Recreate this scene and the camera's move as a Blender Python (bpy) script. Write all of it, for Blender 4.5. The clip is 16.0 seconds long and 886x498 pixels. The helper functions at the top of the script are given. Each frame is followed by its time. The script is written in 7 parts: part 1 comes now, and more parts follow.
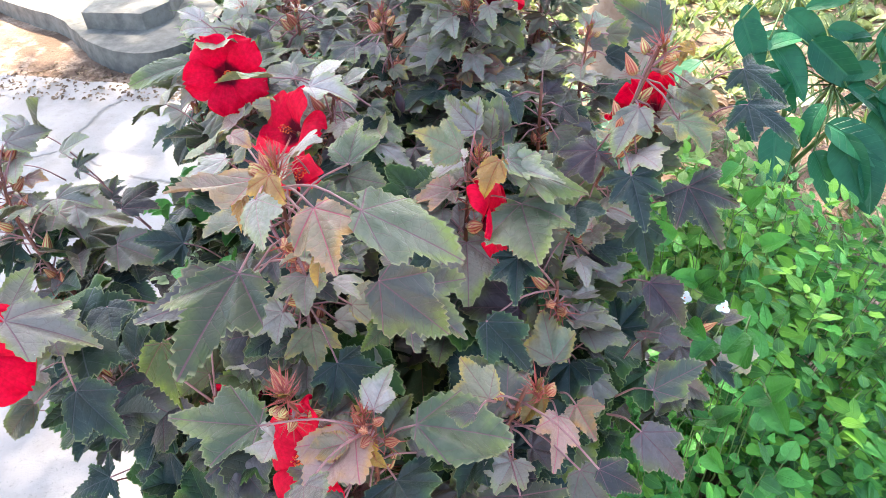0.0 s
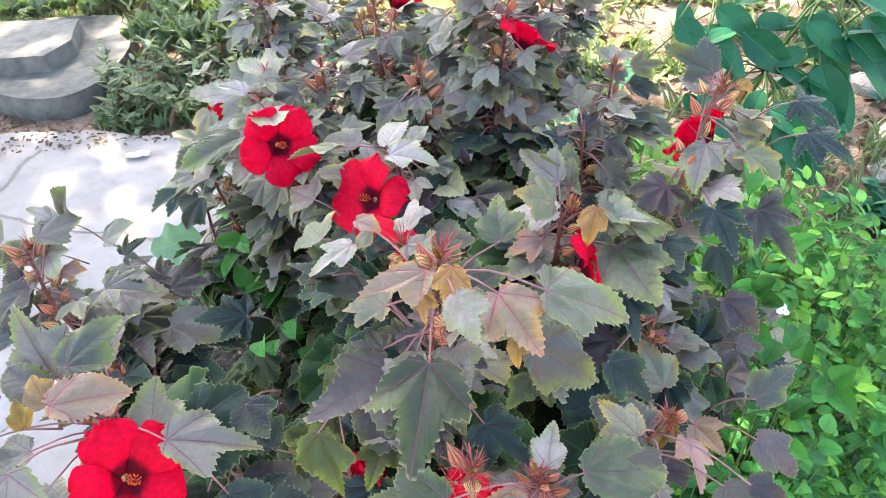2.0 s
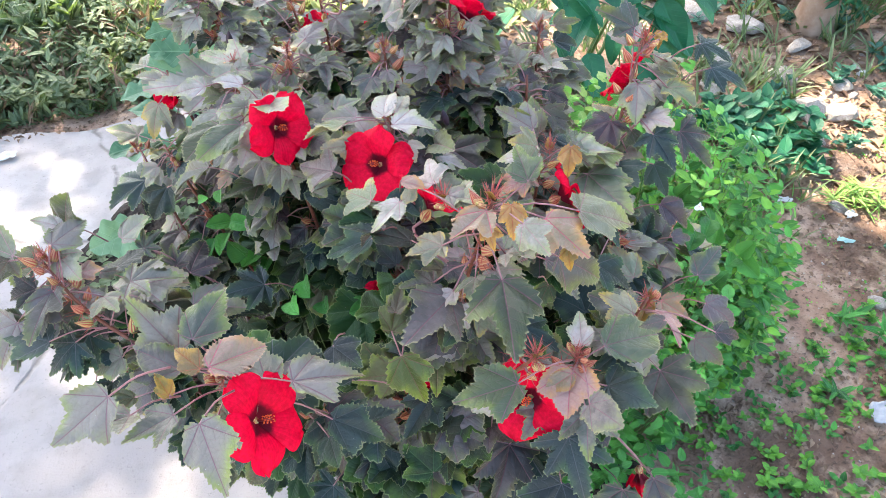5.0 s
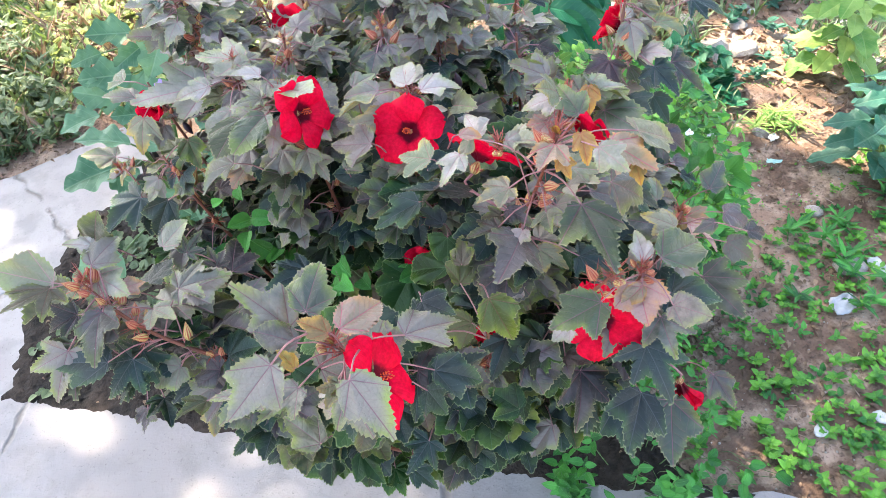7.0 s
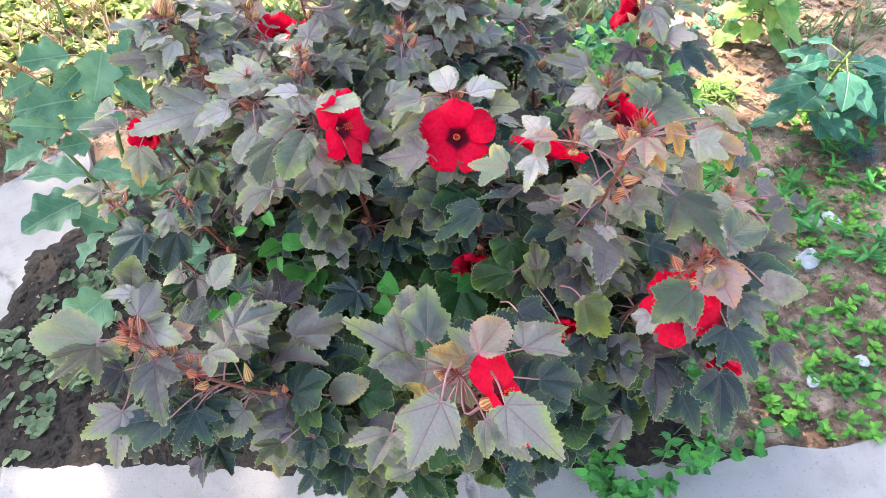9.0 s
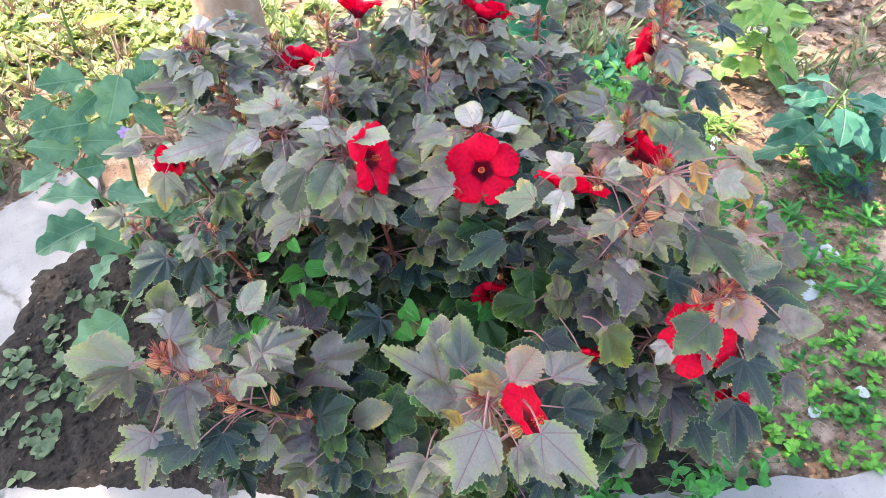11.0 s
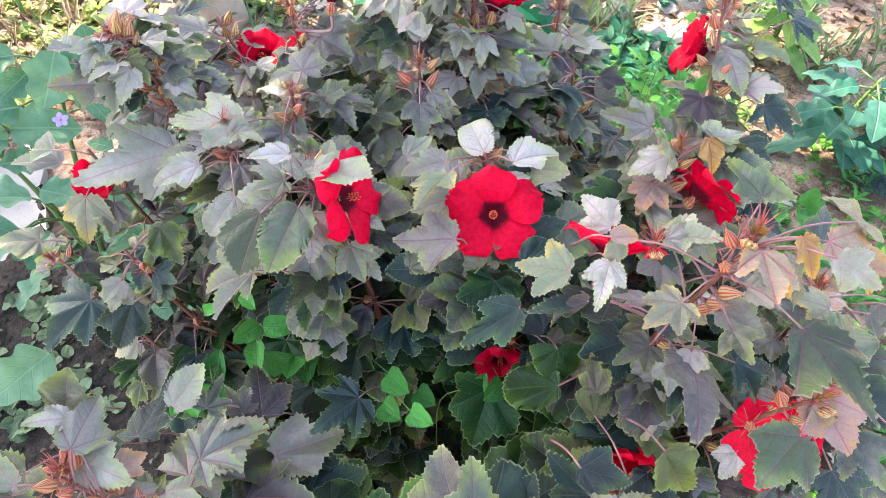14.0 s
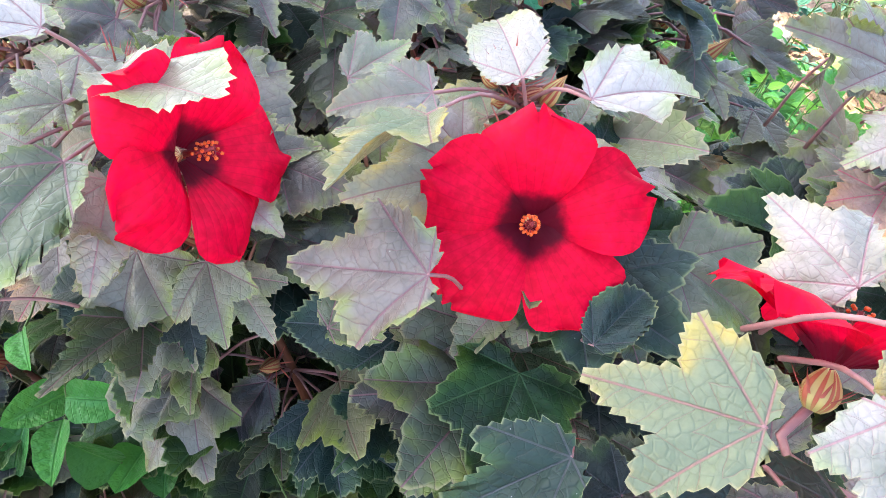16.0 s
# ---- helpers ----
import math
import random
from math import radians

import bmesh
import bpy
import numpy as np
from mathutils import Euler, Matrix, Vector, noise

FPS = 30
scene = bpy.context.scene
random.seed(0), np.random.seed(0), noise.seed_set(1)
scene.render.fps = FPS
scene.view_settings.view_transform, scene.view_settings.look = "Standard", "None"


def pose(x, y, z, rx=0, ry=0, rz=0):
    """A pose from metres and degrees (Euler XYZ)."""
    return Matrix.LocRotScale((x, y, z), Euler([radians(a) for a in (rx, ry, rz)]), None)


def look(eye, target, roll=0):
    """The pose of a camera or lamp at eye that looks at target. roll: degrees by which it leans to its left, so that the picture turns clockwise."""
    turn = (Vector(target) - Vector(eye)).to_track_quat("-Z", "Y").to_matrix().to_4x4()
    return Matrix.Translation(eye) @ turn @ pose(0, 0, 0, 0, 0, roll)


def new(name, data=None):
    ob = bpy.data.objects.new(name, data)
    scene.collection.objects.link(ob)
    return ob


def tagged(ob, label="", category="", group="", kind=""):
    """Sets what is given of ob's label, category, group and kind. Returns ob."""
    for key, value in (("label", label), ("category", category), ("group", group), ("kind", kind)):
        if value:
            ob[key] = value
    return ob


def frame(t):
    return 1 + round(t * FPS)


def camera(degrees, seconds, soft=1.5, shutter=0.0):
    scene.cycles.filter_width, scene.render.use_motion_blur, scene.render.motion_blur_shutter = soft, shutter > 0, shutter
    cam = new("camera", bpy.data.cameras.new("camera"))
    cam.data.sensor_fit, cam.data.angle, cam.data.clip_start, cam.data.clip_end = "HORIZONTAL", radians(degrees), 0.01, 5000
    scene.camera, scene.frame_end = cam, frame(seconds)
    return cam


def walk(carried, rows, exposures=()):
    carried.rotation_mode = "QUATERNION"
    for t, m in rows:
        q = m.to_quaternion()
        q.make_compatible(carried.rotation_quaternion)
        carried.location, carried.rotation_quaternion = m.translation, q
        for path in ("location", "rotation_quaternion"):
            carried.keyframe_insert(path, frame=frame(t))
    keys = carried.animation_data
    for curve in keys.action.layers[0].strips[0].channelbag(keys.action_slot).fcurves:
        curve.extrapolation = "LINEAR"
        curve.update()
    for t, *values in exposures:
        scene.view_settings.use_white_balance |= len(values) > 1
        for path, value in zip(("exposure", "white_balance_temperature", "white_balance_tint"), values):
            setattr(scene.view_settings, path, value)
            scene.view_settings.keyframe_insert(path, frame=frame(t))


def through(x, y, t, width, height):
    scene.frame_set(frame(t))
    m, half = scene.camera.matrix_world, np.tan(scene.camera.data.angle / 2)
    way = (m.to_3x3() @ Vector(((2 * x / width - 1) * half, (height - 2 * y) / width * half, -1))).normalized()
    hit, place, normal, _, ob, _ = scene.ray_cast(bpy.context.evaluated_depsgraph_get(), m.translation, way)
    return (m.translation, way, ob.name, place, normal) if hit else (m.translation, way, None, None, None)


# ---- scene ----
cam = camera(64.6, 16.0, 0.45)
PATH = [
    (0, (0.225, -0.033, 1.514), (-0.062, 1.476, 0.233), -4.0),
    (0.5, (0.174, -0.022, 1.521), (0.047, 1.556, 0.298), -4.2),
    (1, (0.141, -0.035, 1.534), (0.071, 1.518, 0.275), -7.5),
    (1.5, (0.066, -0.028, 1.579), (0.023, 1.505, 0.295), -5.5),
    (2, (0.012, -0.026, 1.601), (-0.016, 1.488, 0.294), -5.2),
    (2.5, (-0.017, -0.025, 1.622), (0.044, 1.429, 0.25), -3.7),
    (3, (-0.071, -0.046, 1.657), (0.062, 1.395, 0.277), -2.3),
    (3.5, (-0.123, -0.064, 1.675), (0.091, 1.325, 0.252), -1.6),
    (4, (-0.159, -0.065, 1.686), (0.118, 1.287, 0.239), -3.4),
    (4.5, (-0.172, -0.096, 1.717), (0.168, 1.284, 0.31), -4.0),
    (5, (-0.206, -0.123, 1.721), (0.154, 1.232, 0.294), -3.2),
    (5.2, (-0.204, -0.125, 1.73), (0.168, 1.204, 0.282), -4.1),
    (7.3, (-0.447, -0.109, 1.718), (0.224, 1.111, 0.282), -4.8),
    (7.5, (-0.458, -0.085, 1.728), (0.274, 1.093, 0.287), -3.9),
    (8, (-0.508, -0.03, 1.736), (0.229, 1.121, 0.275), -6.5),
    (8.5, (-0.553, 0.001, 1.735), (0.186, 1.15, 0.274), -6.4),
    (9, (-0.581, 0.039, 1.728), (0.205, 1.14, 0.255), -4.7),
    (9.5, (-0.6, 0.072, 1.737), (0.216, 1.166, 0.274), -4.1),
    (10, (-0.634, 0.095, 1.746), (0.224, 1.179, 0.301), -2.8),
    (10.2, (-0.64, 0.093, 1.752), (0.227, 1.175, 0.31), -3.0),
    (12.3, (-0.593, 0.003, 1.758), (0.176, 1.194, 0.347), -2.5),
    (12.5, (-0.59, 0.028, 1.745), (0.192, 1.211, 0.334), -2.8),
    (13, (-0.546, 0.136, 1.72), (0.291, 1.225, 0.267), -1.1),
    (13.5, (-0.52, 0.219, 1.69), (0.336, 1.263, 0.215), -0.8),
    (14, (-0.479, 0.277, 1.66), (0.349, 1.308, 0.159), -0.8),
    (14.5, (-0.401, 0.353, 1.59), (0.327, 1.397, 0.048), -2.4),
    (15, (-0.319, 0.423, 1.496), (0.326, 1.428, -0.108), -3.8),
    (15.5, (-0.288, 0.468, 1.399), (0.43, 1.511, -0.149), 1.4),
    (16, (-0.256, 0.503, 1.33), (0.511, 1.605, -0.153), 1.9),
]
EXPOSURE, KELVIN, TINT = 2.6, 6900, 6
walk(cam, [(t, look(eye, target, roll)) for t, eye, target, roll in PATH], [(t, EXPOSURE + more, KELVIN, TINT) for t, more in ((0.0, 0.20), (5.0, 0.20), (8.0, 0.25), (12.5, 0.20), (14.0, 0.36), (15.0, 0.48), (16.0, 0.58))])


# world, sun and exposure
SUN_EL, SUN_AZ = 50.0, -20.0      # degrees; azimuth clockwise from +y, where the sun stands
world = bpy.data.worlds.new("sky")
scene.world = world
world.use_nodes = True
wn, wl = world.node_tree.nodes, world.node_tree.links
sky = wn.new("ShaderNodeTexSky")
sky.sky_type, sky.sun_disc = "NISHITA", False
sky.sun_elevation, sky.sun_rotation = radians(SUN_EL), radians(SUN_AZ)
sky.air_density, sky.dust_density, sky.ozone_density = 1.0, 2.0, 1.0
wn["Background"].inputs["Strength"].default_value = 0.15
wl.new(sky.outputs["Color"], wn["Background"].inputs["Color"])
sun = new("sun", bpy.data.lights.new("sun", "SUN"))
sun.data.energy, sun.data.angle, sun.data.color = 3.7, radians(1.0), (1.0, 0.92, 0.80)
sun_way = Vector((math.sin(radians(SUN_AZ)) * math.cos(radians(SUN_EL)), math.cos(radians(SUN_AZ)) * math.cos(radians(SUN_EL)), math.sin(radians(SUN_EL))))
sun.matrix_world = look(sun_way * 20, (0, 0, 0))

# ---- materials ----


class Nodes:
    """Short hand for a material's node tree."""

    def __init__(self, name, rough=0.6, spec=0.4):
        self.mat = bpy.data.materials.new(name)
        self.mat.use_nodes = True
        self.t = self.mat.node_tree
        self.bsdf = self.t.nodes["Principled BSDF"]
        self.bsdf.inputs["Roughness"].default_value = rough
        self.bsdf.inputs["Specular IOR Level"].default_value = spec

    def put(self, sock, value):
        if isinstance(value, bpy.types.NodeSocket):
            self.t.links.new(value, sock)
        elif isinstance(value, tuple) and len(value) == 3 and sock.type == "RGBA":
            sock.default_value = (*value, 1)
        else:
            sock.default_value = value

    def math(self, op, a, b=0.0, c=0.0, clamp=False):
        n = self.t.nodes.new("ShaderNodeMath")
        n.operation, n.use_clamp = op, clamp
        for s, v in zip(n.inputs, (a, b, c)):
            self.put(s, v)
        return n.outputs[0]

    def noise(self, scale, detail=3.0, rough=0.55, vec=None, out="Fac"):
        n = self.t.nodes.new("ShaderNodeTexNoise")
        n.inputs["Scale"].default_value, n.inputs["Detail"].default_value, n.inputs["Roughness"].default_value = scale, detail, rough
        if vec:
            self.put(n.inputs["Vector"], vec)
        return n.outputs[out]

    def voronoi(self, scale, feature="F1", vec=None):
        n = self.t.nodes.new("ShaderNodeTexVoronoi")
        n.feature = feature
        n.inputs["Scale"].default_value = scale
        if vec:
            self.put(n.inputs["Vector"], vec)
        return n.outputs["Distance"]

    def span(self, v, a, b, c=0.0, d=1.0, smooth=True):
        n = self.t.nodes.new("ShaderNodeMapRange")
        n.interpolation_type = "SMOOTHSTEP" if smooth else "LINEAR"
        for s, x in zip(n.inputs, (v, a, b, c, d)):
            self.put(s, x)
        return n.outputs[0]

    def mix(self, f, a, b, kind="MIX"):
        n = self.t.nodes.new("ShaderNodeMix")
        n.data_type, n.blend_type = "RGBA", kind
        self.put(n.inputs[0], f), self.put(n.inputs[6], a), self.put(n.inputs[7], b)
        return n.outputs[2]

    def uv(self, layer):
        n = self.t.nodes.new("ShaderNodeUVMap")
        n.uv_map = layer
        s = self.t.nodes.new("ShaderNodeSeparateXYZ")
        self.t.links.new(n.outputs[0], s.inputs[0])
        return n.outputs[0], s.outputs[0], s.outputs[1]

    def coords(self, kind="Object"):
        return self.t.nodes.new("ShaderNodeTexCoord").outputs[kind]

    def world_pos(self):
        return self.t.nodes.new("ShaderNodeNewGeometry").outputs["Position"]

    def rnd(self):
        a = self.t.nodes.new("ShaderNodeObjectInfo").outputs["Random"]
        b = self.t.nodes.new("ShaderNodeNewGeometry").outputs["Random Per Island"]
        return self.math("FRACT", self.math("ADD", a, b))

    def bump(self, h, strength=0.3, dist=0.01):
        n = self.t.nodes.new("ShaderNodeBump")
        n.inputs["Strength"].default_value, n.inputs["Distance"].default_value = strength, dist
        self.put(n.inputs["Height"], h)
        self.put(self.bsdf.inputs["Normal"], n.outputs[0])
        return n.outputs[0]

    def base(self, c):
        self.put(self.bsdf.inputs["Base Color"], c)

    def thin(self, colour, amount):
        """Light passes through a thin leaf."""
        tr = self.t.nodes.new("ShaderNodeBsdfTranslucent")
        self.put(tr.inputs["Color"], colour)
        m = self.t.nodes.new("ShaderNodeMixShader")
        m.inputs[0].default_value = amount
        self.t.links.new(self.bsdf.outputs[0], m.inputs[1])
        self.t.links.new(tr.outputs[0], m.inputs[2])
        self.t.links.new(m.outputs[0], self.t.nodes["Material Output"].inputs["Surface"])


def lobed_leaf_material(name, c1, c2, vein, edge, edge_amount, rough=0.5, spec=0.6, vary=0.8):
    """A hibiscus blade: palmate veins, finer side veins, blotches, a coloured margin."""
    k = Nodes(name, rough, spec)
    vec, x, y = k.uv("leaf")
    _, rim, _ = k.uv("rim")
    ang = k.math("ARCTAN2", k.math("ABSOLUTE", x), y)
    r = k.math("SQRT", k.math("ADD", k.math("MULTIPLY", x, x), k.math("MULTIPLY", y, y)))
    d = k.math("ABSOLUTE", ang)
    for a in (0.8, 1.62):
        d = k.math("MINIMUM", d, k.math("ABSOLUTE", k.math("SUBTRACT", ang, a)))
    across, along = k.math("MULTIPLY", r, k.math("SINE", d)), k.math("MULTIPLY", r, k.math("COSINE", d))
    main = k.span(across, 0.003, 0.011, 1.0, 0.0)
    wob = k.math("MULTIPLY", k.math("SUBTRACT", k.noise(5.0, 2.0, 0.5, vec), 0.5), 0.10)
    lane = k.math("MULTIPLY", k.math("ADD", k.math("SUBTRACT", along, k.math("MULTIPLY", across, 0.75)), wob), 7.5)
    side = k.math("FRACT", lane)
    ridge = k.math("ABSOLUTE", k.math("SUBTRACT", side, 0.5))
    side = k.span(ridge, 0.0, 0.05, 0.40, 0.0)
    veins = k.math("MAXIMUM", main, side)
    rnd = k.rnd()
    shifted = k.t.nodes.new("ShaderNodeVectorMath")
    shifted.operation = "ADD"
    k.put(shifted.inputs[0], vec), k.put(shifted.inputs[1], k.math("MULTIPLY", rnd, 40.0))
    blotch = k.noise(2.2, 3.0, 0.6, shifted.outputs[0])
    fine = k.noise(24.0, 2.0, 0.6, shifted.outputs[0])
    net = k.voronoi(15.0, "DISTANCE_TO_EDGE", shifted.outputs[0])
    col = k.mix(k.span(k.math("ADD", blotch, k.math("MULTIPLY", k.math("SUBTRACT", rnd, 0.5), 0.6)), 0.3, 0.72), c1, c2)
    turn = k.math("FRACT", k.math("MULTIPLY", rnd, 7.31))
    col = k.mix(k.span(turn, 0.58, 0.92, 0.0, vary), col, k.mix(0.38, col, (0.08, 0.115, 0.012)))
    col = k.mix(k.span(turn, 0.05, 0.42, vary * 0.7, 0.0), col, k.mix(0.5, col, (0.12, 0.055, 0.075)))
    col = k.mix(k.math("MULTIPLY", k.span(rim, 0.55, 1.0), k.span(k.noise(1.6, 3.0, 0.6, shifted.outputs[0]), 0.45, 0.62, 0.0, 0.65)), col, k.mix(0.2, edge, col))
    col = k.mix(k.math("MULTIPLY", k.span(rim, 0.74, 1.0), k.math("MULTIPLY", k.math("MULTIPLY", k.span(blotch, 0.42, 0.66), k.span(rnd, 0.15, 0.75, 0.35, 1.0)), edge_amount)), col, edge)
    col = k.mix(k.math("MULTIPLY", k.span(rim, 0.955, 0.995), 0.75), col, k.mix(0.55, vein, (0.34, 0.38, 0.14)))
    col = k.mix(k.span(net, 0.0, 0.05, 0.10, 0.0), col, k.mix(0.5, col, (0.015, 0.018, 0.015)))
    col = k.mix(k.math("MULTIPLY", veins, 0.8), col, vein)
    col = k.mix(k.span(fine, 0.3, 0.75, 0.0, 0.12), col, (0.02, 0.022, 0.02))
    specks = k.span(k.voronoi(9.0, "F1", shifted.outputs[0]), 0.02, 0.045, 0.75, 0.0)
    col = k.mix(k.math("MULTIPLY", specks, k.span(rnd, 0.45, 0.6)), col, (0.45, 0.43, 0.38))
    k.base(col)
    k.put(k.bsdf.inputs["Roughness"], k.span(fine, 0.2, 0.8, rough - 0.09, rough + 0.16))
    h = k.math("SUBTRACT", k.math("ADD", k.math("MULTIPLY", k.math("MINIMUM", net, 0.12), 2.0), k.math("MULTIPLY", k.math("MINIMUM", ridge, 0.3), 1.2)), k.math("MULTIPLY", veins, 0.6))
    k.bump(h, 0.55, 0.0016)
    k.thin(k.mix(0.5, col, (0.10, 0.13, 0.02)), 0.14)
    return k.mat


TONES = {
    # teal and deep green are darkened further for the shade inside the bush
    "d": lobed_leaf_material("leaf_dark_teal_shaded", (0.002, 0.014, 0.014), (0.012, 0.032, 0.030), (0.060, 0.060, 0.070), (0.06, 0.12, 0.03), 0.25, 0.44, 0.34, 0.25),
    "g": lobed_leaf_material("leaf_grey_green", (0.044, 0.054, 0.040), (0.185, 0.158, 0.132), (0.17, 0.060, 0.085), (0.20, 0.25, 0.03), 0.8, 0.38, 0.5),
    # pale mauve, with the sky's sheen on upper leaves put into its colour
    "p": lobed_leaf_material("leaf_pale_mauve_sheen", (0.215, 0.200, 0.145), (0.42, 0.345, 0.31), (0.36, 0.16, 0.18), (0.27, 0.31, 0.08), 0.6, 0.38, 0.5),
    "o": lobed_leaf_material("leaf_olive", (0.036, 0.056, 0.022), (0.105, 0.098, 0.050), (0.13, 0.06, 0.045), (0.20, 0.26, 0.01), 0.8, 0.46, 0.35),
    "y": lobed_leaf_material("leaf_yellowing", (0.13, 0.155, 0.085), (0.24, 0.21, 0.14), (0.25, 0.10, 0.10), (0.50, 0.33, 0.03), 0.75, 0.42, 0.5),
    "r": lobed_leaf_material("leaf_young_bronze", (0.23, 0.165, 0.11), (0.38, 0.215, 0.18), (0.46, 0.06, 0.12), (0.55, 0.24, 0.02), 0.6, 0.42, 0.5),
    "m": lobed_leaf_material("leaf_plum", (0.020, 0.018, 0.022), (0.098, 0.080, 0.082), (0.13, 0.045, 0.065), (0.10, 0.13, 0.02), 0.5, 0.42, 0.4),
    "e": lobed_leaf_material("leaf_deep_green_shaded", (0.0015, 0.014, 0.004), (0.008, 0.046, 0.008), (0.04, 0.09, 0.03), (0.07, 0.15, 0.01), 0.35, 0.45, 0.28, 0.3),
    "k": lobed_leaf_material("leaf_shoot_orange", (0.18, 0.12, 0.025), (0.40, 0.19, 0.03), (0.36, 0.05, 0.03), (0.60, 0.32, 0.02), 0.9, 0.5),
}
TIP_LEAF = TONES["k"]


def simple_leaf_material(name, c1, c2, vein, rough=0.45, through=(0.25, 0.4, 0.03), amount=0.25, pitch=9.0):
    k = Nodes(name, rough, 0.3)
    vec, x, y = k.uv("leaf")
    ax = k.math("ABSOLUTE", x)
    main = k.span(ax, 0.006, 0.025, 1.0, 0.0)
    side = k.math("FRACT", k.math("MULTIPLY", k.math("SUBTRACT", y, k.math("MULTIPLY", ax, 0.8)), pitch))
    side = k.span(k.math("ABSOLUTE", k.math("SUBTRACT", side, 0.5)), 0.0, 0.06, 0.45, 0.0)
    veins = k.math("MAXIMUM", main, side)
    rnd = k.rnd()
    spots = k.noise(14.0, 3.0, 0.6, k.world_pos())
    col = k.mix(k.math("ADD", k.math("MULTIPLY", rnd, 0.6), k.span(spots, 0.35, 0.65, 0.0, 0.4), clamp=True), c1, c2)
    col = k.mix(k.math("MULTIPLY", veins, 0.4), col, vein)
    k.base(col)
    k.bump(k.math("SUBTRACT", k.math("MULTIPLY", k.noise(7.0, 2.0, 0.5, vec), 1.6), veins), 0.55, 0.004)
    k.thin(k.mix(0.5, col, through), amount)
    return k.mat


GREEN = simple_leaf_material("leaf_fresh_green", (0.002, 0.034, 0.016), (0.095, 0.36, 0.060), (0.11, 0.34, 0.07), 0.42, (0.16, 0.42, 0.04), 0.2)
BRIGHT = simple_leaf_material("leaf_bright_green", (0.012, 0.100, 0.024), (0.22, 0.50, 0.060), (0.24, 0.50, 0.09), 0.45, (0.14, 0.38, 0.03), 0.22)
BROAD = simple_leaf_material("leaf_broad_green", (0.004, 0.066, 0.034), (0.030, 0.160, 0.066), (0.05, 0.18, 0.08), 0.40, (0.06, 0.26, 0.04), 0.16)
EGG = simple_leaf_material("leaf_eggplant", (0.012, 0.075, 0.036), (0.19, 0.31, 0.17), (0.30, 0.42, 0.26), 0.42, (0.16, 0.36, 0.12), 0.2, pitch=5.0)
WILD = simple_leaf_material("leaf_wild_eggplant", (0.010, 0.070, 0.045), (0.065, 0.175, 0.115), (0.16, 0.29, 0.19), 0.45, (0.10, 0.30, 0.10), 0.2, pitch=5.0)
LIME = simple_leaf_material("leaf_lime", (0.05, 0.18, 0.03), (0.32, 0.42, 0.11), (0.36, 0.46, 0.15), 0.5)
# a weed leaf whose pale colour carries the sun's brightness
SUNLIT_WEED = simple_leaf_material("leaf_sunlit_weed", (0.15, 0.24, 0.06), (0.50, 0.50, 0.24), (0.45, 0.5, 0.25), 0.55, (0.38, 0.42, 0.1), 0.25)
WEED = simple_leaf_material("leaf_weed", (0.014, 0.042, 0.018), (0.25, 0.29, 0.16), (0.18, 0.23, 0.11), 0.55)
STRAW = simple_leaf_material("leaf_dry", (0.07, 0.035, 0.024), (0.36, 0.24, 0.16), (0.30, 0.2, 0.12), 0.75, (0.3, 0.2, 0.08), 0.1)
YELLOW = simple_leaf_material("leaf_yellow", (0.55, 0.50, 0.03), (0.62, 0.58, 0.05), (0.6, 0.55, 0.2), 0.5, (0.7, 0.6, 0.05), 0.35)


def petal_material():
    k = Nodes("petal_crimson", 0.6, 0.12)
    vec, x, y = k.uv("leaf")
    streak = k.noise(9.0, 3.0, 0.6, vec)
    lines = k.math("ABSOLUTE", k.math("SINE", k.math("MULTIPLY", k.math("DIVIDE", x, k.math("ADD", y, 0.35)), 34.0)))
    col = k.mix(k.span(streak, 0.3, 0.7), (0.56, 0.0, 0.022), (0.77, 0.0, 0.038))
    col = k.mix(k.span(lines, 0.0, 0.35, 0.22, 0.0), col, (0.30, 0.0015, 0.012))
    eye_ = k.span(k.math("ADD", y, k.math("MULTIPLY", k.math("SUBTRACT", streak, 0.5), 0.12)), 0.15, 0.29, 1.0, 0.0)
    col = k.mix(eye_, col, (0.085, 0.003, 0.012))
    k.base(col)
    k.bump(k.math("ADD", lines, streak), 0.25, 0.0008)
    k.thin(k.mix(0.2, col, (0.80, 0.0, 0.03)), 0.30)
    return k.mat


def plain(name, c1, c2, scale=30.0, rough=0.6, spec=0.4, bump=0.3, dist=0.002, pos=False):
    k = Nodes(name, rough, spec)
    vec = k.world_pos() if pos else k.coords()
    n = k.noise(scale, 5.0, 0.62, vec)
    m = k.noise(scale * 0.17, 3.0, 0.6, vec)
    f = k.math("ADD", k.math("MULTIPLY", n, 0.6), k.math("MULTIPLY", m, 0.4))
    k.base(k.mix(k.span(f, 0.33, 0.67), c1, c2))
    k.put(k.bsdf.inputs["Roughness"], k.span(m, 0.3, 0.7, max(rough - 0.1, 0.05), min(rough + 0.12, 1.0)))
    k.bump(n, bump, dist)
    return k.mat


PETAL = petal_material()
COLUMN = plain("stamen_column", (0.20, 0.012, 0.02), (0.32, 0.03, 0.03), 300)
ANTHER = plain("anther_orange", (0.62, 0.055, 0.012), (0.80, 0.14, 0.02), 400)
STEM = plain("stem_red_brown", (0.10, 0.03, 0.02), (0.20, 0.065, 0.035), 60, 0.55, 0.4, 0.4, 0.001)
PETIOLE = plain("petiole_mauve", (0.22, 0.085, 0.095), (0.34, 0.17, 0.16), 60, 0.42)
BRACT = plain("bract_red", (0.24, 0.035, 0.03), (0.44, 0.11, 0.08), 90, 0.5)
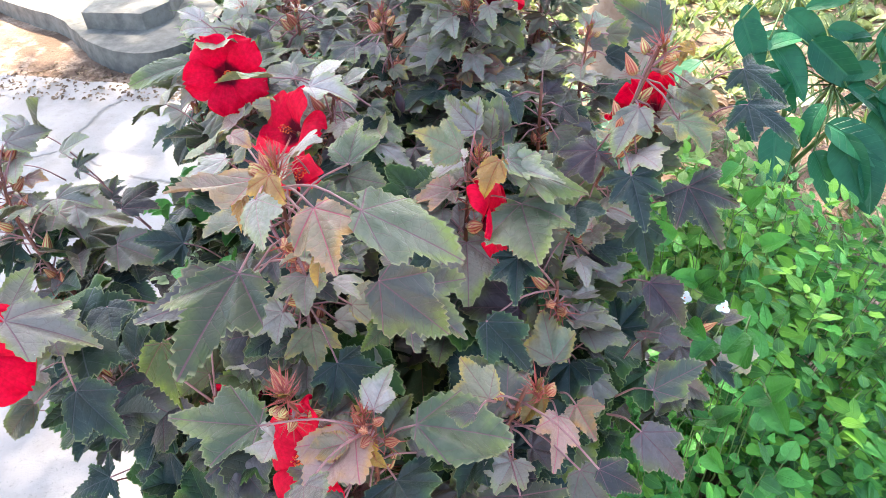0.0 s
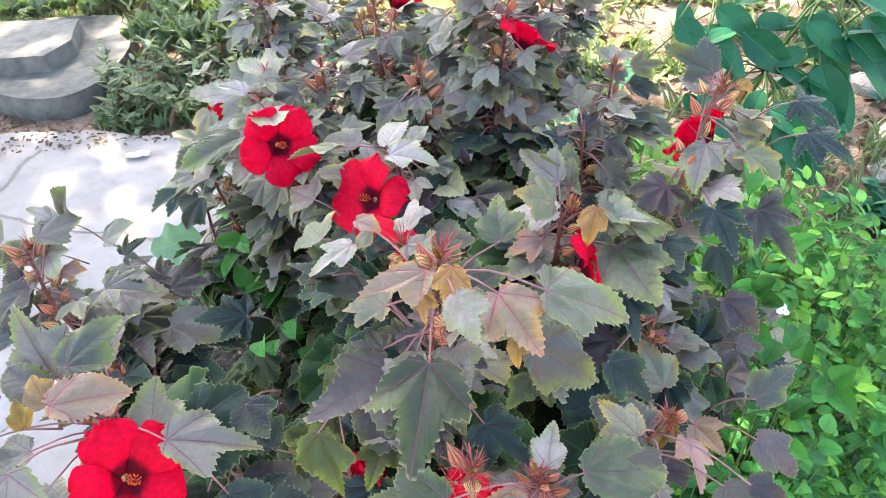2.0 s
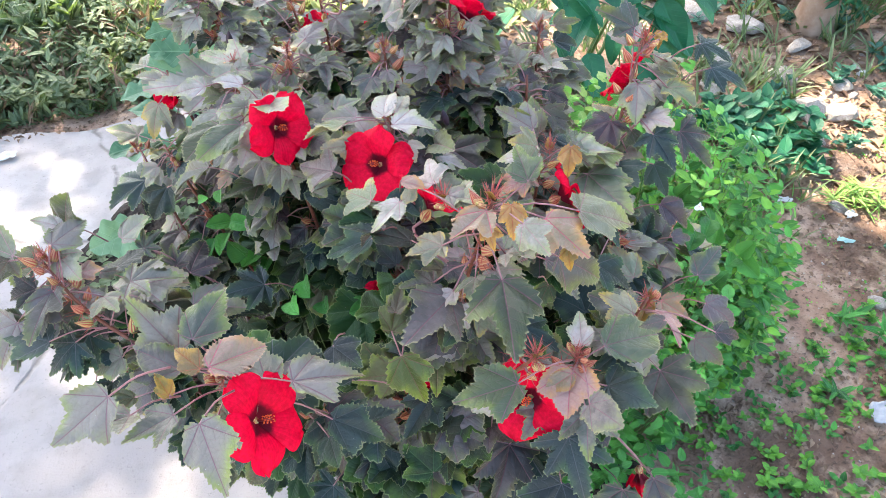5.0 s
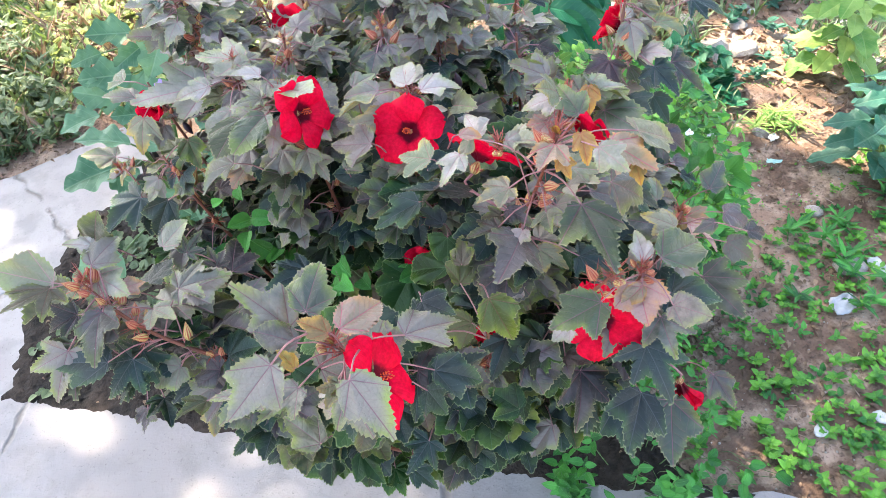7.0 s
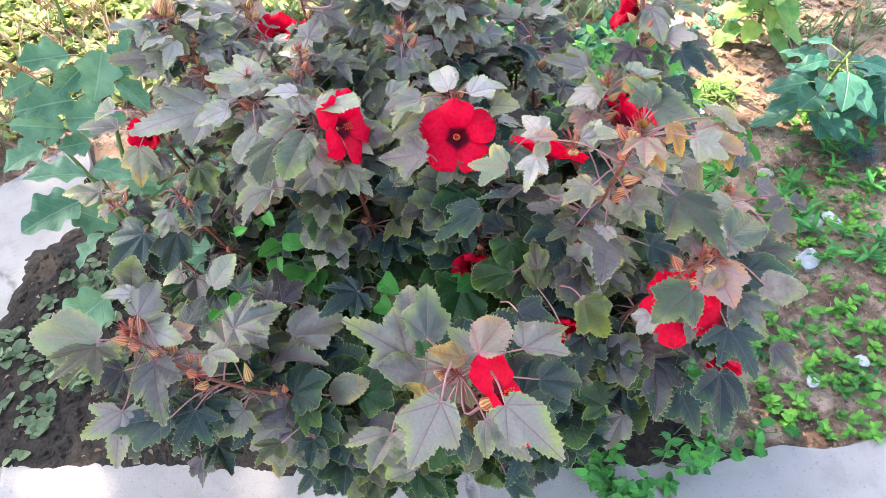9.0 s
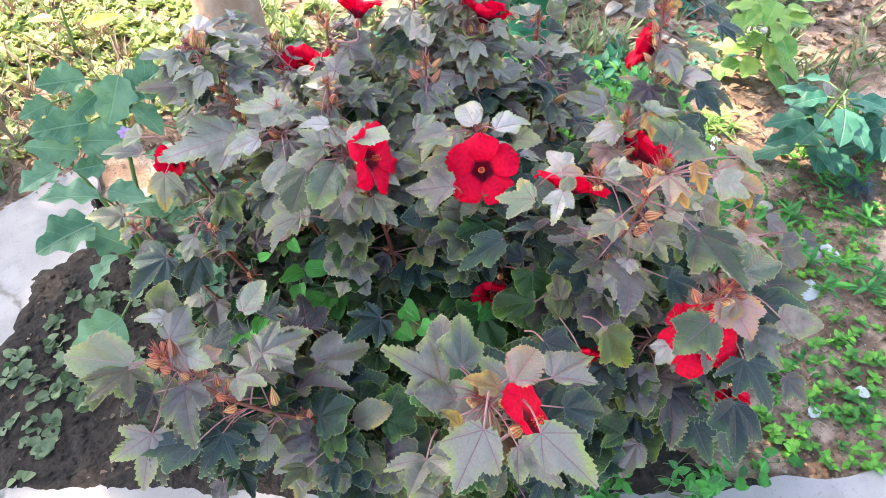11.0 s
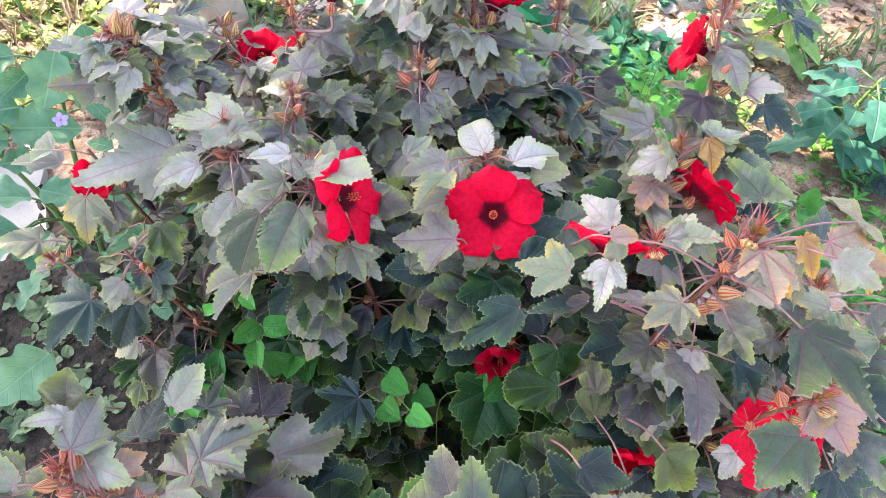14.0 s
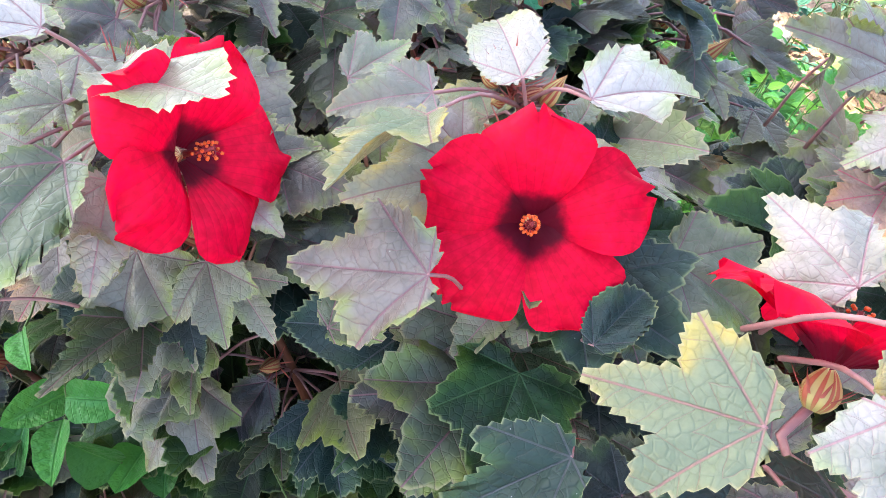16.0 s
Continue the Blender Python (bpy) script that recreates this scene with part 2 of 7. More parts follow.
GREEN_STEM = plain("stem_green", (0.07, 0.13, 0.03), (0.13, 0.19, 0.06), 40, 0.5)


def bud_material():
    k = Nodes("bud_striped", 0.45, 0.4)
    vec, x, y = k.uv("leaf")
    stripe = k.span(k.math("SINE", k.math("MULTIPLY", x, 62.832)), -0.2, 0.5)
    rnd = k.rnd()
    ground_ = k.mix(k.span(rnd, 0.2, 0.9), (0.52, 0.40, 0.15), (0.50, 0.22, 0.12))
    col = k.mix(k.math("MULTIPLY", stripe, 0.85), ground_, k.mix(rnd, (0.40, 0.035, 0.03), (0.32, 0.025, 0.03)))
    k.base(k.mix(k.span(y, 0.0, 0.25, 0.7, 0.0), col, (0.22, 0.20, 0.06)))
    k.bump(stripe, 0.4, 0.0008)
    k.thin(col, 0.12)
    return k.mat


BUD = bud_material()


def soil_material():
    k = Nodes("bare_soil", 0.9, 0.2)
    p = k.world_pos()
    big, mid, fine = k.noise(0.9, 3, 0.6, p), k.noise(7.0, 5, 0.65, p), k.noise(70.0, 5, 0.7, p)
    col = k.mix(k.span(big, 0.38, 0.62), (0.135, 0.080, 0.055), (0.34, 0.205, 0.145))
    col = k.mix(k.span(mid, 0.45, 0.66), col, (0.45, 0.31, 0.23))
    col = k.mix(k.span(fine, 0.52, 0.68, 0.0, 0.8), col, (0.070, 0.046, 0.034))
    chips = k.span(k.voronoi(38.0, "F1", p), 0.10, 0.16, 1.0, 0.0)
    col = k.mix(k.math("MULTIPLY", chips, k.span(mid, 0.45, 0.6, 0.0, 0.8)), col, (0.42, 0.37, 0.31))
    k.base(col)
    k.bump(k.math("ADD", k.math("ADD", mid, k.math("MULTIPLY", fine, 0.7)), k.math("MULTIPLY", chips, 0.4)), 0.9, 0.02)
    return k.mat


def concrete_material():
    k = Nodes("worn_concrete", 0.82, 0.3)
    p = k.world_pos()
    big, mid, fine = k.noise(1.3, 4, 0.6, p), k.noise(9.0, 5, 0.6, p), k.noise(120.0, 4, 0.7, p)
    col = k.mix(k.span(big, 0.35, 0.65), (0.300, 0.252, 0.235), (0.395, 0.340, 0.318))
    col = k.mix(k.span(mid, 0.46, 0.66, 0.0, 0.45), col, (0.23, 0.20, 0.185))
    col = k.mix(k.span(fine, 0.58, 0.72, 0.0, 0.55), col, (0.14, 0.12, 0.105))
    crack = k.voronoi(0.9, "DISTANCE_TO_EDGE", k.mix(0.12, p, k.noise(3.0, 4, 0.6, p, "Color")))
    crack = k.math("MULTIPLY", k.span(crack, 0.0, 0.010, 1.0, 0.0), k.span(mid, 0.42, 0.56))
    col = k.mix(k.math("MULTIPLY", crack, 0.8), col, (0.17, 0.14, 0.12))
    k.base(col)
    k.bump(k.math("SUBTRACT", k.math("ADD", k.math("MULTIPLY", mid, 0.8), k.math("MULTIPLY", fine, 0.45)), crack), 0.8, 0.008)
    return k.mat


SOIL, CONCRETE = soil_material(), concrete_material()
# weathered step concrete, its colour also darkened to stand for shade
SHADED_OLD_CONCRETE = plain("old_concrete_shaded", (0.10, 0.09, 0.08), (0.21, 0.19, 0.17), 14, 0.85, 0.25, 0.8, 0.006, True)
DARK_SOIL = plain("damp_soil", (0.012, 0.008, 0.0065), (0.060, 0.041, 0.031), 34, 0.9, 0.25, 1.0, 0.035, True)
ROCK = plain("rubble_stone", (0.24, 0.19, 0.16), (0.48, 0.42, 0.38), 18, 0.85, 0.25, 0.8, 0.006)
BARK = plain("trunk_bark", (0.25, 0.14, 0.09), (0.44, 0.31, 0.24), 9, 0.85, 0.2, 0.8, 0.01)
PAPER = plain("paper", (0.40, 0.39, 0.38), (0.62, 0.61, 0.60), 25, 0.7, 0.3, 0.5, 0.003)
FOIL = plain("plastic_film", (0.26, 0.26, 0.27), (0.46, 0.46, 0.47), 20, 0.35, 0.5, 0.6, 0.004)
BLUE = plain("blue_plastic", (0.012, 0.03, 0.055), (0.035, 0.075, 0.12), 20, 0.4, 0.5, 0.4, 0.003)
TEAL = plain("turquoise_plastic", (0.30, 0.50, 0.46), (0.45, 0.62, 0.58), 25, 0.45, 0.5, 0.4, 0.003)
WHITE_PETAL = plain("white_petal", (0.75, 0.76, 0.74), (0.85, 0.85, 0.83), 40, 0.5, 0.3, 0.2, 0.001)
VIOLET = plain("violet_petal", (0.30, 0.18, 0.36), (0.42, 0.28, 0.46), 40, 0.5)
WITHERED = plain("withered_petal", (0.012, 0.006, 0.012), (0.045, 0.015, 0.03), 80, 0.6)

# ---- shapes ----


def mesh_from(name, bm, mats, smooth=True):
    me = bpy.data.meshes.new(name)
    bm.to_mesh(me)
    bm.free()
    for m in mats if isinstance(mats, (list, tuple)) else [mats]:
        me.materials.append(m)
    if smooth:
        me.polygons.foreach_set("use_smooth", [True] * len(me.polygons))
    return me


def part(name, bm, material, parent, label=""):
    """A bmesh, or a finished mesh, as one object under its thing."""
    me = mesh_from(name, bm, material) if isinstance(bm, bmesh.types.BMesh) else bm
    ob = new(name, me)
    ob.parent = parent
    return tagged(ob, label)


def thing(name, label, category, group="", kind="", at_=(0, 0, 0)):
    ob = new(name)
    ob.location = at_
    ob.empty_display_size = 0.1
    return tagged(ob, label, category, group, kind)


def raw_mesh(name, verts, faces, mats, uvs=None, rims=None, mat_ids=None):
    me = bpy.data.meshes.new(name)
    me.from_pydata(verts, [], faces)
    if uvs is not None:
        idx = np.empty(len(me.loops), np.int32)
        me.loops.foreach_get("vertex_index", idx)
        layer = me.uv_layers.new(name="leaf")
        layer.data.foreach_set("uv", np.asarray(uvs, np.float32)[idx].ravel())
        if rims is not None:
            layer = me.uv_layers.new(name="rim")
            layer.data.foreach_set("uv", np.asarray(rims, np.float32)[idx].ravel())
    for m in mats if isinstance(mats, (list, tuple)) else [mats]:
        me.materials.append(m)
    if mat_ids is not None:
        me.polygons.foreach_set("material_index", np.asarray(mat_ids, np.int32))
    me.polygons.foreach_set("use_smooth", [True] * len(me.polygons))
    me.update()
    return me


def lobed_leaf(rng, lobes=5, deep=0.5, wide=1.0, teeth=6, rings=5, slim=1.0):
    """Vertices, faces, flat places and rim shares of a toothed palmate blade; joint at 0, tip at (0, 1, 0), face up."""
    def polar(a, r):
        return Vector((r * math.sin(a), r * math.cos(a)))

    def uneven(k=0.09):
        return rng.uniform(1 - k, 1 + k)

    notch = 1.0 - 0.62 * deep
    tips = [(0.0, 1.0)]
    hollows = []
    for s in (1, -1):
        mid = (s * 0.80 * uneven(0.08), 0.80 * wide * uneven(0.12))
        tips.append(mid)
        hollows.append((s * 0.40 * uneven(0.12), 0.79 * notch * uneven()))
        if lobes == 5:
            tips.append((s * 1.60 * uneven(0.05), 0.56 * wide * uneven(0.14)))
            hollows.append((s * 1.20, 0.60 * wide * notch * uneven()))
            hollows.append((s * 2.35, 0.20 * wide))
        else:
            hollows.append((s * 1.62 * uneven(0.06), 0.30 * wide * uneven()))
            hollows.append((s * 2.30, 0.10 * wide))
    knots = sorted([(a, r, True) for a, r in tips] + [(a, r, False) for a, r in hollows])
    edge = []
    for (a0, r0, t0), (a1, r1, t1) in zip(knots, knots[1:]):
        p, q = polar(a0, r0), polar(a1, r1)
        side = Vector((-(q - p).y, (q - p).x))
        if side.dot((p + q) * 0.5) < 0:
            side = -side
        side = side.normalized()
        ln = (q - p).length
        m = max(1, min(teeth, round(ln / (0.085 * uneven(0.25)))))
        for k in range(m):
            high = 0.034 * uneven(0.6) * min(1.0, ln / m / 0.08)
            at_ = (0.76 if t1 else 0.24) + rng.uniform(-0.12, 0.12)
            for u, h in ((k / m, 0.0), ((k + at_) / m, high)):
                edge.append(p.lerp(q, u) + side * (0.07 * ln * math.sin(math.pi * u) * (1.0 if t0 or t1 else 0.3) + h))
    edge.append(polar(*knots[-1][:2]))
    edge = [Vector((p.x * slim, p.y)) for p in edge]
    n = len(edge)
    soft = [sum((edge[max(0, min(n - 1, i + k))] for k in range(-2, 3)), Vector((0, 0))) / 5 for i in range(n)]
    curl, cup, droop, wav, side = rng.uniform(-0.14, 0.26), rng.uniform(0.05, 0.20), rng.uniform(0.0, 0.38), rng.uniform(0.02, 0.085), rng.uniform(-0.16, 0.16)
    fold = rng.uniform(-0.18, 0.34)
    ph, ph2 = rng.uniform(0, 6), rng.uniform(0, 6)
    veins = [a for a, _ in tips]
    verts, flat, rim, faces = [(0, 0, 0)], [(0, 0)], [(0, 0)], []
    for k in range(1, rings + 1):
        f = k / rings
        for i in range(n):
            x, y = soft[i].lerp(edge[i], f ** 3) * f
            r, th = math.hypot(x, y), math.atan2(x, y)
            d = min(abs(th - a) for a in veins)
            z = cup * r * min(1.0, d / 0.35) + wav * f * f * (math.sin(5 * th + ph) + 0.6 * math.sin(11 * th + ph2)) * r + droop * max(y, 0) * (1 - y) - (curl + 0.08) * x * x + side * x * r + fold * abs(x) * (1 - 0.5 * r)
            verts.append((x, y, z))
            flat.append((x, y))
            rim.append((f, 0))
    for i in range(n - 1):
        faces.append((0, 1 + i + 1, 1 + i))
    for k in range(rings - 1):
        for i in range(n - 1):
            a = 1 + k * n + i
            faces.append((a, a + 1, a + n + 1, a + n))
    return verts, faces, flat, rim


def oval_leaf(rng, width=0.5, steps=8, cols=2, point=1.0, wave=0.0, fold=0.12):
    """A simple pointed blade; joint at 0, tip at (0, 1, 0)."""
    droop, tw, ph = rng.uniform(0.0, 0.35), rng.uniform(-0.1, 0.1), rng.uniform(0, 6)
    verts, flat, faces = [], [], []
    n = 2 * cols + 1
    for i in range(steps + 1):
        v = i / steps
        w = width * 0.5 * (math.sin(math.pi * min(1, v ** 0.72)) ** (0.72 if v < 0.5 else 0.72 * point)) if 0 < i < steps else 0.004
        if wave:
            w *= 1 + wave * math.sin(v * 17 + ph)
        for j in range(-cols, cols + 1):
            u = j / cols
            verts.append((u * w, v, fold * abs(u) * w * 2 - droop * v * v + tw * u * w + wave * 0.7 * w * abs(u) * math.sin(v * 15 + ph + 2 * u)))
            flat.append((u * w, v))
    for i in range(steps):
        for j in range(2 * cols):
            a = i * n + j
            faces.append((a, a + 1, a + n + 1, a + n))
    return verts, faces, flat, [(1, 0)] * len(verts)


def frame_from(joint, tip, up):
    """The pose that lays a blade from its joint towards its tip, face towards up, scaled to its length."""
    y = Vector(tip) - Vector(joint)
    ln = y.length
    y.normalize()
    z = Vector(up) - y * y.dot(Vector(up))
    z = z.normalized() if z.length > 1e-4 else y.orthogonal().normalized()
    x = y.cross(z)
    m = Matrix((x, y, z)).transposed().to_4x4()
    return Matrix.Translation(joint) @ m @ Matrix.Scale(ln, 4)


class Pile:
    """Many pieces gathered into one mesh."""

    def __init__(self):
        self.v, self.f, self.uv, self.rim, self.m = [], [], [], [], []

    def add(self, shape, m, mat_id=0):
        verts, faces, flat, rim = shape
        o = len(self.v)
        a = np.asarray(m)
        pts = np.asarray(verts) @ a[:3, :3].T + a[:3, 3]
        self.v.extend(map(tuple, pts.tolist()))
        self.f.extend(tuple(i + o for i in f) for f in faces)
        self.uv.extend(flat)
        self.rim.extend(rim)
        self.m.extend([mat_id] * len(faces))

    def mesh(self, name, mats):
        return raw_mesh(name, self.v, self.f, mats, self.uv, self.rim, self.m)


def tube_shape(points, radii, sides=6):
    """A round, tapering tube through points."""
    pts = [Vector(p) for p in points]
    verts, faces, flat = [], [], []
    side = None
    for i, p in enumerate(pts):
        d = (pts[min(i + 1, len(pts) - 1)] - pts[max(i - 1, 0)]).normalized()
        if side is None:
            side = d.orthogonal().normalized()
        side = (side - d * side.dot(d)).normalized()
        other = d.cross(side)
        r = radii[i] if isinstance(radii, (list, tuple)) else radii
        for k in range(sides):
            a = 2 * math.pi * k / sides
            verts.append(tuple(p + side * (r * math.cos(a)) + other * (r * math.sin(a))))
            flat.append((k / sides, i / len(pts)))
    for i in range(len(pts) - 1):
        for k in range(sides):
            a, b = i * sides + k, i * sides + (k + 1) % sides
            faces.append((a, b, b + sides, a + sides))
    faces.append(tuple(range(sides))[::-1])
    faces.append(tuple(len(verts) - sides + k for k in range(sides)))
    return verts, faces, flat, [(0, 0)] * len(verts)


def curve_points(ctrl, steps=6):
    """Points of a smooth curve through the given ones."""
    c = [Vector(p) for p in ctrl]
    c = [c[0] * 2 - c[1]] + c + [c[-1] * 2 - c[-2]]
    out = []
    for i in range(1, len(c) - 2):
        for s in range(steps):
            t = s / steps
            a, b, d, e = c[i - 1], c[i], c[i + 1], c[i + 2]
            out.append(0.5 * ((2 * b) + (d - a) * t + (2 * a - 5 * b + 4 * d - e) * t * t + (3 * b - a - 3 * d + e) * t ** 3))
    out.append(c[-2])
    return out


def to_mesh(name, shape, mat):
    v, f, uv, rim = shape
    return raw_mesh(name, v, f, mat, uv, rim)


ONE = Matrix.Identity(4)

# ---- ground ----


def ground_height(x, y):
    z = 0.03 * (noise.noise((x * 0.7, y * 0.7, 3.0))) + 0.012 * noise.noise((x * 4, y * 4, 1.0)) + 0.006 * noise.noise((x * 14, y * 14, 5.0))
    far = max(0.0, math.hypot(x - 0.5, y - 1.5) - 5.0)
    return z - 0.025 + 0.02 * far


def grid_sheet(name, xs, ys, height, mat):
    verts = [(x, y, height(x, y)) for y in ys for x in xs]
    n = len(xs)
    faces = [(j * n + i, j * n + i + 1, (j + 1) * n + i + 1, (j + 1) * n + i) for j in range(len(ys) - 1) for i in range(n - 1)]
    return raw_mesh(name, verts, faces, mat)


def stretch(lo, hi, step, far):
    mid = list(np.arange(lo, hi, step))
    return [-far, -far * 0.4, lo - 12, lo - 5, lo - 2] + [float(v) for v in mid] + [hi + 2, hi + 5, hi + 12, far * 0.4, far]


ground = new("ground", grid_sheet("ground", stretch(-2.0, 3.4, 0.035, 400), stretch(-0.8, 4.6, 0.035, 400), ground_height, SOIL))
tagged(ground, "brown bare soil with clods, chips and dry scraps", "ground", kind="structure")


def slab(name, outline, z0, z1, label, rough_edge=0.02, cell=0.03, mat=CONCRETE):
    """A concrete slab with a worn, uneven outline."""
    rng = random.Random(name)
    pts = []
    for a, b in zip(outline, outline[1:] + outline[:1]):
        a, b = Vector(a), Vector(b)
        k = max(1, int(min((b - a).length, 6.0) / cell))
        for i in range(k):
            p = a.lerp(b, i / k)
            near = abs(p.x) < 3 and abs(p.y) < 4.5
            pts.append((p.x + (noise.noise((p.x * 7, p.y * 7, 0)) * rough_edge if near else 0), p.y + (noise.noise((p.x * 7, p.y * 7, 9)) * rough_edge + rng.uniform(-0.003, 0.003) if near else 0)))
    bm = bmesh.new()
    top = [bm.verts.new((x, y, z1)) for x, y in pts]
    low = [bm.verts.new((x, y, z0)) for x, y in pts]
    bm.faces.new(top)
    for i in range(len(pts)):
        j = (i + 1) % len(pts)
        bm.faces.new((top[i], low[i], low[j], top[j]))
    bmesh.ops.recalc_face_normals(bm, faces=bm.faces)
    bmesh.ops.triangulate(bm, faces=bm.faces)
    ob = new(name, mesh_from(name, bm, mat, False))
    return tagged(ob, label, "pavement", kind="structure")


YARD = [(-7, -6), (8.2, -6), (0.78, 0.03), (0.30, 0.385), (-0.20, 0.80), (-0.70, 1.235), (-1.07, 1.53), (-0.97, 1.84), (-0.75, 2.19), (-0.52, 2.24), (-0.36, 2.78), (-0.95, 2.66), (-1.6, 2.84), (-7, 3.4)]
slab("pavement_1", YARD, -0.10, 0.012, "pale worn concrete yard with a broken edge round a planting bed", 0.018)
def rounded(outline, times=2):
    """The outline with its corners cut smooth."""
    for _ in range(times):
        outline = [q for (x0, y0), (x1, y1) in zip(outline, outline[1:] + outline[:1]) for q in ((0.75 * x0 + 0.25 * x1, 0.75 * y0 + 0.25 * y1), (0.25 * x0 + 0.75 * x1, 0.25 * y0 + 0.75 * y1))]
    return outline


slab("pavement_2", rounded([(-3.6, 4.1), (-3.1, 3.75), (-2.58, 3.53), (-2.39, 3.33), (-2.13, 3.13), (-1.90, 3.04), (-1.72, 3.09), (-1.62, 3.26), (-1.62, 3.62), (-1.72, 3.95), (-1.9, 4.1)]), -0.06, 0.085, "low grey concrete step at the yard's edge", 0.01, 0.03, SHADED_OLD_CONCRETE)
slab("pavement_3", [(-2.32, 3.36), (-1.96, 3.34), (-1.88, 3.52), (-1.94, 3.80), (-2.36, 3.84)], 0.085, 0.175, "smaller concrete slab lying on the low step", 0.01, 0.03, SHADED_OLD_CONCRETE)


def in_yard(x, y):
    hit = False
    for (x0, y0), (x1, y1) in zip(YARD, YARD[1:] + YARD[:1]):
        if (y0 > y) != (y1 > y) and x < x0 + (y - y0) * (x1 - x0) / (y1 - y0):
            hit = not hit
    return hit


# damp earth heaped in the planting bed
def bed_height(x, y):
    d = math.hypot((x + 0.15) / 0.95, (y - 1.1) / 0.85)
    rough = 0.016 * noise.noise((x * 9, y * 9, 2)) + 0.012 * noise.noise((x * 31, y * 31, 7))
    if not in_yard(x, y):
        return 0.016 + 0.035 * max(0.0, 1 - d) + 0.5 * rough - 0.35 * max(0.0, x - 0.33) ** 1.2 - 0.3 * max(0.0, y - 2.24)
    back = math.hypot(x + 0.1, y - 1.2)
    for reach in (0.015, 0.03, 0.045, 0.06, 0.075, 0.09, 0.11, 0.13, 0.15, 0.18):       # earth spilled over the concrete's edge
        if not in_yard(x + (-0.1 - x) / back * reach, y + (1.2 - y) / back * reach):
            return 0.024 - 0.24 * reach + 0.45 * rough
    return -0.08


bed_xs, bed_ys = [float(v) for v in np.arange(-1.24, 0.7, 0.017)], [float(v) for v in np.arange(0.22, 2.52, 0.017)]
tagged(new("ground_bed", grid_sheet("ground_bed", bed_xs, bed_ys, bed_height, DARK_SOIL)), "dark damp garden soil under the hibiscus", "soil", kind="structure")

# ---- hibiscus bush ----
bush = thing("hibiscus_bush", "bushy burgundy-leaved hibiscus in full red flower in a soil bed", "shrub", at_=(-0.05, 0.74, 0.0))
BUSH_AT = Vector((-0.05, 0.74, 0.0))


def on_bush(name, me, m, label="", parent=None):
    ob = part(name, me, None, parent or bush, label)
    ob.matrix_basis = Matrix.Translation(-BUSH_AT) @ m if parent is None else m
    return ob


# stems: from the root crown to each shoot tip
SAMPLES = []


def stem(*ctrl, thick=0.008, thin=0.0028):
    pts = curve_points(ctrl, 7)
    n = len(pts)
    radii = [0.8 * thick + (0.75 * thin - 0.8 * thick) * (i / (n - 1)) ** 0.8 for i in range(n)]
    for i in range(n - 1):
        SAMPLES.extend((pts[i].lerp(pts[i + 1], s / 2), (pts[i + 1] - pts[i]).normalized()) for s in range(2) if pts[i].z > 0.3)
    on_bush("stem", to_mesh("stem", tube_shape(pts, radii, 7), STEM), ONE)
    return pts[-1]


stem((-0.05, 0.70, 0.0), (-0.12, 0.58, 0.40), (-0.24, 0.46, 0.80), (-0.33, 0.385, 1.06))
stem((-0.08, 0.73, 0.0), (-0.26, 0.68, 0.40), (-0.42, 0.62, 0.78), (-0.54, 0.68, 0.91), (-0.60, 0.76, 0.985))
stem((-0.02, 0.69, 0.0), (-0.01, 0.55, 0.45), (-0.01, 0.40, 0.85), (0.015, 0.315, 1.045))
stem((-0.04, 0.75, 0.0), (-0.09, 0.64, 0.45), (-0.09, 0.615, 0.83), (-0.06, 0.68, 1.00), (-0.045, 0.745, 1.12), thick=0.010)
stem((-0.07, 0.78, 0.0), (-0.15, 0.78, 0.50), (-0.19, 0.80, 0.93), (-0.225, 0.85, 1.12))
stem((0.0, 0.72, 0.0), (-0.03, 0.60, 0.50), (-0.03, 0.50, 0.90), (0.0, 0.425, 1.20), thick=0.009)
stem((0.0, 0.75, 0.0), (0.10, 0.70, 0.45), (0.21, 0.645, 0.85), (0.275, 0.645, 1.04), (0.335, 0.70, 1.19), thick=0.009)
stem((0.02, 0.78, 0.0), (0.06, 0.84, 0.50), (0.085, 0.885, 0.95), (0.10, 0.925, 1.10), (0.125, 0.95, 1.25), thick=0.009)
stem((-0.03, 0.80, 0.0), (-0.06, 0.95, 0.50), (-0.08, 1.06, 0.95), (-0.085, 1.10, 1.17))
stem((-0.09, 0.79, 0.0), (-0.24, 0.98, 0.50), (-0.35, 1.12, 0.85), (-0.39, 1.18, 1.02))
stem((-0.07, 0.80, 0.0), (-0.14, 1.08, 0.55), (-0.18, 1.28, 0.90), (-0.20, 1.38, 1.09))
stem((-0.06, 0.70, 0.0), (-0.24, 0.62, 0.35), (-0.38, 0.58, 0.68), (-0.445, 0.585, 0.85))
stem((0.02, 0.70, 0.0), (0.10, 0.55, 0.45), (0.17, 0.42, 0.80), (0.215, 0.395, 0.985))
stem((0.03, 0.72, 0.0), (0.16, 0.62, 0.45), (0.24, 0.56, 0.80), (0.24, 0.53, 1.00))
stem((0.03, 0.74, 0.0), (0.24, 0.68, 0.45), (0.38, 0.65, 0.72), (0.43, 0.64, 0.84))
stem((0.0, 0.78, 0.0), (0.02, 0.92, 0.50), (0.03, 1.08, 0.88), (0.02, 1.16, 1.08))
stem((0.0, 0.70, 0.0), (0.0, 0.52, 0.40), (0.05, 0.38, 0.75), (0.085, 0.325, 1.01))
stem((-0.10, 0.77, 0.0), (-0.30, 0.86, 0.42), (-0.42, 0.98, 0.70), (-0.50, 1.20, 0.86))
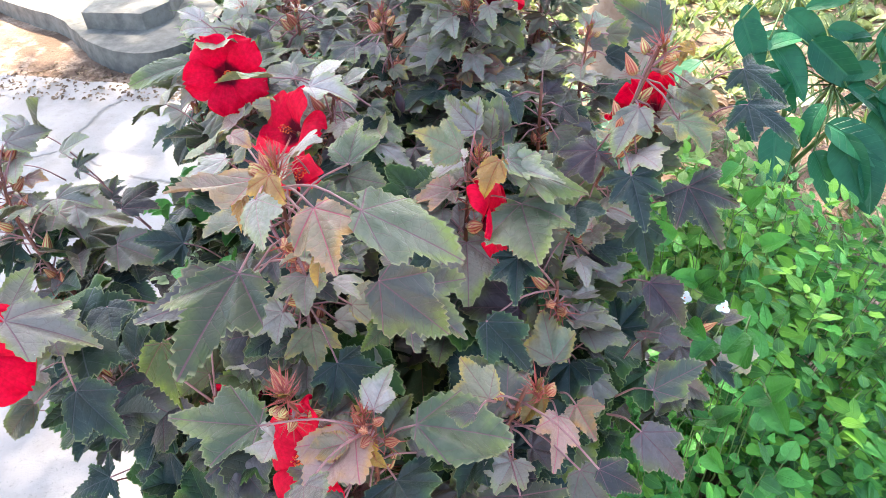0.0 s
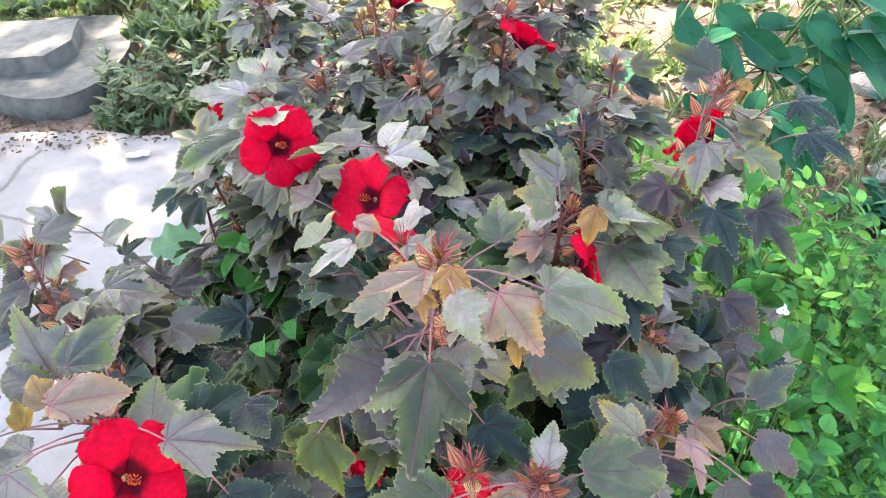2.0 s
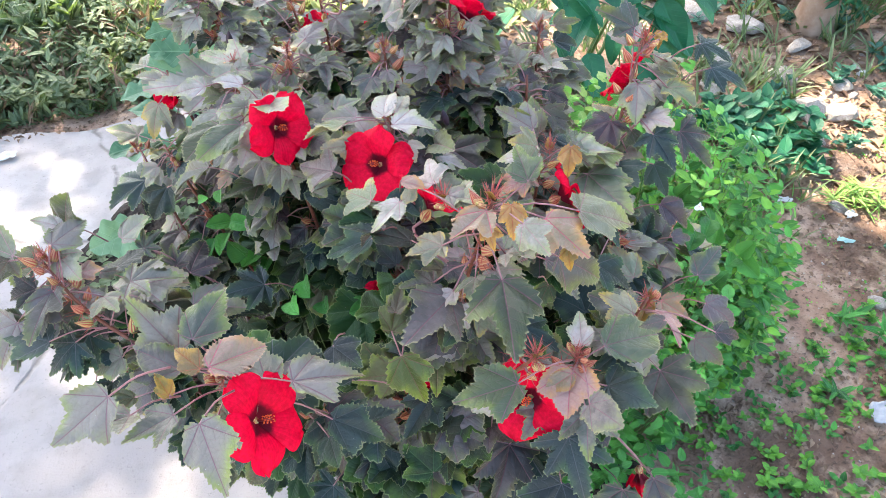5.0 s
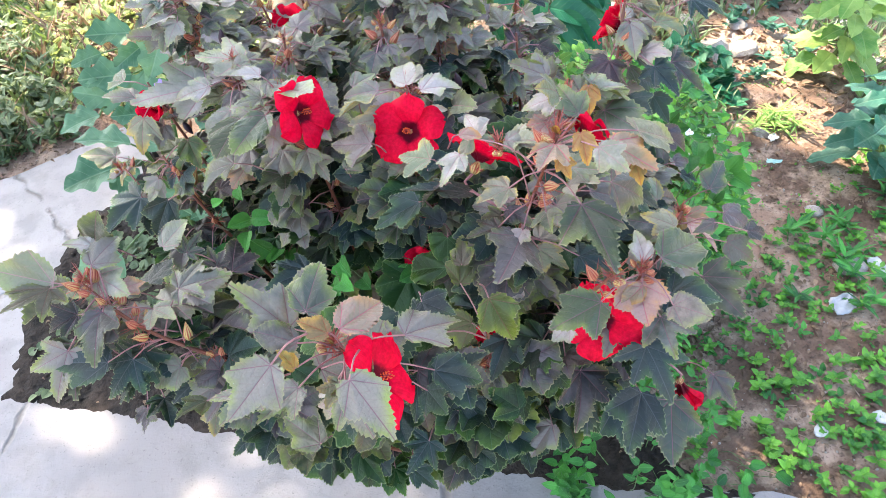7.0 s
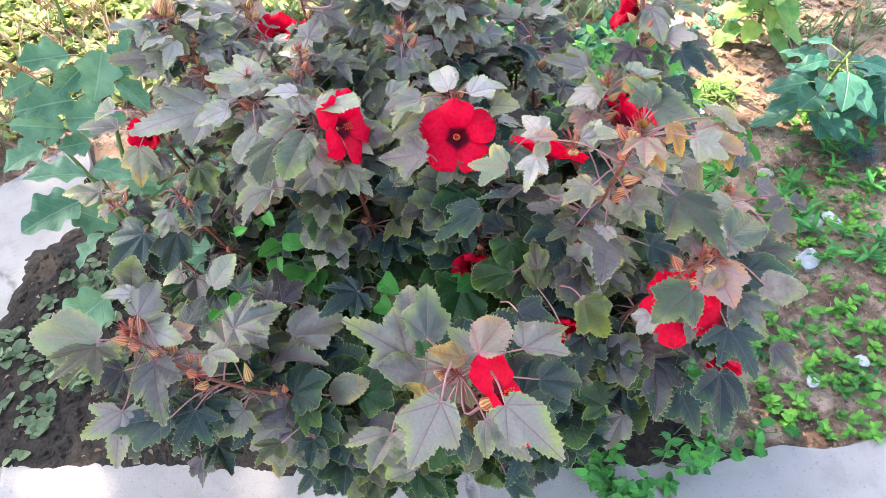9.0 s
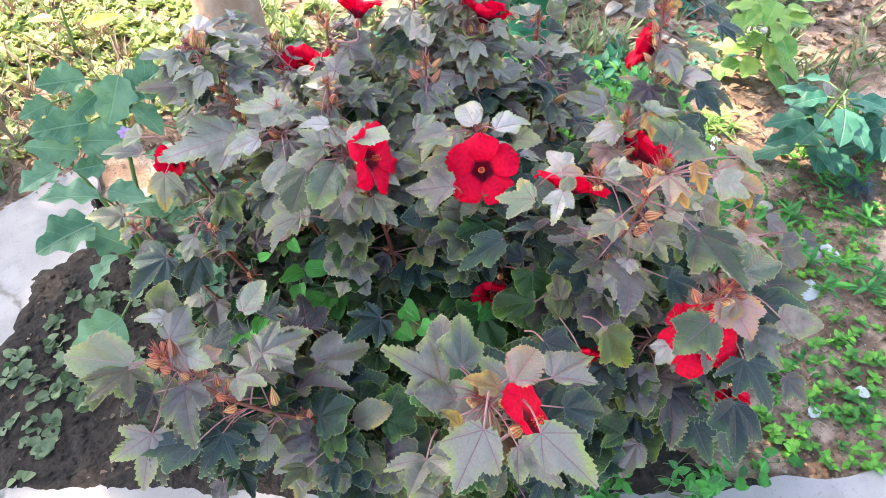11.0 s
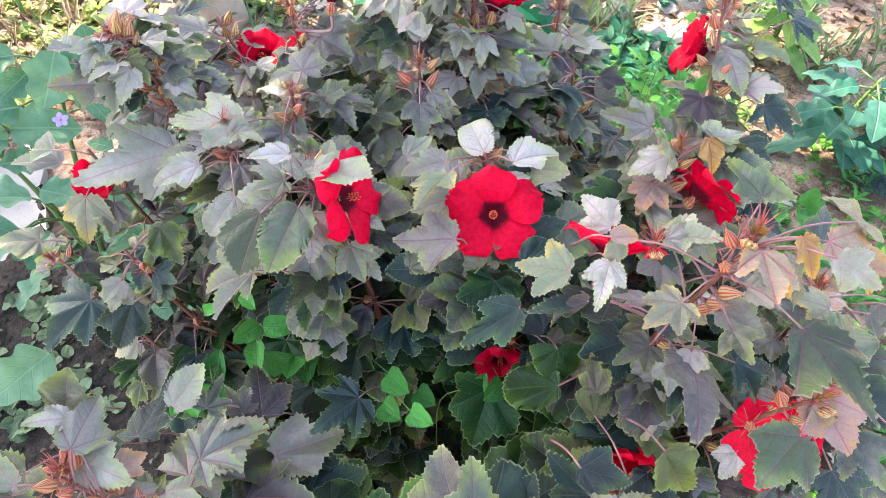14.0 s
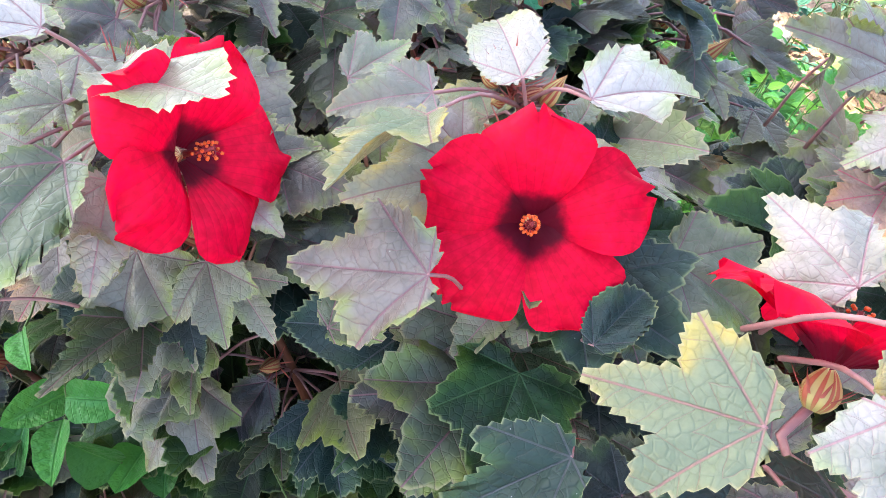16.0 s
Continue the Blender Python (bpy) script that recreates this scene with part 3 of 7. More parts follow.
stem((-0.08, 0.72, 0.0), (-0.32, 0.72, 0.35), (-0.48, 0.70, 0.62), (-0.60, 0.72, 0.80))
stem((0.02, 0.74, 0.0), (0.08, 0.66, 0.50), (0.12, 0.61, 0.85), (0.14, 0.60, 1.10))
stem((-0.05, 0.74, 0.0), (-0.16, 0.76, 0.55), (-0.26, 0.94, 0.90), (-0.255, 0.985, 1.12))
stem((-0.03, 0.70, 0.0), (-0.10, 0.52, 0.40), (-0.13, 0.42, 0.72), (-0.12, 0.40, 0.92))

stem((-0.06, 0.80, 0.0), (-0.20, 1.02, 0.55), (-0.26, 1.20, 0.86), (-0.29, 1.29, 1.03))
stem((-0.03, 0.80, 0.0), (-0.06, 1.00, 0.55), (-0.10, 1.17, 0.90), (-0.13, 1.26, 1.09))
stem((0.0, 0.78, 0.0), (0.08, 0.94, 0.50), (0.16, 1.05, 0.85), (0.18, 1.10, 1.06))
stem((-0.08, 0.77, 0.0), (-0.26, 0.88, 0.50), (-0.38, 1.00, 0.80), (-0.42, 1.04, 0.95))
stem((0.02, 0.74, 0.0), (0.14, 0.76, 0.50), (0.20, 0.80, 0.85), (0.21, 0.83, 1.08))

stem((0.0, 0.78, 0.0), (0.10, 0.96, 0.55), (0.17, 1.06, 0.92), (0.20, 1.09, 1.08), (0.205, 1.10, 1.20))
stem((-0.02, 0.80, 0.0), (0.02, 0.94, 0.55), (0.05, 1.00, 0.92), (0.055, 1.02, 1.20))
stem((-0.06, 0.80, 0.0), (-0.16, 0.98, 0.55), (-0.24, 1.10, 0.90), (-0.27, 1.17, 1.08), (-0.30, 1.21, 1.16))
stem((-0.02, 0.79, 0.0), (-0.02, 0.88, 0.55), (-0.01, 0.90, 0.90), (-0.015, 0.90, 1.15))
stem((0.01, 0.76, 0.0), (0.12, 0.84, 0.50), (0.24, 0.90, 0.85), (0.27, 0.92, 1.12))
stem((-0.05, 0.79, 0.0), (-0.12, 0.90, 0.55), (-0.17, 0.96, 0.90), (-0.165, 0.97, 1.14))

SAMPLE_AT = np.array([tuple(p) for p, _ in SAMPLES])
rng = random.Random(11)
BLADES = {}
for tone in TONES:
    BLADES[tone] = []
    for i in range(10):
        shape = lobed_leaf(rng, 5 if i % 3 else 3, rng.uniform(0.12, 0.75) if tone in "gdo" else rng.uniform(0.10, 0.50), rng.uniform(0.72, 1.0))
        BLADES[tone].append((to_mesh("blade", shape, TONES[tone]), shape))
for i in range(3):
    for tone in "e":
        shape = lobed_leaf(rng, 5, 0.05, 1.05)
        BLADES[tone].append((to_mesh("blade", shape, TONES[tone]), shape))
petioles = Pile()


VIEW = Vector((-0.45, -0.45, 0.75))
# flowers and large blades that no smaller leaf covers from the open side
OPEN_SIDE = [Vector(v).normalized() for v in ((-0.05, -0.62, 0.78), (-0.35, -0.55, 0.75), (-0.60, -0.40, 0.70))]
KEPT = [(Vector(p), 0.040) for p in ((-0.213, 0.783, 1.106), (-0.088, 0.672, 1.090), (-0.305, 0.335, 1.060), (0.012, 0.320, 0.945), (0.335, 0.715, 1.105), (0.135, 0.920, 1.165), (-0.080, 1.235, 1.010), (0.010, 1.270, 0.955), (-0.045, 1.045, 1.190), (-0.392, 1.186, 0.960), (-0.035, 0.545, 1.110), (0.175, 0.590, 1.032), (-0.090, 0.425, 0.900), (0.235, 0.318, 0.590), (-0.105, 0.625, 0.860))]


def uncovered(p):
    """Whether a leaf at p leaves the flowers and large blades free."""
    for c, r in KEPT:
        for v in OPEN_SIDE:
            along = (p - c).dot(v)
            if 0.004 < along < 0.2 and (p - c - v * along).length < r:
                return False
    return True



def petiole(joint, way):
    joint, way = Vector(joint), Vector(way)
    want = joint - way * 0.05 - Vector((0, 0, 0.01))
    want = want - VIEW.normalized() * 0.03
    ahead = np.maximum(0.0, (SAMPLE_AT - np.array(joint)) @ np.array(VIEW.normalized()) + 0.004)
    i = int((((SAMPLE_AT - np.array(want)) ** 2).sum(1) + 25.0 * ahead ** 2).argmin())
    root = Vector(SAMPLE_AT[i])
    if (root - joint).length > 0.11:
        root = joint + ((Vector((-0.05, 0.74, joint.z - 0.3)) - joint).normalized() - way * 0.35 - VIEW.normalized() * 0.7).normalized() * 0.07
    mid = root.lerp(joint, 0.5) + Vector((0, 0, 0.12 * (joint - root).length))
    petioles.add(tube_shape(curve_points([root, mid, joint], 3), [0.0014, 0.0013, 0.0012, 0.0011, 0.0010, 0.0010, 0.0010], 5), ONE)


def hero_leaf(tone, joint, tip, stretch_=1.02):
    """One blade that can be told apart, from its joint to its tip."""
    joint, tip = Vector(joint), Vector(tip)
    if not uncovered(joint.lerp(tip, 0.5)):
        return
    # lower blades swap to darker tones, which paints in the shade down there
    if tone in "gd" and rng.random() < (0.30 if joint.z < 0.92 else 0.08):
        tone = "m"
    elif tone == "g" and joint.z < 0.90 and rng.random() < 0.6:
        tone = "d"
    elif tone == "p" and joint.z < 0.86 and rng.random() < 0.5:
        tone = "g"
    out = (joint - Vector((-0.05, 0.74, 0.45))).normalized()
    up = (VIEW.normalized() * 0.45 + out * 0.45 + Vector((0, 0, 0.5)) + Vector((rng.uniform(-0.45, 0.45), rng.uniform(-0.45, 0.45), rng.uniform(-0.2, 0.2)))).normalized()
    tip = joint + (tip - joint) * stretch_
    if (tip - joint).length < 0.048:
        tip = joint + (tip - joint).normalized() * 0.048
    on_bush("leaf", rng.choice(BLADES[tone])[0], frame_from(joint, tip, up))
    petiole(joint, (tip - joint).normalized())


hero_leaf('g', (-0.266, 1.221, 1.066), (-0.300, 1.192, 1.042))
hero_leaf('p', (-0.405, 1.175, 0.972), (-0.468, 1.168, 0.981))
hero_leaf('o', (-0.358, 1.039, 0.957), (-0.402, 1.017, 0.919))
hero_leaf('p', (-0.285, 0.836, 1.069), (-0.334, 0.866, 1.079))
hero_leaf('g', (-0.123, 0.746, 0.962), (-0.178, 0.785, 0.962))
hero_leaf('p', (-0.507, 1.280, 0.827), (-0.567, 1.298, 0.844))
hero_leaf('y', (-0.486, 1.327, 0.777), (-0.524, 1.300, 0.739))
hero_leaf('g', (-0.469, 1.203, 0.818), (-0.444, 1.159, 0.802))
hero_leaf('d', (-0.392, 1.055, 0.922), (-0.427, 1.011, 0.894))
hero_leaf('p', (-0.577, 0.768, 0.975), (-0.542, 0.714, 0.960))
hero_leaf('p', (-0.629, 0.760, 0.999), (-0.694, 0.804, 1.023))
hero_leaf('o', (-0.633, 0.826, 0.920), (-0.703, 0.794, 0.921))
hero_leaf('p', (-0.407, 0.692, 0.875), (-0.326, 0.671, 0.861))
hero_leaf('p', (-0.476, 0.725, 0.916), (-0.399, 0.712, 0.924))
hero_leaf('o', (-0.506, 0.563, 0.849), (-0.552, 0.550, 0.860))
hero_leaf('d', (-0.467, 0.546, 0.836), (-0.493, 0.512, 0.838))
hero_leaf('r', (-0.443, 0.585, 0.831), (-0.467, 0.551, 0.832))
hero_leaf('g', (-0.338, 0.435, 1.085), (-0.317, 0.488, 1.106))
hero_leaf('g', (-0.391, 0.357, 1.064), (-0.445, 0.341, 1.058))
hero_leaf('g', (-0.350, 0.312, 1.075), (-0.346, 0.249, 1.076))
hero_leaf('d', (-0.186, 0.401, 0.894), (-0.152, 0.344, 0.894))
hero_leaf('d', (0.022, 0.340, 0.789), (-0.016, 0.286, 0.711))
hero_leaf('g', (0.034, 0.245, 0.847), (-0.028, 0.194, 0.816))
hero_leaf('g', (0.067, 0.270, 0.970), (0.044, 0.213, 0.959))
hero_leaf('e', (-0.119, 0.322, 0.828), (-0.149, 0.355, 0.861))
hero_leaf('o', (0.016, 0.478, 0.804), (0.004, 0.422, 0.775))
hero_leaf('d', (-0.095, 0.393, 0.898), (-0.146, 0.354, 0.879))
hero_leaf('p', (0.030, 0.818, 1.039), (0.056, 0.861, 1.048))
hero_leaf('p', (-0.082, 0.739, 1.084), (-0.092, 0.766, 1.103))
hero_leaf('g', (-0.085, 0.531, 0.947), (-0.108, 0.574, 0.910))
hero_leaf('d', (0.255, 0.582, 1.061), (0.257, 0.527, 1.062))
hero_leaf('g', (-0.294, 0.831, 1.103), (-0.352, 0.780, 1.085))
hero_leaf('g', (-0.433, 0.364, 1.074), (-0.478, 0.333, 1.098))
hero_leaf('g', (-0.359, 0.310, 1.082), (-0.355, 0.265, 1.072))
hero_leaf('d', (-0.292, 0.450, 0.962), (-0.195, 0.438, 0.938))
hero_leaf('p', (-0.496, 0.708, 0.919), (-0.414, 0.746, 0.870))
hero_leaf('d', (-0.208, 0.414, 1.035), (-0.182, 0.377, 1.030))
hero_leaf('d', (-0.240, 0.358, 0.930), (-0.237, 0.321, 0.933))
hero_leaf('g', (0.088, 0.457, 1.043), (0.153, 0.434, 1.003))
hero_leaf('r', (0.067, 0.320, 0.990), (0.038, 0.262, 0.981))
hero_leaf('g', (0.051, 0.243, 1.033), (0.069, 0.201, 1.042))
hero_leaf('d', (0.107, 0.294, 0.969), (0.144, 0.244, 0.981))
hero_leaf('g', (0.214, 0.330, 0.903), (0.221, 0.249, 0.887))
hero_leaf('p', (0.207, 0.401, 0.945), (0.176, 0.451, 0.940))
hero_leaf('d', (0.317, 0.569, 0.892), (0.352, 0.607, 0.915))
hero_leaf('g', (0.210, 0.644, 1.059), (0.286, 0.630, 1.031))
hero_leaf('g', (0.049, 0.744, 1.027), (0.096, 0.685, 1.003))
hero_leaf('p', (-0.212, 0.928, 1.076), (-0.259, 0.950, 1.087))
hero_leaf('g', (-0.231, 1.172, 1.082), (-0.189, 1.127, 1.066))
hero_leaf('g', (-0.081, 1.152, 1.056), (-0.132, 1.200, 1.064))
hero_leaf('g', (-0.162, 0.802, 1.066), (-0.140, 0.760, 1.064))
hero_leaf('y', (-0.093, 0.717, 1.091), (-0.156, 0.734, 1.089))
hero_leaf('d', (0.143, 0.896, 0.994), (0.155, 0.815, 0.969))
hero_leaf('g', (-0.501, 1.318, 0.698), (-0.464, 1.269, 0.672))
hero_leaf('g', (-0.522, 0.812, 0.885), (-0.475, 0.848, 0.879))
hero_leaf('d', (-0.054, 0.532, 1.009), (-0.110, 0.547, 1.001))
hero_leaf('e', (-0.058, 0.564, 0.899), (-0.105, 0.556, 0.892))
hero_leaf('e', (-0.066, 0.563, 0.871), (-0.140, 0.583, 0.864))
hero_leaf('e', (-0.126, 0.656, 0.845), (-0.189, 0.662, 0.844))
hero_leaf('o', (-0.093, 0.660, 1.004), (-0.106, 0.615, 0.994))
hero_leaf('d', (-0.393, 0.695, 0.855), (-0.310, 0.684, 0.819))
hero_leaf('d', (-0.195, 0.404, 0.971), (-0.203, 0.457, 0.992))
hero_leaf('g', (0.196, 0.396, 0.962), (0.149, 0.438, 0.968))
hero_leaf('d', (0.351, 0.573, 0.876), (0.345, 0.637, 0.917))
hero_leaf('d', (0.198, 0.513, 1.045), (0.200, 0.463, 1.023))

# blade shapes: ovate, round, three-lobed, five-lobed
SHAPED = {}
shape_rng = random.Random(23)
for tone in TONES:
    for kind_, lobes, deep, wide in (("r", 3, (-0.05, 0.10), (0.60, 0.72)), ("o", 5, (-0.12, 0.0), (0.96, 1.06)), ("3", 3, (0.40, 0.62), (0.76, 0.90)), ("5", 5, (0.60, 0.85), (0.86, 1.0))):
        SHAPED[tone + kind_] = [to_mesh("blade", lobed_leaf(shape_rng, lobes, shape_rng.uniform(*deep), shape_rng.uniform(*wide), slim={"3": 0.88, "r": 0.94}.get(kind_, 1.0)), TONES[tone]) for _ in range(4)]


def blade(look_, joint, tip, face, wide=1.0):
    """A blade of the given tone and shape from its joint to its tip, with its face's direction and relative width."""
    on_bush("leaf", rng.choice(SHAPED[look_]), frame_from(Vector(joint), Vector(tip), face) @ Matrix.Diagonal((wide, 1, 1, 1)))
    petiole(joint, (Vector(tip) - Vector(joint)).normalized())
    KEPT.append((Vector(joint).lerp(Vector(tip), 0.5), 0.008 + 0.26 * (Vector(tip) - Vector(joint)).length))


blade('g3', (-0.235, 0.854, 1.133), (-0.216, 0.802, 1.120), (0.07, -0.21, 0.97), 0.98)
blade('pr', (-0.252, 0.970, 1.087), (-0.242, 0.971, 1.129), (0.03, -1.00, 0.01), 1.08)
blade('p3', (-0.055, 0.680, 1.145), (0.003, 0.665, 1.131), (0.20, -0.16, 0.97), 0.99)
blade('d5', (-0.489, 1.093, 0.842), (-0.580, 1.093, 0.792), (-0.45, -0.37, 0.82), 0.95)
blade('d3', (-0.444, 1.036, 0.856), (-0.490, 1.032, 0.788), (-0.48, -0.80, 0.37), 1.03)
blade('g5', (-0.110, 0.970, 1.093), (-0.114, 0.910, 1.076), (0.11, -0.28, 0.95), 1.08)
blade('g3', (-0.573, 0.760, 1.004), (-0.528, 0.806, 0.997), (0.36, -0.21, 0.91), 0.99)
blade('g3', (0.169, 0.690, 1.086), (0.123, 0.685, 1.132), (0.34, -0.91, 0.25), 1.08)
blade('y3', (0.130, 0.602, 1.114), (0.082, 0.593, 1.141), (0.48, -0.57, 0.67), 1.08)
blade('g3', (0.055, 0.455, 1.190), (0.057, 0.505, 1.202), (-0.10, -0.22, 0.97), 1.08)
blade('g3', (0.182, 0.585, 1.115), (0.263, 0.595, 1.060), (0.57, -0.03, 0.82), 0.95)
blade('g3', (0.198, 0.568, 1.072), (0.222, 0.476, 1.059), (-0.17, -0.18, 0.97), 1.05)
blade('g3', (0.367, 0.700, 1.111), (0.291, 0.624, 1.103), (-0.20, 0.09, 0.97), 0.77)
blade('g3', (0.343, 0.739, 1.186), (0.286, 0.766, 1.212), (0.02, -0.68, 0.74), 1.04)
blade('d5', (0.418, 0.673, 1.178), (0.463, 0.648, 1.153), (0.22, -0.46, 0.86), 0.96)
blade('d5', (0.421, 0.640, 1.155), (0.473, 0.611, 1.126), (0.22, -0.46, 0.86), 0.98)
blade('m5', (0.374, 0.616, 1.069), (0.410, 0.569, 1.021), (0.22, -0.61, 0.76), 1.01)
blade('d3', (0.374, 0.683, 1.003), (0.418, 0.670, 0.974), (0.14, -0.80, 0.59), 1.08)
blade('d3', (0.329, 0.600, 1.030), (0.339, 0.563, 0.991), (-0.37, -0.72, 0.59), 1.08)
blade('d3', (0.094, 0.879, 1.042), (0.123, 0.833, 1.002), (-0.15, -0.70, 0.69), 1.08)
blade('gr', (-0.373, 0.388, 1.098), (-0.410, 0.411, 1.121), (0.21, -0.50, 0.84), 1.08)
blade('g3', (-0.351, 0.403, 1.124), (-0.310, 0.456, 1.130), (0.11, -0.20, 0.97), 0.97)
blade('rr', (-0.332, 0.342, 1.146), (-0.276, 0.366, 1.128), (0.02, -0.33, 0.95), 0.90)
blade('g3', (-0.290, 0.375, 1.049), (-0.298, 0.440, 1.060), (0.06, -0.17, 0.98), 1.08)
blade('g3', (-0.260, 0.351, 1.074), (-0.184, 0.360, 1.032), (0.49, -0.06, 0.87), 0.92)
blade('m3', (-0.057, 0.417, 1.066), (-0.130, 0.353, 1.083), (0.42, -0.25, 0.87), 1.08)
blade('m3', (-0.015, 0.353, 1.150), (-0.034, 0.261, 1.125), (0.03, -0.27, 0.96), 1.06)
blade('r3', (-0.012, 0.414, 1.198), (-0.067, 0.369, 1.210), (0.12, 0.11, 0.99), 0.85)
blade('o3', (-0.133, 0.424, 0.928), (-0.191, 0.437, 0.922), (-0.17, -0.46, 0.87), 1.08)
blade('o3', (-0.079, 0.417, 0.942), (-0.097, 0.363, 0.939), (0.11, -0.10, 0.99), 1.08)
blade('d3', (-0.230, 0.376, 0.909), (-0.148, 0.349, 0.954), (-0.41, 0.21, 0.89), 0.90)
blade('g3', (-0.011, 0.303, 1.018), (-0.092, 0.301, 1.014), (-0.05, -0.15, 0.99), 0.96)
blade('d3', (-0.121, 0.588, 1.028), (-0.188, 0.611, 0.992), (-0.51, -0.14, 0.85), 0.91)
blade('eo', (-0.303, 0.829, 0.788), (-0.279, 0.829, 0.771), (0.49, -0.56, 0.67), 1.08)
blade('dr', (-0.336, 0.767, 0.782), (-0.289, 0.777, 0.736), (0.67, -0.48, 0.57), 1.08)
blade('r3', (0.046, 0.384, 1.195), (0.076, 0.332, 1.172), (-0.16, -0.47, 0.87), 1.08)
blade('g3', (0.085, 0.381, 1.197), (0.162, 0.391, 1.144), (0.57, -0.21, 0.80), 1.00)
blade('g3', (0.081, 0.410, 1.097), (0.140, 0.408, 1.037), (0.50, -0.70, 0.52), 1.00)
blade('y3', (0.241, 0.469, 0.939), (0.226, 0.527, 0.956), (-0.11, -0.31, 0.94), 1.05)
blade('y3', (0.181, 0.374, 0.990), (0.149, 0.414, 0.998), (-0.15, -0.31, 0.94), 1.01)
blade('g3', (0.400, 0.616, 0.760), (0.458, 0.619, 0.716), (0.48, -0.64, 0.60), 1.08)
blade('r3', (0.265, 0.425, 0.925), (0.285, 0.383, 0.925), (-0.38, -0.17, 0.91), 1.08)
blade('r3', (0.246, 0.401, 0.936), (0.243, 0.339, 0.930), (0.40, -0.11, 0.91), 0.94)
blade('gr', (0.120, 0.334, 0.996), (0.206, 0.346, 0.970), (0.31, -0.29, 0.90), 0.95)
blade('p3', (0.084, 0.332, 1.016), (0.096, 0.369, 1.033), (-0.13, -0.38, 0.92), 1.08)
blade('d5', (0.030, 0.399, 0.994), (0.075, 0.365, 0.961), (0.34, -0.40, 0.85), 0.97)
blade('m3', (0.268, 0.344, 0.934), (0.302, 0.312, 0.901), (-0.07, -0.75, 0.66), 1.08)
blade('g3', (-0.317, 1.247, 1.057), (-0.388, 1.295, 1.057), (-0.26, -0.40, 0.88), 1.04)
blade('g3', (-0.178, 1.183, 1.120), (-0.227, 1.227, 1.130), (0.18, -0.01, 0.98), 0.94)
blade('pr', (-0.282, 1.200, 1.022), (-0.308, 1.148, 1.008), (0.01, -0.27, 0.96), 1.08)
blade('p3', (-0.421, 1.325, 0.912), (-0.484, 1.370, 0.914), (-0.04, -0.12, 0.99), 0.97)
blade('y3', (-0.423, 1.157, 0.965), (-0.451, 1.135, 0.903), (-0.41, -0.79, 0.46), 1.08)
blade('g3', (-0.326, 1.116, 0.959), (-0.392, 1.150, 0.951), (-0.07, 0.09, 0.99), 1.03)
blade('o3', (-0.265, 1.000, 1.008), (-0.340, 0.986, 1.021), (0.21, -0.28, 0.94), 0.99)
blade('p3', (-0.278, 1.038, 1.049), (-0.344, 1.024, 1.060), (0.16, -0.03, 0.99), 0.99)
blade('pr', (-0.170, 0.955, 1.068), (-0.187, 0.997, 1.094), (-0.34, -0.59, 0.74), 1.08)
blade('gr', (-0.262, 0.799, 1.116), (-0.331, 0.749, 1.103), (-0.04, -0.19, 0.98), 0.99)
blade('o3', (-0.369, 1.021, 0.975), (-0.369, 0.976, 0.938), (-0.13, -0.64, 0.76), 1.08)
blade('g5', (-0.328, 0.811, 1.045), (-0.377, 0.858, 0.999), (-0.62, 0.13, 0.78), 0.91)
blade('dr', (-0.144, 0.702, 1.006), (-0.196, 0.742, 1.011), (-0.16, -0.31, 0.94), 0.99)
blade('g3', (-0.151, 0.664, 1.101), (-0.188, 0.723, 1.071), (-0.58, 0.05, 0.81), 0.97)
blade('pr', (-0.035, 0.755, 1.111), (-0.009, 0.784, 1.119), (-0.12, -0.17, 0.98), 1.08)
blade('g3', (0.158, 0.654, 1.097), (0.123, 0.673, 1.136), (-0.15, -0.93, 0.32), 1.08)
blade('p3', (-0.022, 0.497, 1.153), (-0.003, 0.451, 1.173), (-0.49, 0.17, 0.85), 1.01)
blade('p3', (0.178, 0.590, 1.102), (0.242, 0.572, 1.092), (0.06, -0.16, 0.98), 0.95)
blade('p3', (0.011, 0.364, 1.216), (0.028, 0.329, 1.196), (-0.32, -0.58, 0.75), 1.08)
blade('g3', (0.318, 0.665, 1.135), (0.293, 0.615, 1.101), (-0.31, -0.42, 0.85), 0.98)
blade('d5', (0.310, 0.590, 1.097), (0.325, 0.540, 1.063), (-0.06, -0.57, 0.82), 1.00)
blade('d3', (-0.082, 0.503, 1.092), (-0.165, 0.539, 1.113), (0.32, 0.20, 0.93), 1.02)
blade('gr', (-0.564, 0.820, 0.984), (-0.538, 0.817, 1.048), (-0.57, -0.80, 0.20), 1.08)
blade('o5', (-0.636, 0.753, 0.997), (-0.701, 0.722, 1.008), (0.20, -0.07, 0.98), 0.95)
blade('m3', (-0.588, 0.713, 0.957), (-0.617, 0.623, 0.945), (-0.35, -0.02, 0.94), 0.95)
blade('m5', (-0.642, 0.709, 0.922), (-0.672, 0.657, 0.862), (-0.35, -0.62, 0.71), 1.03)
blade('d5', (-0.574, 0.676, 0.868), (-0.625, 0.641, 0.833), (-0.48, -0.17, 0.86), 0.98)
blade('g5', (-0.478, 0.700, 0.949), (-0.400, 0.687, 0.946), (0.06, 0.10, 0.99), 0.94)
blade('m5', (-0.459, 0.667, 0.872), (-0.398, 0.599, 0.904), (0.03, 0.45, 0.89), 0.92)
blade('yr', (-0.411, 0.584, 0.844), (-0.359, 0.560, 0.854), (-0.30, -0.32, 0.90), 1.05)
blade('d5', (-0.500, 0.656, 0.798), (-0.564, 0.645, 0.775), (-0.21, -0.52, 0.83), 1.08)
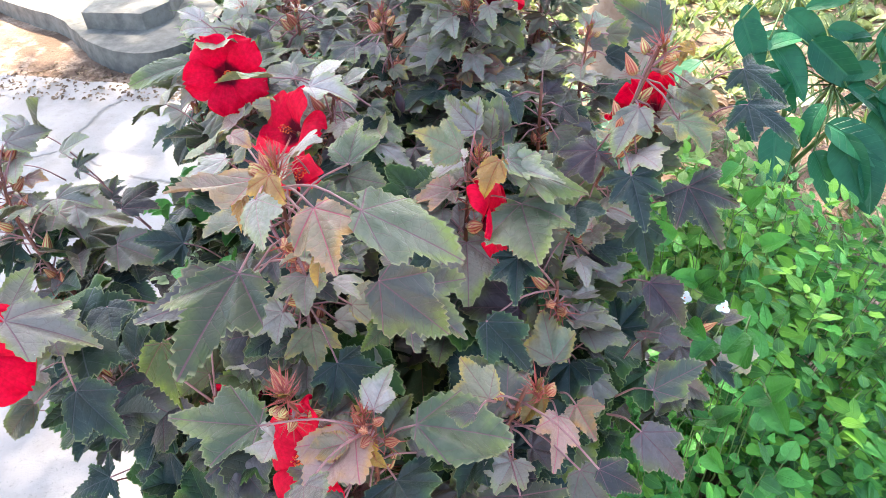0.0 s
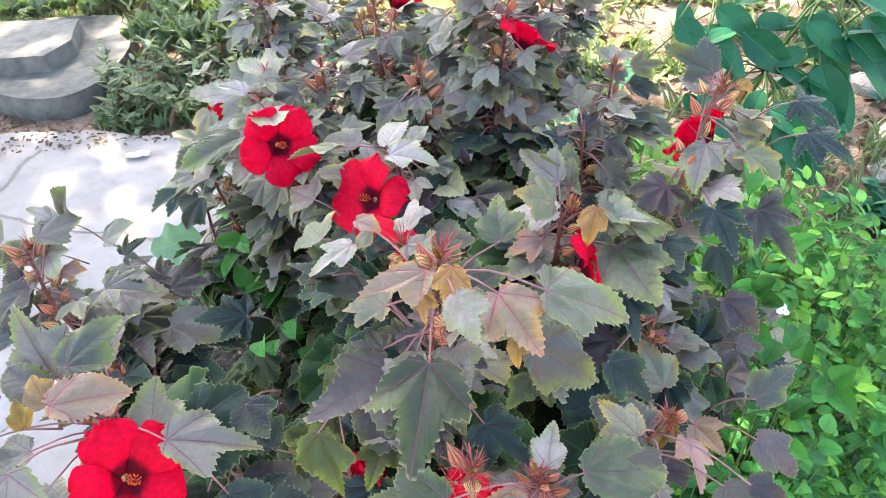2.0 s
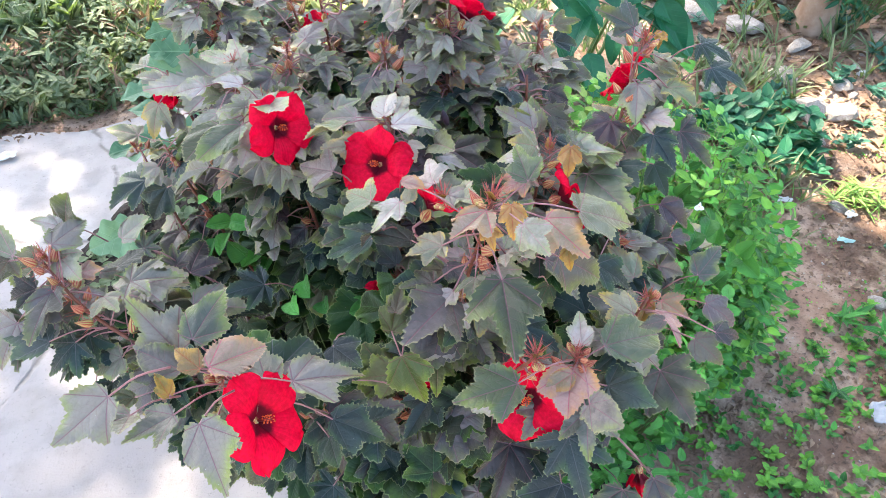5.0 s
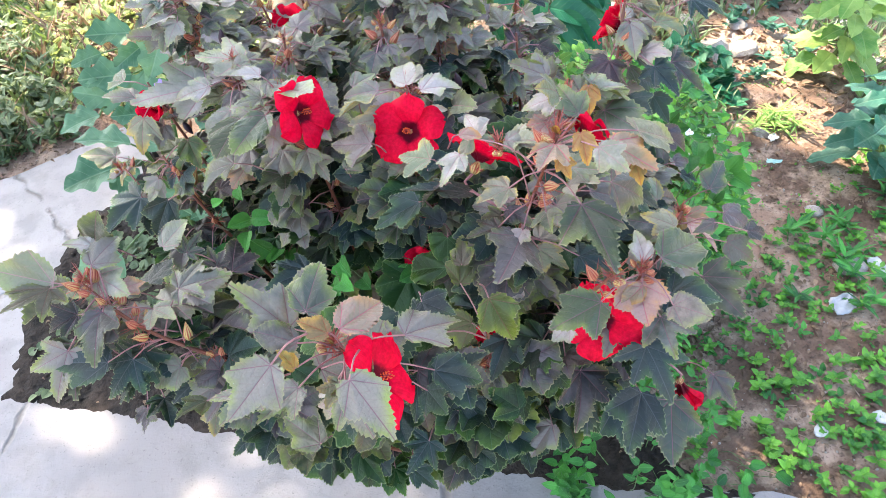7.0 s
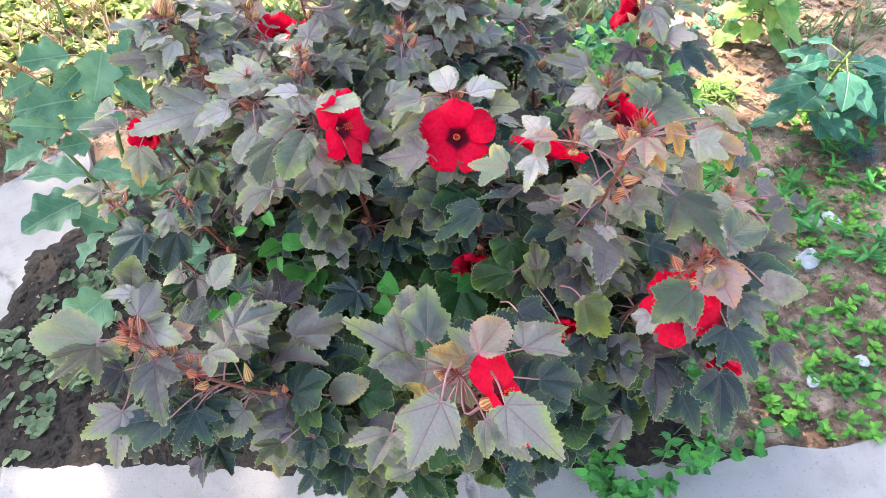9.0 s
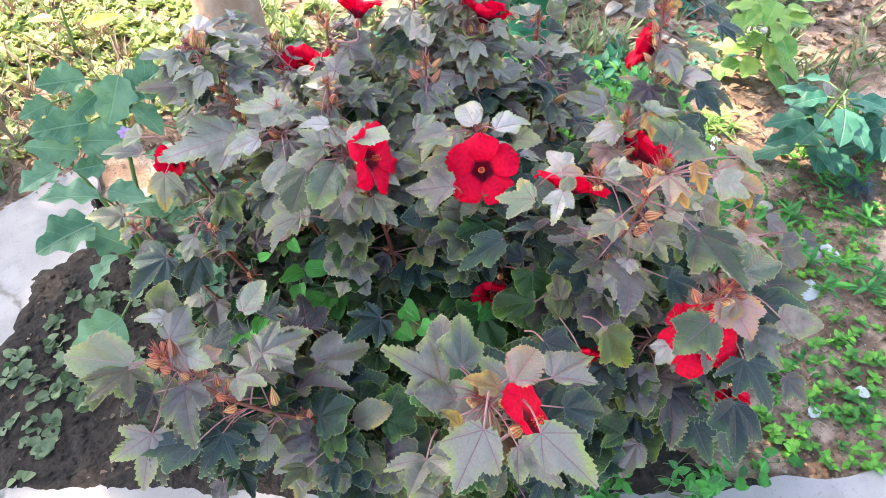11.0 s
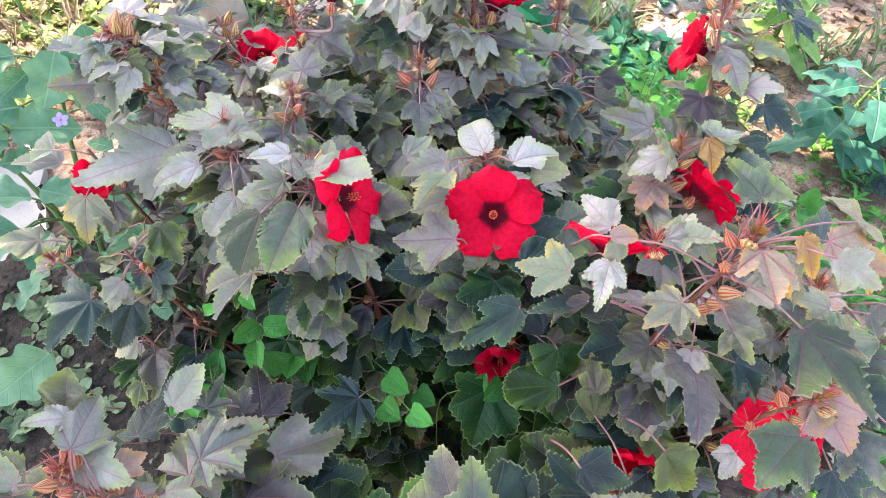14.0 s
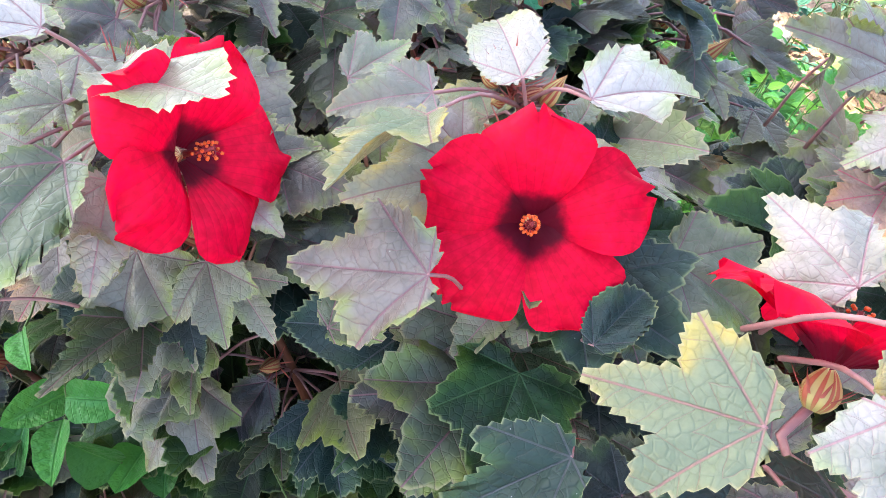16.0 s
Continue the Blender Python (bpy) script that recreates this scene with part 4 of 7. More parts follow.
blade('or', (-0.417, 0.563, 0.808), (-0.417, 0.516, 0.790), (-0.22, -0.35, 0.91), 1.08)
blade('g3', (-0.373, 0.411, 1.100), (-0.414, 0.466, 1.146), (0.16, -0.55, 0.82), 0.91)
blade('g3', (-0.410, 0.300, 1.194), (-0.462, 0.280, 1.170), (-0.22, -0.46, 0.86), 1.08)
blade('rr', (-0.310, 0.367, 1.108), (-0.282, 0.370, 1.126), (-0.46, -0.39, 0.79), 1.08)
blade('g3', (-0.347, 0.286, 1.136), (-0.334, 0.219, 1.109), (-0.10, -0.39, 0.91), 0.97)
blade('d3', (-0.229, 0.351, 0.978), (-0.175, 0.328, 0.938), (0.30, -0.58, 0.76), 0.95)
blade('o3', (-0.129, 0.458, 0.978), (-0.103, 0.504, 1.013), (0.07, -0.63, 0.77), 0.88)
blade('o3', (-0.132, 0.376, 1.031), (-0.115, 0.347, 0.964), (-0.16, -0.92, 0.35), 0.95)
blade('d5', (0.044, 0.263, 0.930), (0.044, 0.196, 0.873), (-0.25, -0.62, 0.74), 0.96)
blade('m5', (-0.005, 0.331, 0.824), (-0.050, 0.271, 0.770), (0.03, -0.68, 0.74), 0.92)
blade('pr', (-0.225, 0.821, 1.138), (-0.199, 0.745, 1.152), (0.05, 0.20, 0.98), 0.86)
blade('g5', (-0.077, 0.996, 1.053), (-0.130, 0.912, 1.041), (-0.41, 0.13, 0.90), 0.88)
blade('g3', (-0.072, 0.908, 1.043), (-0.044, 0.925, 1.070), (-0.37, -0.58, 0.73), 1.08)
blade('p3', (-0.247, 0.829, 1.164), (-0.287, 0.846, 1.168), (-0.00, -0.26, 0.96), 0.98)
blade('y3', (-0.117, 0.718, 1.137), (-0.180, 0.695, 1.140), (-0.11, 0.41, 0.91), 0.89)
blade('pr', (-0.059, 0.723, 1.133), (-0.040, 0.771, 1.137), (-0.28, 0.03, 0.96), 1.08)
blade('pr', (0.007, 0.727, 1.065), (0.029, 0.665, 1.089), (-0.60, 0.10, 0.80), 1.02)
blade('p3', (0.012, 0.705, 1.055), (0.063, 0.684, 1.022), (0.51, -0.08, 0.85), 0.89)
blade('p3', (-0.035, 0.552, 1.133), (-0.024, 0.601, 1.131), (-0.50, 0.16, 0.85), 1.08)
blade('g5', (0.118, 0.878, 1.020), (0.113, 0.776, 1.024), (-0.01, 0.04, 1.00), 0.91)
blade('m3', (-0.261, 0.787, 1.009), (-0.319, 0.759, 1.020), (0.26, -0.16, 0.95), 0.98)
blade('mr', (-0.207, 0.783, 0.901), (-0.247, 0.770, 0.877), (-0.32, -0.51, 0.80), 1.08)
blade('d3', (-0.186, 0.751, 0.895), (-0.221, 0.714, 0.859), (-0.25, -0.55, 0.80), 1.08)
blade('d3', (-0.147, 0.709, 0.925), (-0.206, 0.683, 0.934), (0.30, -0.36, 0.88), 1.08)
blade('eo', (-0.235, 0.833, 0.697), (-0.269, 0.759, 0.699), (-0.09, 0.07, 0.99), 0.91)
blade('eo', (-0.321, 0.845, 0.802), (-0.346, 0.849, 0.822), (0.53, -0.43, 0.73), 1.06)
blade('m3', (-0.397, 0.719, 0.921), (-0.369, 0.783, 0.920), (0.08, -0.02, 1.00), 1.08)
blade('dr', (-0.471, 1.092, 0.812), (-0.501, 1.053, 0.776), (-0.02, -0.67, 0.74), 1.08)
blade('mr', (-0.451, 1.019, 0.753), (-0.475, 0.953, 0.754), (0.05, -0.01, 1.00), 1.03)
blade('m3', (-0.411, 1.031, 0.775), (-0.367, 0.955, 0.798), (0.38, 0.46, 0.80), 0.79)
blade('d3', (-0.178, 0.764, 0.989), (-0.138, 0.702, 1.022), (-0.08, 0.42, 0.90), 0.85)
blade('y3', (-0.121, 0.531, 1.147), (-0.142, 0.580, 1.126), (-0.54, 0.13, 0.83), 1.08)
blade('p3', (-0.089, 0.511, 1.153), (-0.132, 0.486, 1.139), (-0.22, -0.14, 0.97), 0.96)
blade('eo', (-0.102, 0.541, 0.983), (-0.114, 0.526, 0.938), (-0.57, -0.73, 0.39), 0.99)
blade('er', (-0.118, 0.518, 0.949), (-0.155, 0.568, 0.913), (-0.60, 0.12, 0.79), 1.08)
blade('m3', (-0.114, 0.508, 1.116), (-0.143, 0.528, 1.079), (-0.32, 0.69, 0.65), 0.89)
blade('d3', (-0.095, 0.656, 0.943), (-0.109, 0.624, 0.894), (-0.49, -0.66, 0.57), 1.08)
blade('m3', (-0.045, 0.466, 1.069), (-0.025, 0.430, 1.056), (-0.08, -0.38, 0.92), 0.98)

blade('k3', (0.010, 0.396, 1.216), (0.004, 0.372, 1.186), (-0.03, -0.43, 0.90))
blade('k3', (0.174, 0.582, 1.117), (0.159, 0.556, 1.084), (-0.14, -0.45, 0.88))
blade('k3', (0.236, 0.440, 0.919), (0.220, 0.448, 0.922), (-0.17, -0.30, 0.94))
blade('k3', (0.231, 0.413, 0.954), (0.212, 0.394, 0.928), (-0.17, -0.30, 0.94))
blade('k3', (0.071, 0.309, 0.988), (0.098, 0.301, 0.976), (-0.07, -0.26, 0.96))
blade('rr', (0.063, 0.308, 0.997), (0.027, 0.302, 0.985), (-0.06, -0.26, 0.96))
blade('k3', (-0.387, 0.363, 1.091), (-0.397, 0.384, 1.108), (0.29, -0.30, 0.91))
blade('k3', (-0.343, 0.353, 1.134), (-0.366, 0.382, 1.140), (-0.19, -0.25, 0.95))
blade('k3', (-0.017, 0.396, 1.193), (-0.015, 0.376, 1.172), (-0.39, -0.25, 0.88))
blade('k3', (0.060, 0.351, 1.178), (0.057, 0.334, 1.157), (-0.43, -0.21, 0.88))
blade('k3', (0.366, 0.702, 1.193), (0.356, 0.688, 1.173), (-0.26, -0.50, 0.83))
blade('k3', (0.366, 0.686, 1.193), (0.352, 0.696, 1.194), (-0.32, -0.46, 0.83))
blade('rr', (-0.081, 0.521, 1.175), (-0.057, 0.507, 1.171), (-0.33, -0.14, 0.93))
blade('yr', (-0.068, 0.519, 1.166), (-0.086, 0.513, 1.145), (-0.34, -0.32, 0.88))
blade('p3', (-0.297, 1.093, 1.022), (-0.434, 1.112, 1.030), (0.14, -0.55, 0.83))
blade('p3', (-0.121, 0.789, 1.117), (-0.079, 0.795, 1.120), (0.07, -0.53, 0.85))
blade('p3', (-0.241, 0.970, 1.117), (-0.308, 1.028, 1.121), (-0.07, -0.50, 0.86))
blade('p3', (-0.309, 0.953, 1.101), (-0.363, 0.970, 1.085), (-0.01, -0.49, 0.87))
blade('pr', (-0.297, 0.893, 1.084), (-0.343, 0.885, 1.056), (-0.02, -0.45, 0.89))
blade('g3', (-0.184, 0.706, 1.038), (-0.138, 0.701, 1.049), (-0.14, -0.29, 0.95))
blade('p3', (-0.097, 0.745, 1.125), (-0.144, 0.768, 1.115), (-0.24, -0.35, 0.90))
blade('d3', (-0.237, 0.795, 0.998), (-0.246, 0.764, 0.970), (-0.08, -0.34, 0.94))
blade('p3', (-0.268, 0.829, 1.020), (-0.290, 0.830, 1.007), (-0.05, -0.38, 0.93))
blade('g3', (0.142, 0.643, 1.114), (0.103, 0.693, 1.125), (-0.44, -0.21, 0.87))
blade('p3', (0.134, 0.604, 1.102), (0.081, 0.619, 1.085), (-0.44, -0.17, 0.88))
blade('p3', (-0.031, 0.492, 1.163), (-0.001, 0.464, 1.153), (-0.38, -0.09, 0.92))
blade('g5', (-0.068, 0.937, 1.065), (-0.014, 0.917, 1.070), (-0.21, -0.44, 0.87))
blade('pr', (-0.473, 0.741, 1.001), (-0.426, 0.752, 1.023), (0.15, -0.30, 0.94))
blade('g5', (-0.446, 0.728, 0.984), (-0.413, 0.742, 1.002), (0.12, -0.28, 0.95))
blade('g5', (-0.415, 0.730, 0.931), (-0.415, 0.765, 0.949), (0.08, -0.27, 0.96))
blade('er', (-0.169, 0.741, 0.807), (-0.222, 0.757, 0.791), (-0.11, -0.23, 0.97))
blade('er', (-0.126, 0.653, 0.863), (-0.161, 0.697, 0.872), (-0.15, -0.18, 0.97))
blade('er', (-0.120, 0.651, 0.857), (-0.123, 0.624, 0.834), (-0.16, -0.18, 0.97))
blade('o3', (-0.119, 0.469, 1.001), (-0.099, 0.499, 1.023), (-0.21, -0.05, 0.98))
blade('d3', (-0.093, 0.571, 0.983), (-0.113, 0.610, 0.995), (-0.22, -0.14, 0.97))
blade('dr', (-0.086, 0.619, 1.053), (-0.050, 0.624, 1.066), (-0.25, -0.21, 0.95))
blade('d3', (-0.607, 0.657, 0.910), (-0.688, 0.710, 0.905), (0.01, -0.35, 0.94))
blade('y3', (-0.501, 0.616, 0.756), (-0.528, 0.593, 0.717), (-0.04, -0.29, 0.96))
blade('d3', (-0.454, 0.589, 0.745), (-0.481, 0.565, 0.706), (-0.07, -0.27, 0.96))
blade('g3', (-0.388, 0.416, 0.840), (-0.418, 0.469, 0.861), (-0.09, -0.23, 0.97))
blade('d5', (-0.562, 0.677, 0.884), (-0.615, 0.644, 0.826), (0.00, -0.36, 0.93))
blade('d3', (-0.465, 0.581, 0.696), (-0.516, 0.579, 0.664), (-0.04, -0.27, 0.96))
blade('g3', (-0.053, 0.327, 0.716), (-0.100, 0.314, 0.678), (-0.24, -0.16, 0.96))
blade('e3', (-0.082, 0.381, 0.796), (-0.097, 0.338, 0.749), (-0.24, -0.19, 0.95))
blade('d3', (0.058, 0.306, 0.710), (0.048, 0.239, 0.646), (-0.28, -0.14, 0.95))
blade('g3', (0.186, 0.300, 0.621), (0.145, 0.230, 0.540), (-0.31, -0.13, 0.94))
blade('g3', (0.171, 0.233, 0.798), (0.179, 0.188, 0.762), (-0.35, -0.11, 0.93))
blade('d3', (-0.287, 0.341, 0.790), (-0.267, 0.305, 0.767), (-0.14, -0.18, 0.97))

blade('g3', (-0.352, 0.428, 0.981), (-0.257, 0.429, 0.956), (0.39, -0.31, 0.87))
blade('m3', (-0.234, 0.399, 0.920), (-0.157, 0.389, 0.886), (0.31, -0.30, 0.90))
blade('d3', (-0.237, 0.394, 0.915), (-0.266, 0.357, 0.873), (0.32, -0.29, 0.90))
blade('or', (-0.322, 0.376, 0.913), (-0.350, 0.351, 0.884), (0.36, -0.27, 0.89))
blade('d5', (-0.253, 0.350, 0.821), (-0.301, 0.330, 0.802), (0.30, -0.24, 0.92))
blade('d3', (-0.196, 0.367, 0.827), (-0.215, 0.342, 0.797), (0.27, -0.26, 0.93))
blade('d5', (-0.290, 0.682, 0.893), (-0.364, 0.676, 0.897), (0.29, -0.41, 0.86))
blade('d3', (-0.504, 0.692, 0.860), (-0.558, 0.708, 0.886), (0.37, -0.37, 0.85))
blade('g5', (-0.618, 0.739, 0.878), (-0.535, 0.744, 0.860), (0.41, -0.37, 0.83))
blade('g3', (-0.568, 0.856, 0.841), (-0.526, 0.861, 0.831), (0.37, -0.41, 0.84))
blade('p3', (-0.563, 0.795, 1.006), (-0.600, 0.805, 1.021), (0.41, -0.43, 0.81))
blade('d3', (-0.124, 0.369, 0.819), (-0.108, 0.356, 0.795), (0.23, -0.26, 0.94))
blade('d3', (0.170, 0.463, 0.999), (0.220, 0.438, 0.953), (0.05, -0.41, 0.91))
blade('o3', (0.080, 0.427, 1.027), (0.054, 0.407, 1.004), (0.12, -0.40, 0.91))
blade('d3', (0.224, 0.578, 0.969), (0.203, 0.548, 0.932), (0.00, -0.45, 0.90))
blade('d3', (0.277, 0.543, 0.936), (0.254, 0.516, 0.904), (-0.04, -0.42, 0.91))
blade('m3', (0.346, 0.583, 0.957), (0.391, 0.558, 0.911), (-0.09, -0.44, 0.89))
blade('m3', (0.364, 0.556, 0.902), (0.401, 0.555, 0.887), (-0.10, -0.40, 0.91))
blade('g3', (0.344, 0.455, 0.922), (0.398, 0.484, 0.938), (-0.09, -0.37, 0.93))
blade('m3', (0.330, 0.407, 0.914), (0.377, 0.384, 0.871), (-0.08, -0.34, 0.94))
blade('m3', (0.282, 0.327, 0.964), (0.322, 0.322, 0.943), (-0.05, -0.31, 0.95))
blade('g3', (0.177, 0.309, 1.053), (0.150, 0.318, 1.041), (-0.42, -0.18, 0.89))
blade('m5', (-0.625, 0.753, 0.930), (-0.679, 0.766, 0.909), (0.04, -0.40, 0.92))
blade('m3', (-0.585, 0.707, 0.959), (-0.631, 0.668, 0.900), (0.02, -0.39, 0.92))
blade('g5', (-0.652, 0.702, 0.919), (-0.699, 0.668, 0.863), (0.05, -0.38, 0.92))
blade('d5', (-0.576, 0.656, 0.896), (-0.632, 0.641, 0.852), (0.01, -0.35, 0.93))

# the leaves between and under those, singly along the stems, the inner ones joined
def inside(p, k):
    q = Vector(((p.x + 0.07) / 0.44, (p.y - 0.76) / 0.46, (p.z - 0.62) / 0.44))
    return q.length < k or (k >= 1 and p.z < 1.06 and p.z > 0.75 and q.length < k + 0.12)


filler = Pile()
tone_ids = list(TONES)
single = 0
for i in range(3000):
    p, d = SAMPLES[rng.randrange(len(SAMPLES))]
    a = rng.uniform(0, 2 * math.pi)
    away = Vector((math.cos(a), math.sin(a), rng.uniform(-0.1, 0.5))).normalized()
    out = Vector((p.x + 0.05, p.y - 0.74, 0.0))
    away = (away + out * 1.2).normalized()
    joint = p + away * rng.uniform(0.03, 0.075)
    way = (away + Vector((rng.uniform(-0.5, 0.5), rng.uniform(-0.5, 0.5), rng.uniform(-0.9, 0.1)))).normalized()
    size = rng.uniform(0.045, 0.078)
    tip = joint + way * size
    if not (inside(joint, 1.0) and inside(tip, 1.02)) or joint.z < 0.16 or not uncovered(joint.lerp(tip, 0.5)):
        continue
    up = (VIEW.normalized() * 0.3 + out.normalized() * 0.4 + Vector((0, 0, 1))).normalized()
    # deep and low leaves take darker tones: the inner shade put into colour
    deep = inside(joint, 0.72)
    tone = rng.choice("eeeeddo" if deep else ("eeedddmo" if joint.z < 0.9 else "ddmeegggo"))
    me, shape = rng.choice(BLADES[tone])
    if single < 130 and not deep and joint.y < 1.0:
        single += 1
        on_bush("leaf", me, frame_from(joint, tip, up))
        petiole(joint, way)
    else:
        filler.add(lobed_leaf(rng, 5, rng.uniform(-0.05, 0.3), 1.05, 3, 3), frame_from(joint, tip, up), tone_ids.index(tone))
# small leaves near the shoots, at the surface
for i in range(2000):
    p, d = SAMPLES[rng.randrange(len(SAMPLES))]
    if p.z < 0.72:
        continue
    a = rng.uniform(0, 2 * math.pi)
    away = (Vector((math.cos(a), math.sin(a), rng.uniform(-0.3, 0.3))) + Vector((p.x + 0.05, p.y - 0.74, 0.0))).normalized()
    joint = p + away * rng.uniform(0.02, 0.055) - Vector((0, 0, 0.02))
    way = (away + Vector((rng.uniform(-0.6, 0.6), rng.uniform(-0.6, 0.6), rng.uniform(-0.6, 0.3)))).normalized()
    if not uncovered(joint + way * 0.02):
        continue
    up = (away * 0.3 + Vector((rng.uniform(-0.5, 0.5), rng.uniform(-0.5, 0.5) - 0.2, 1))).normalized()
    # mostly pale tones high up, dark ones below: light and shade by colour
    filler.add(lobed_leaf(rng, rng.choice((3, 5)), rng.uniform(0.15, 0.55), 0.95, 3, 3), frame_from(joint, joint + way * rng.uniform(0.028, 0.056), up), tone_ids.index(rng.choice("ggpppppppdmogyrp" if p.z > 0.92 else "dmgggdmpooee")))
    petioles.add(tube_shape([p, p.lerp(joint, 0.5) + Vector((0, 0, 0.006)), joint], 0.0011, 4), ONE)
tall = [p for p, _ in SAMPLES if p.z > 1.0 and p.y > 0.78]
for i in range(420):
    p = rng.choice(tall)
    a = rng.uniform(0, 2 * math.pi)
    away = Vector((math.cos(a), math.sin(a), rng.uniform(-0.2, 0.5))).normalized()
    joint = p + away * rng.uniform(0.025, 0.055)
    way = (away + Vector((rng.uniform(-0.5, 0.5), rng.uniform(-0.5, 0.5), rng.uniform(-0.9, 0.0)))).normalized()
    if not uncovered(joint + way * 0.025):
        continue
    filler.add(lobed_leaf(rng, rng.choice((3, 3, 5)), rng.uniform(0.3, 0.65), 0.85, 4, 4), frame_from(joint, joint + way * rng.uniform(0.035, 0.062), (rng.uniform(-0.5, 0.3), rng.uniform(-0.7, 0.1), 1)), tone_ids.index(rng.choice("gggpppppdmo")))
    petioles.add(tube_shape([p, p.lerp(joint, 0.5) + Vector((0, 0, 0.006)), joint], 0.0011, 4), ONE)
tagged(on_bush("inner_foliage", filler.mesh("inner_foliage", list(TONES.values())), ONE, "green and burgundy filling leaves, darkened in colour where shade lies"), kind="stuff")


# flowers
def petal_shape(rng, open_=1.0):
    verts, flat, faces = [], [], []
    cols, rows = 6, 11
    ph, ph2 = rng.uniform(0, 6), rng.uniform(0, 6)
    for i in range(rows + 1):
        v = i / rows
        half = 0.003 + 0.0214 * math.sin(math.pi * min(1.0, 0.02 + 0.64 * v)) ** 1.15
        if v > 0.62:
            half *= math.sqrt(max(0.0, 1 - ((v - 0.62) / 0.39) ** 2.6))
        for j in range(-cols, cols + 1):
            u = j / cols
            r = 0.003 + 0.0475 * v * open_ - 0.0015 * u * u * v
            z = 0.019 * math.sin(min(1.0, v * 1.5) * 1.5) * (1.9 - 0.9 * open_) - 0.010 * max(0.0, v - 0.55) * open_ + (1 - open_) * 0.035 * v
            z += 0.0042 * u * v + 0.0030 * math.sin(6 * u + ph) * v ** 2.5 + 0.0016 * math.sin(9 * v + ph2) * u - 0.004 * u * u * v
            verts.append((u * half * (1 + 0.05 * math.sin(11 * v + ph2) * v), r + 0.0022 * math.sin(7 * u + ph2) * v ** 4, z))
            flat.append((u * half / 0.05, v))
    n = 2 * cols + 1
    for i in range(rows):
        for j in range(2 * cols):
            a = i * n + j
            faces.append((a, a + 1, a + n + 1, a + n))
    return verts, faces, flat, [(0, 0)] * len(verts)


def ball(c, r, sides=6, rows=4):
    verts, faces = [], []
    for i in range(rows + 1):
        f = math.pi * i / rows
        for k in range(sides):
            a = 2 * math.pi * k / sides
            verts.append((c[0] + r * math.sin(f) * math.cos(a), c[1] + r * math.sin(f) * math.sin(a), c[2] + r * math.cos(f)))
    for i in range(rows):
        for k in range(sides):
            faces.append((i * sides + k, (i + 1) * sides + k, (i + 1) * sides + (k + 1) % sides, i * sides + (k + 1) % sides))
    return verts, faces, [(0, 0)] * len(verts), [(0, 0)] * len(verts)


def bract_shape(length, width, lift):
    verts, flat, faces = [], [], []
    for i in range(5):
        v = i / 4
        w = width * (1 - v) ** 0.7 * (0.6 + 0.8 * v)
        z, y = math.sin(lift) * length * v, math.cos(lift) * length * v
        bend = 0.25 * length * v * v
        verts += [(-w, y, z + bend), (0, y, z + bend - w * 0.5), (w, y, z + bend)]
        flat += [(0, v)] * 3
    for i in range(4):
        for j in range(2):
            a = i * 3 + j
            faces.append((a, a + 1, a + 4, a + 3))
    return verts, faces, flat, [(0, 0)] * len(verts)


def cup_shape(length, radius, tip, sides=20, rows=8, cone=False):
    """A ribbed calyx or bud along +z."""
    verts, flat, faces = [], [], []
    for i in range(rows + 1):
        v = i / rows
        r = radius * (math.sin(math.pi * (0.10 + 0.86 * v)) ** 0.8) * (1 - 0.35 * v) * (1 if v < 1 else tip)
        if cone:
            r = radius * 1.70 * (v + 0.04) ** 0.45 * (1.01 - v) ** 1.25
        for k in range(sides):
            a = 2 * math.pi * k / sides
            rr = r * (1 + 0.14 * math.cos(5 * a))
            verts.append((rr * math.cos(a), rr * math.sin(a), length * v))
            flat.append((k / sides, v))
    for i in range(rows):
        for k in range(sides):
            a, b = i * sides + k, i * sides + (k + 1) % sides
            faces.append((a, b, b + sides, a + sides))
    return verts, faces, flat, [(0, 0)] * len(verts)


def calyx_pile(length, radius):
    pile = Pile()
    pile.add(cup_shape(length, radius, 0.4), pose(0, 0, -0.0125), 0)
    for k in range(9):
        pile.add(bract_shape(0.016, 0.0011, 0.55), pose(0, 0, -0.0115, 0, 0, 40 * k + 7), 1)
    return pile


CALYX = calyx_pile(0.017, 0.0075).mesh("flower", [BUD, BRACT])
column_pile = Pile()
column_pile.add(tube_shape([(0, 0, 0), (0, 0.001, 0.012), (0.001, 0.002, 0.026)], [0.0022, 0.0018, 0.0014], 7), ONE, 0)
for k in range(26):
    a, h = k * 2.4, 0.010 + 0.017 * k / 26
    tip = (0.0050 * math.cos(a), 0.0050 * math.sin(a) + 0.001, h + 0.002)
    column_pile.add(tube_shape([(0, 0.001, h), tip], [0.0003, 0.0002], 3), ONE, 0)
    column_pile.add(ball(tip, 0.0012, 6, 4), ONE, 1)
COLUMN_MESH = column_pile.mesh("stamen_column", [COLUMN, ANTHER])
PETALS = {o: [to_mesh("petal", petal_shape(random.Random(40 + i), o), PETAL) for i in range(5)] for o in (1.0, 0.75, 0.5)}


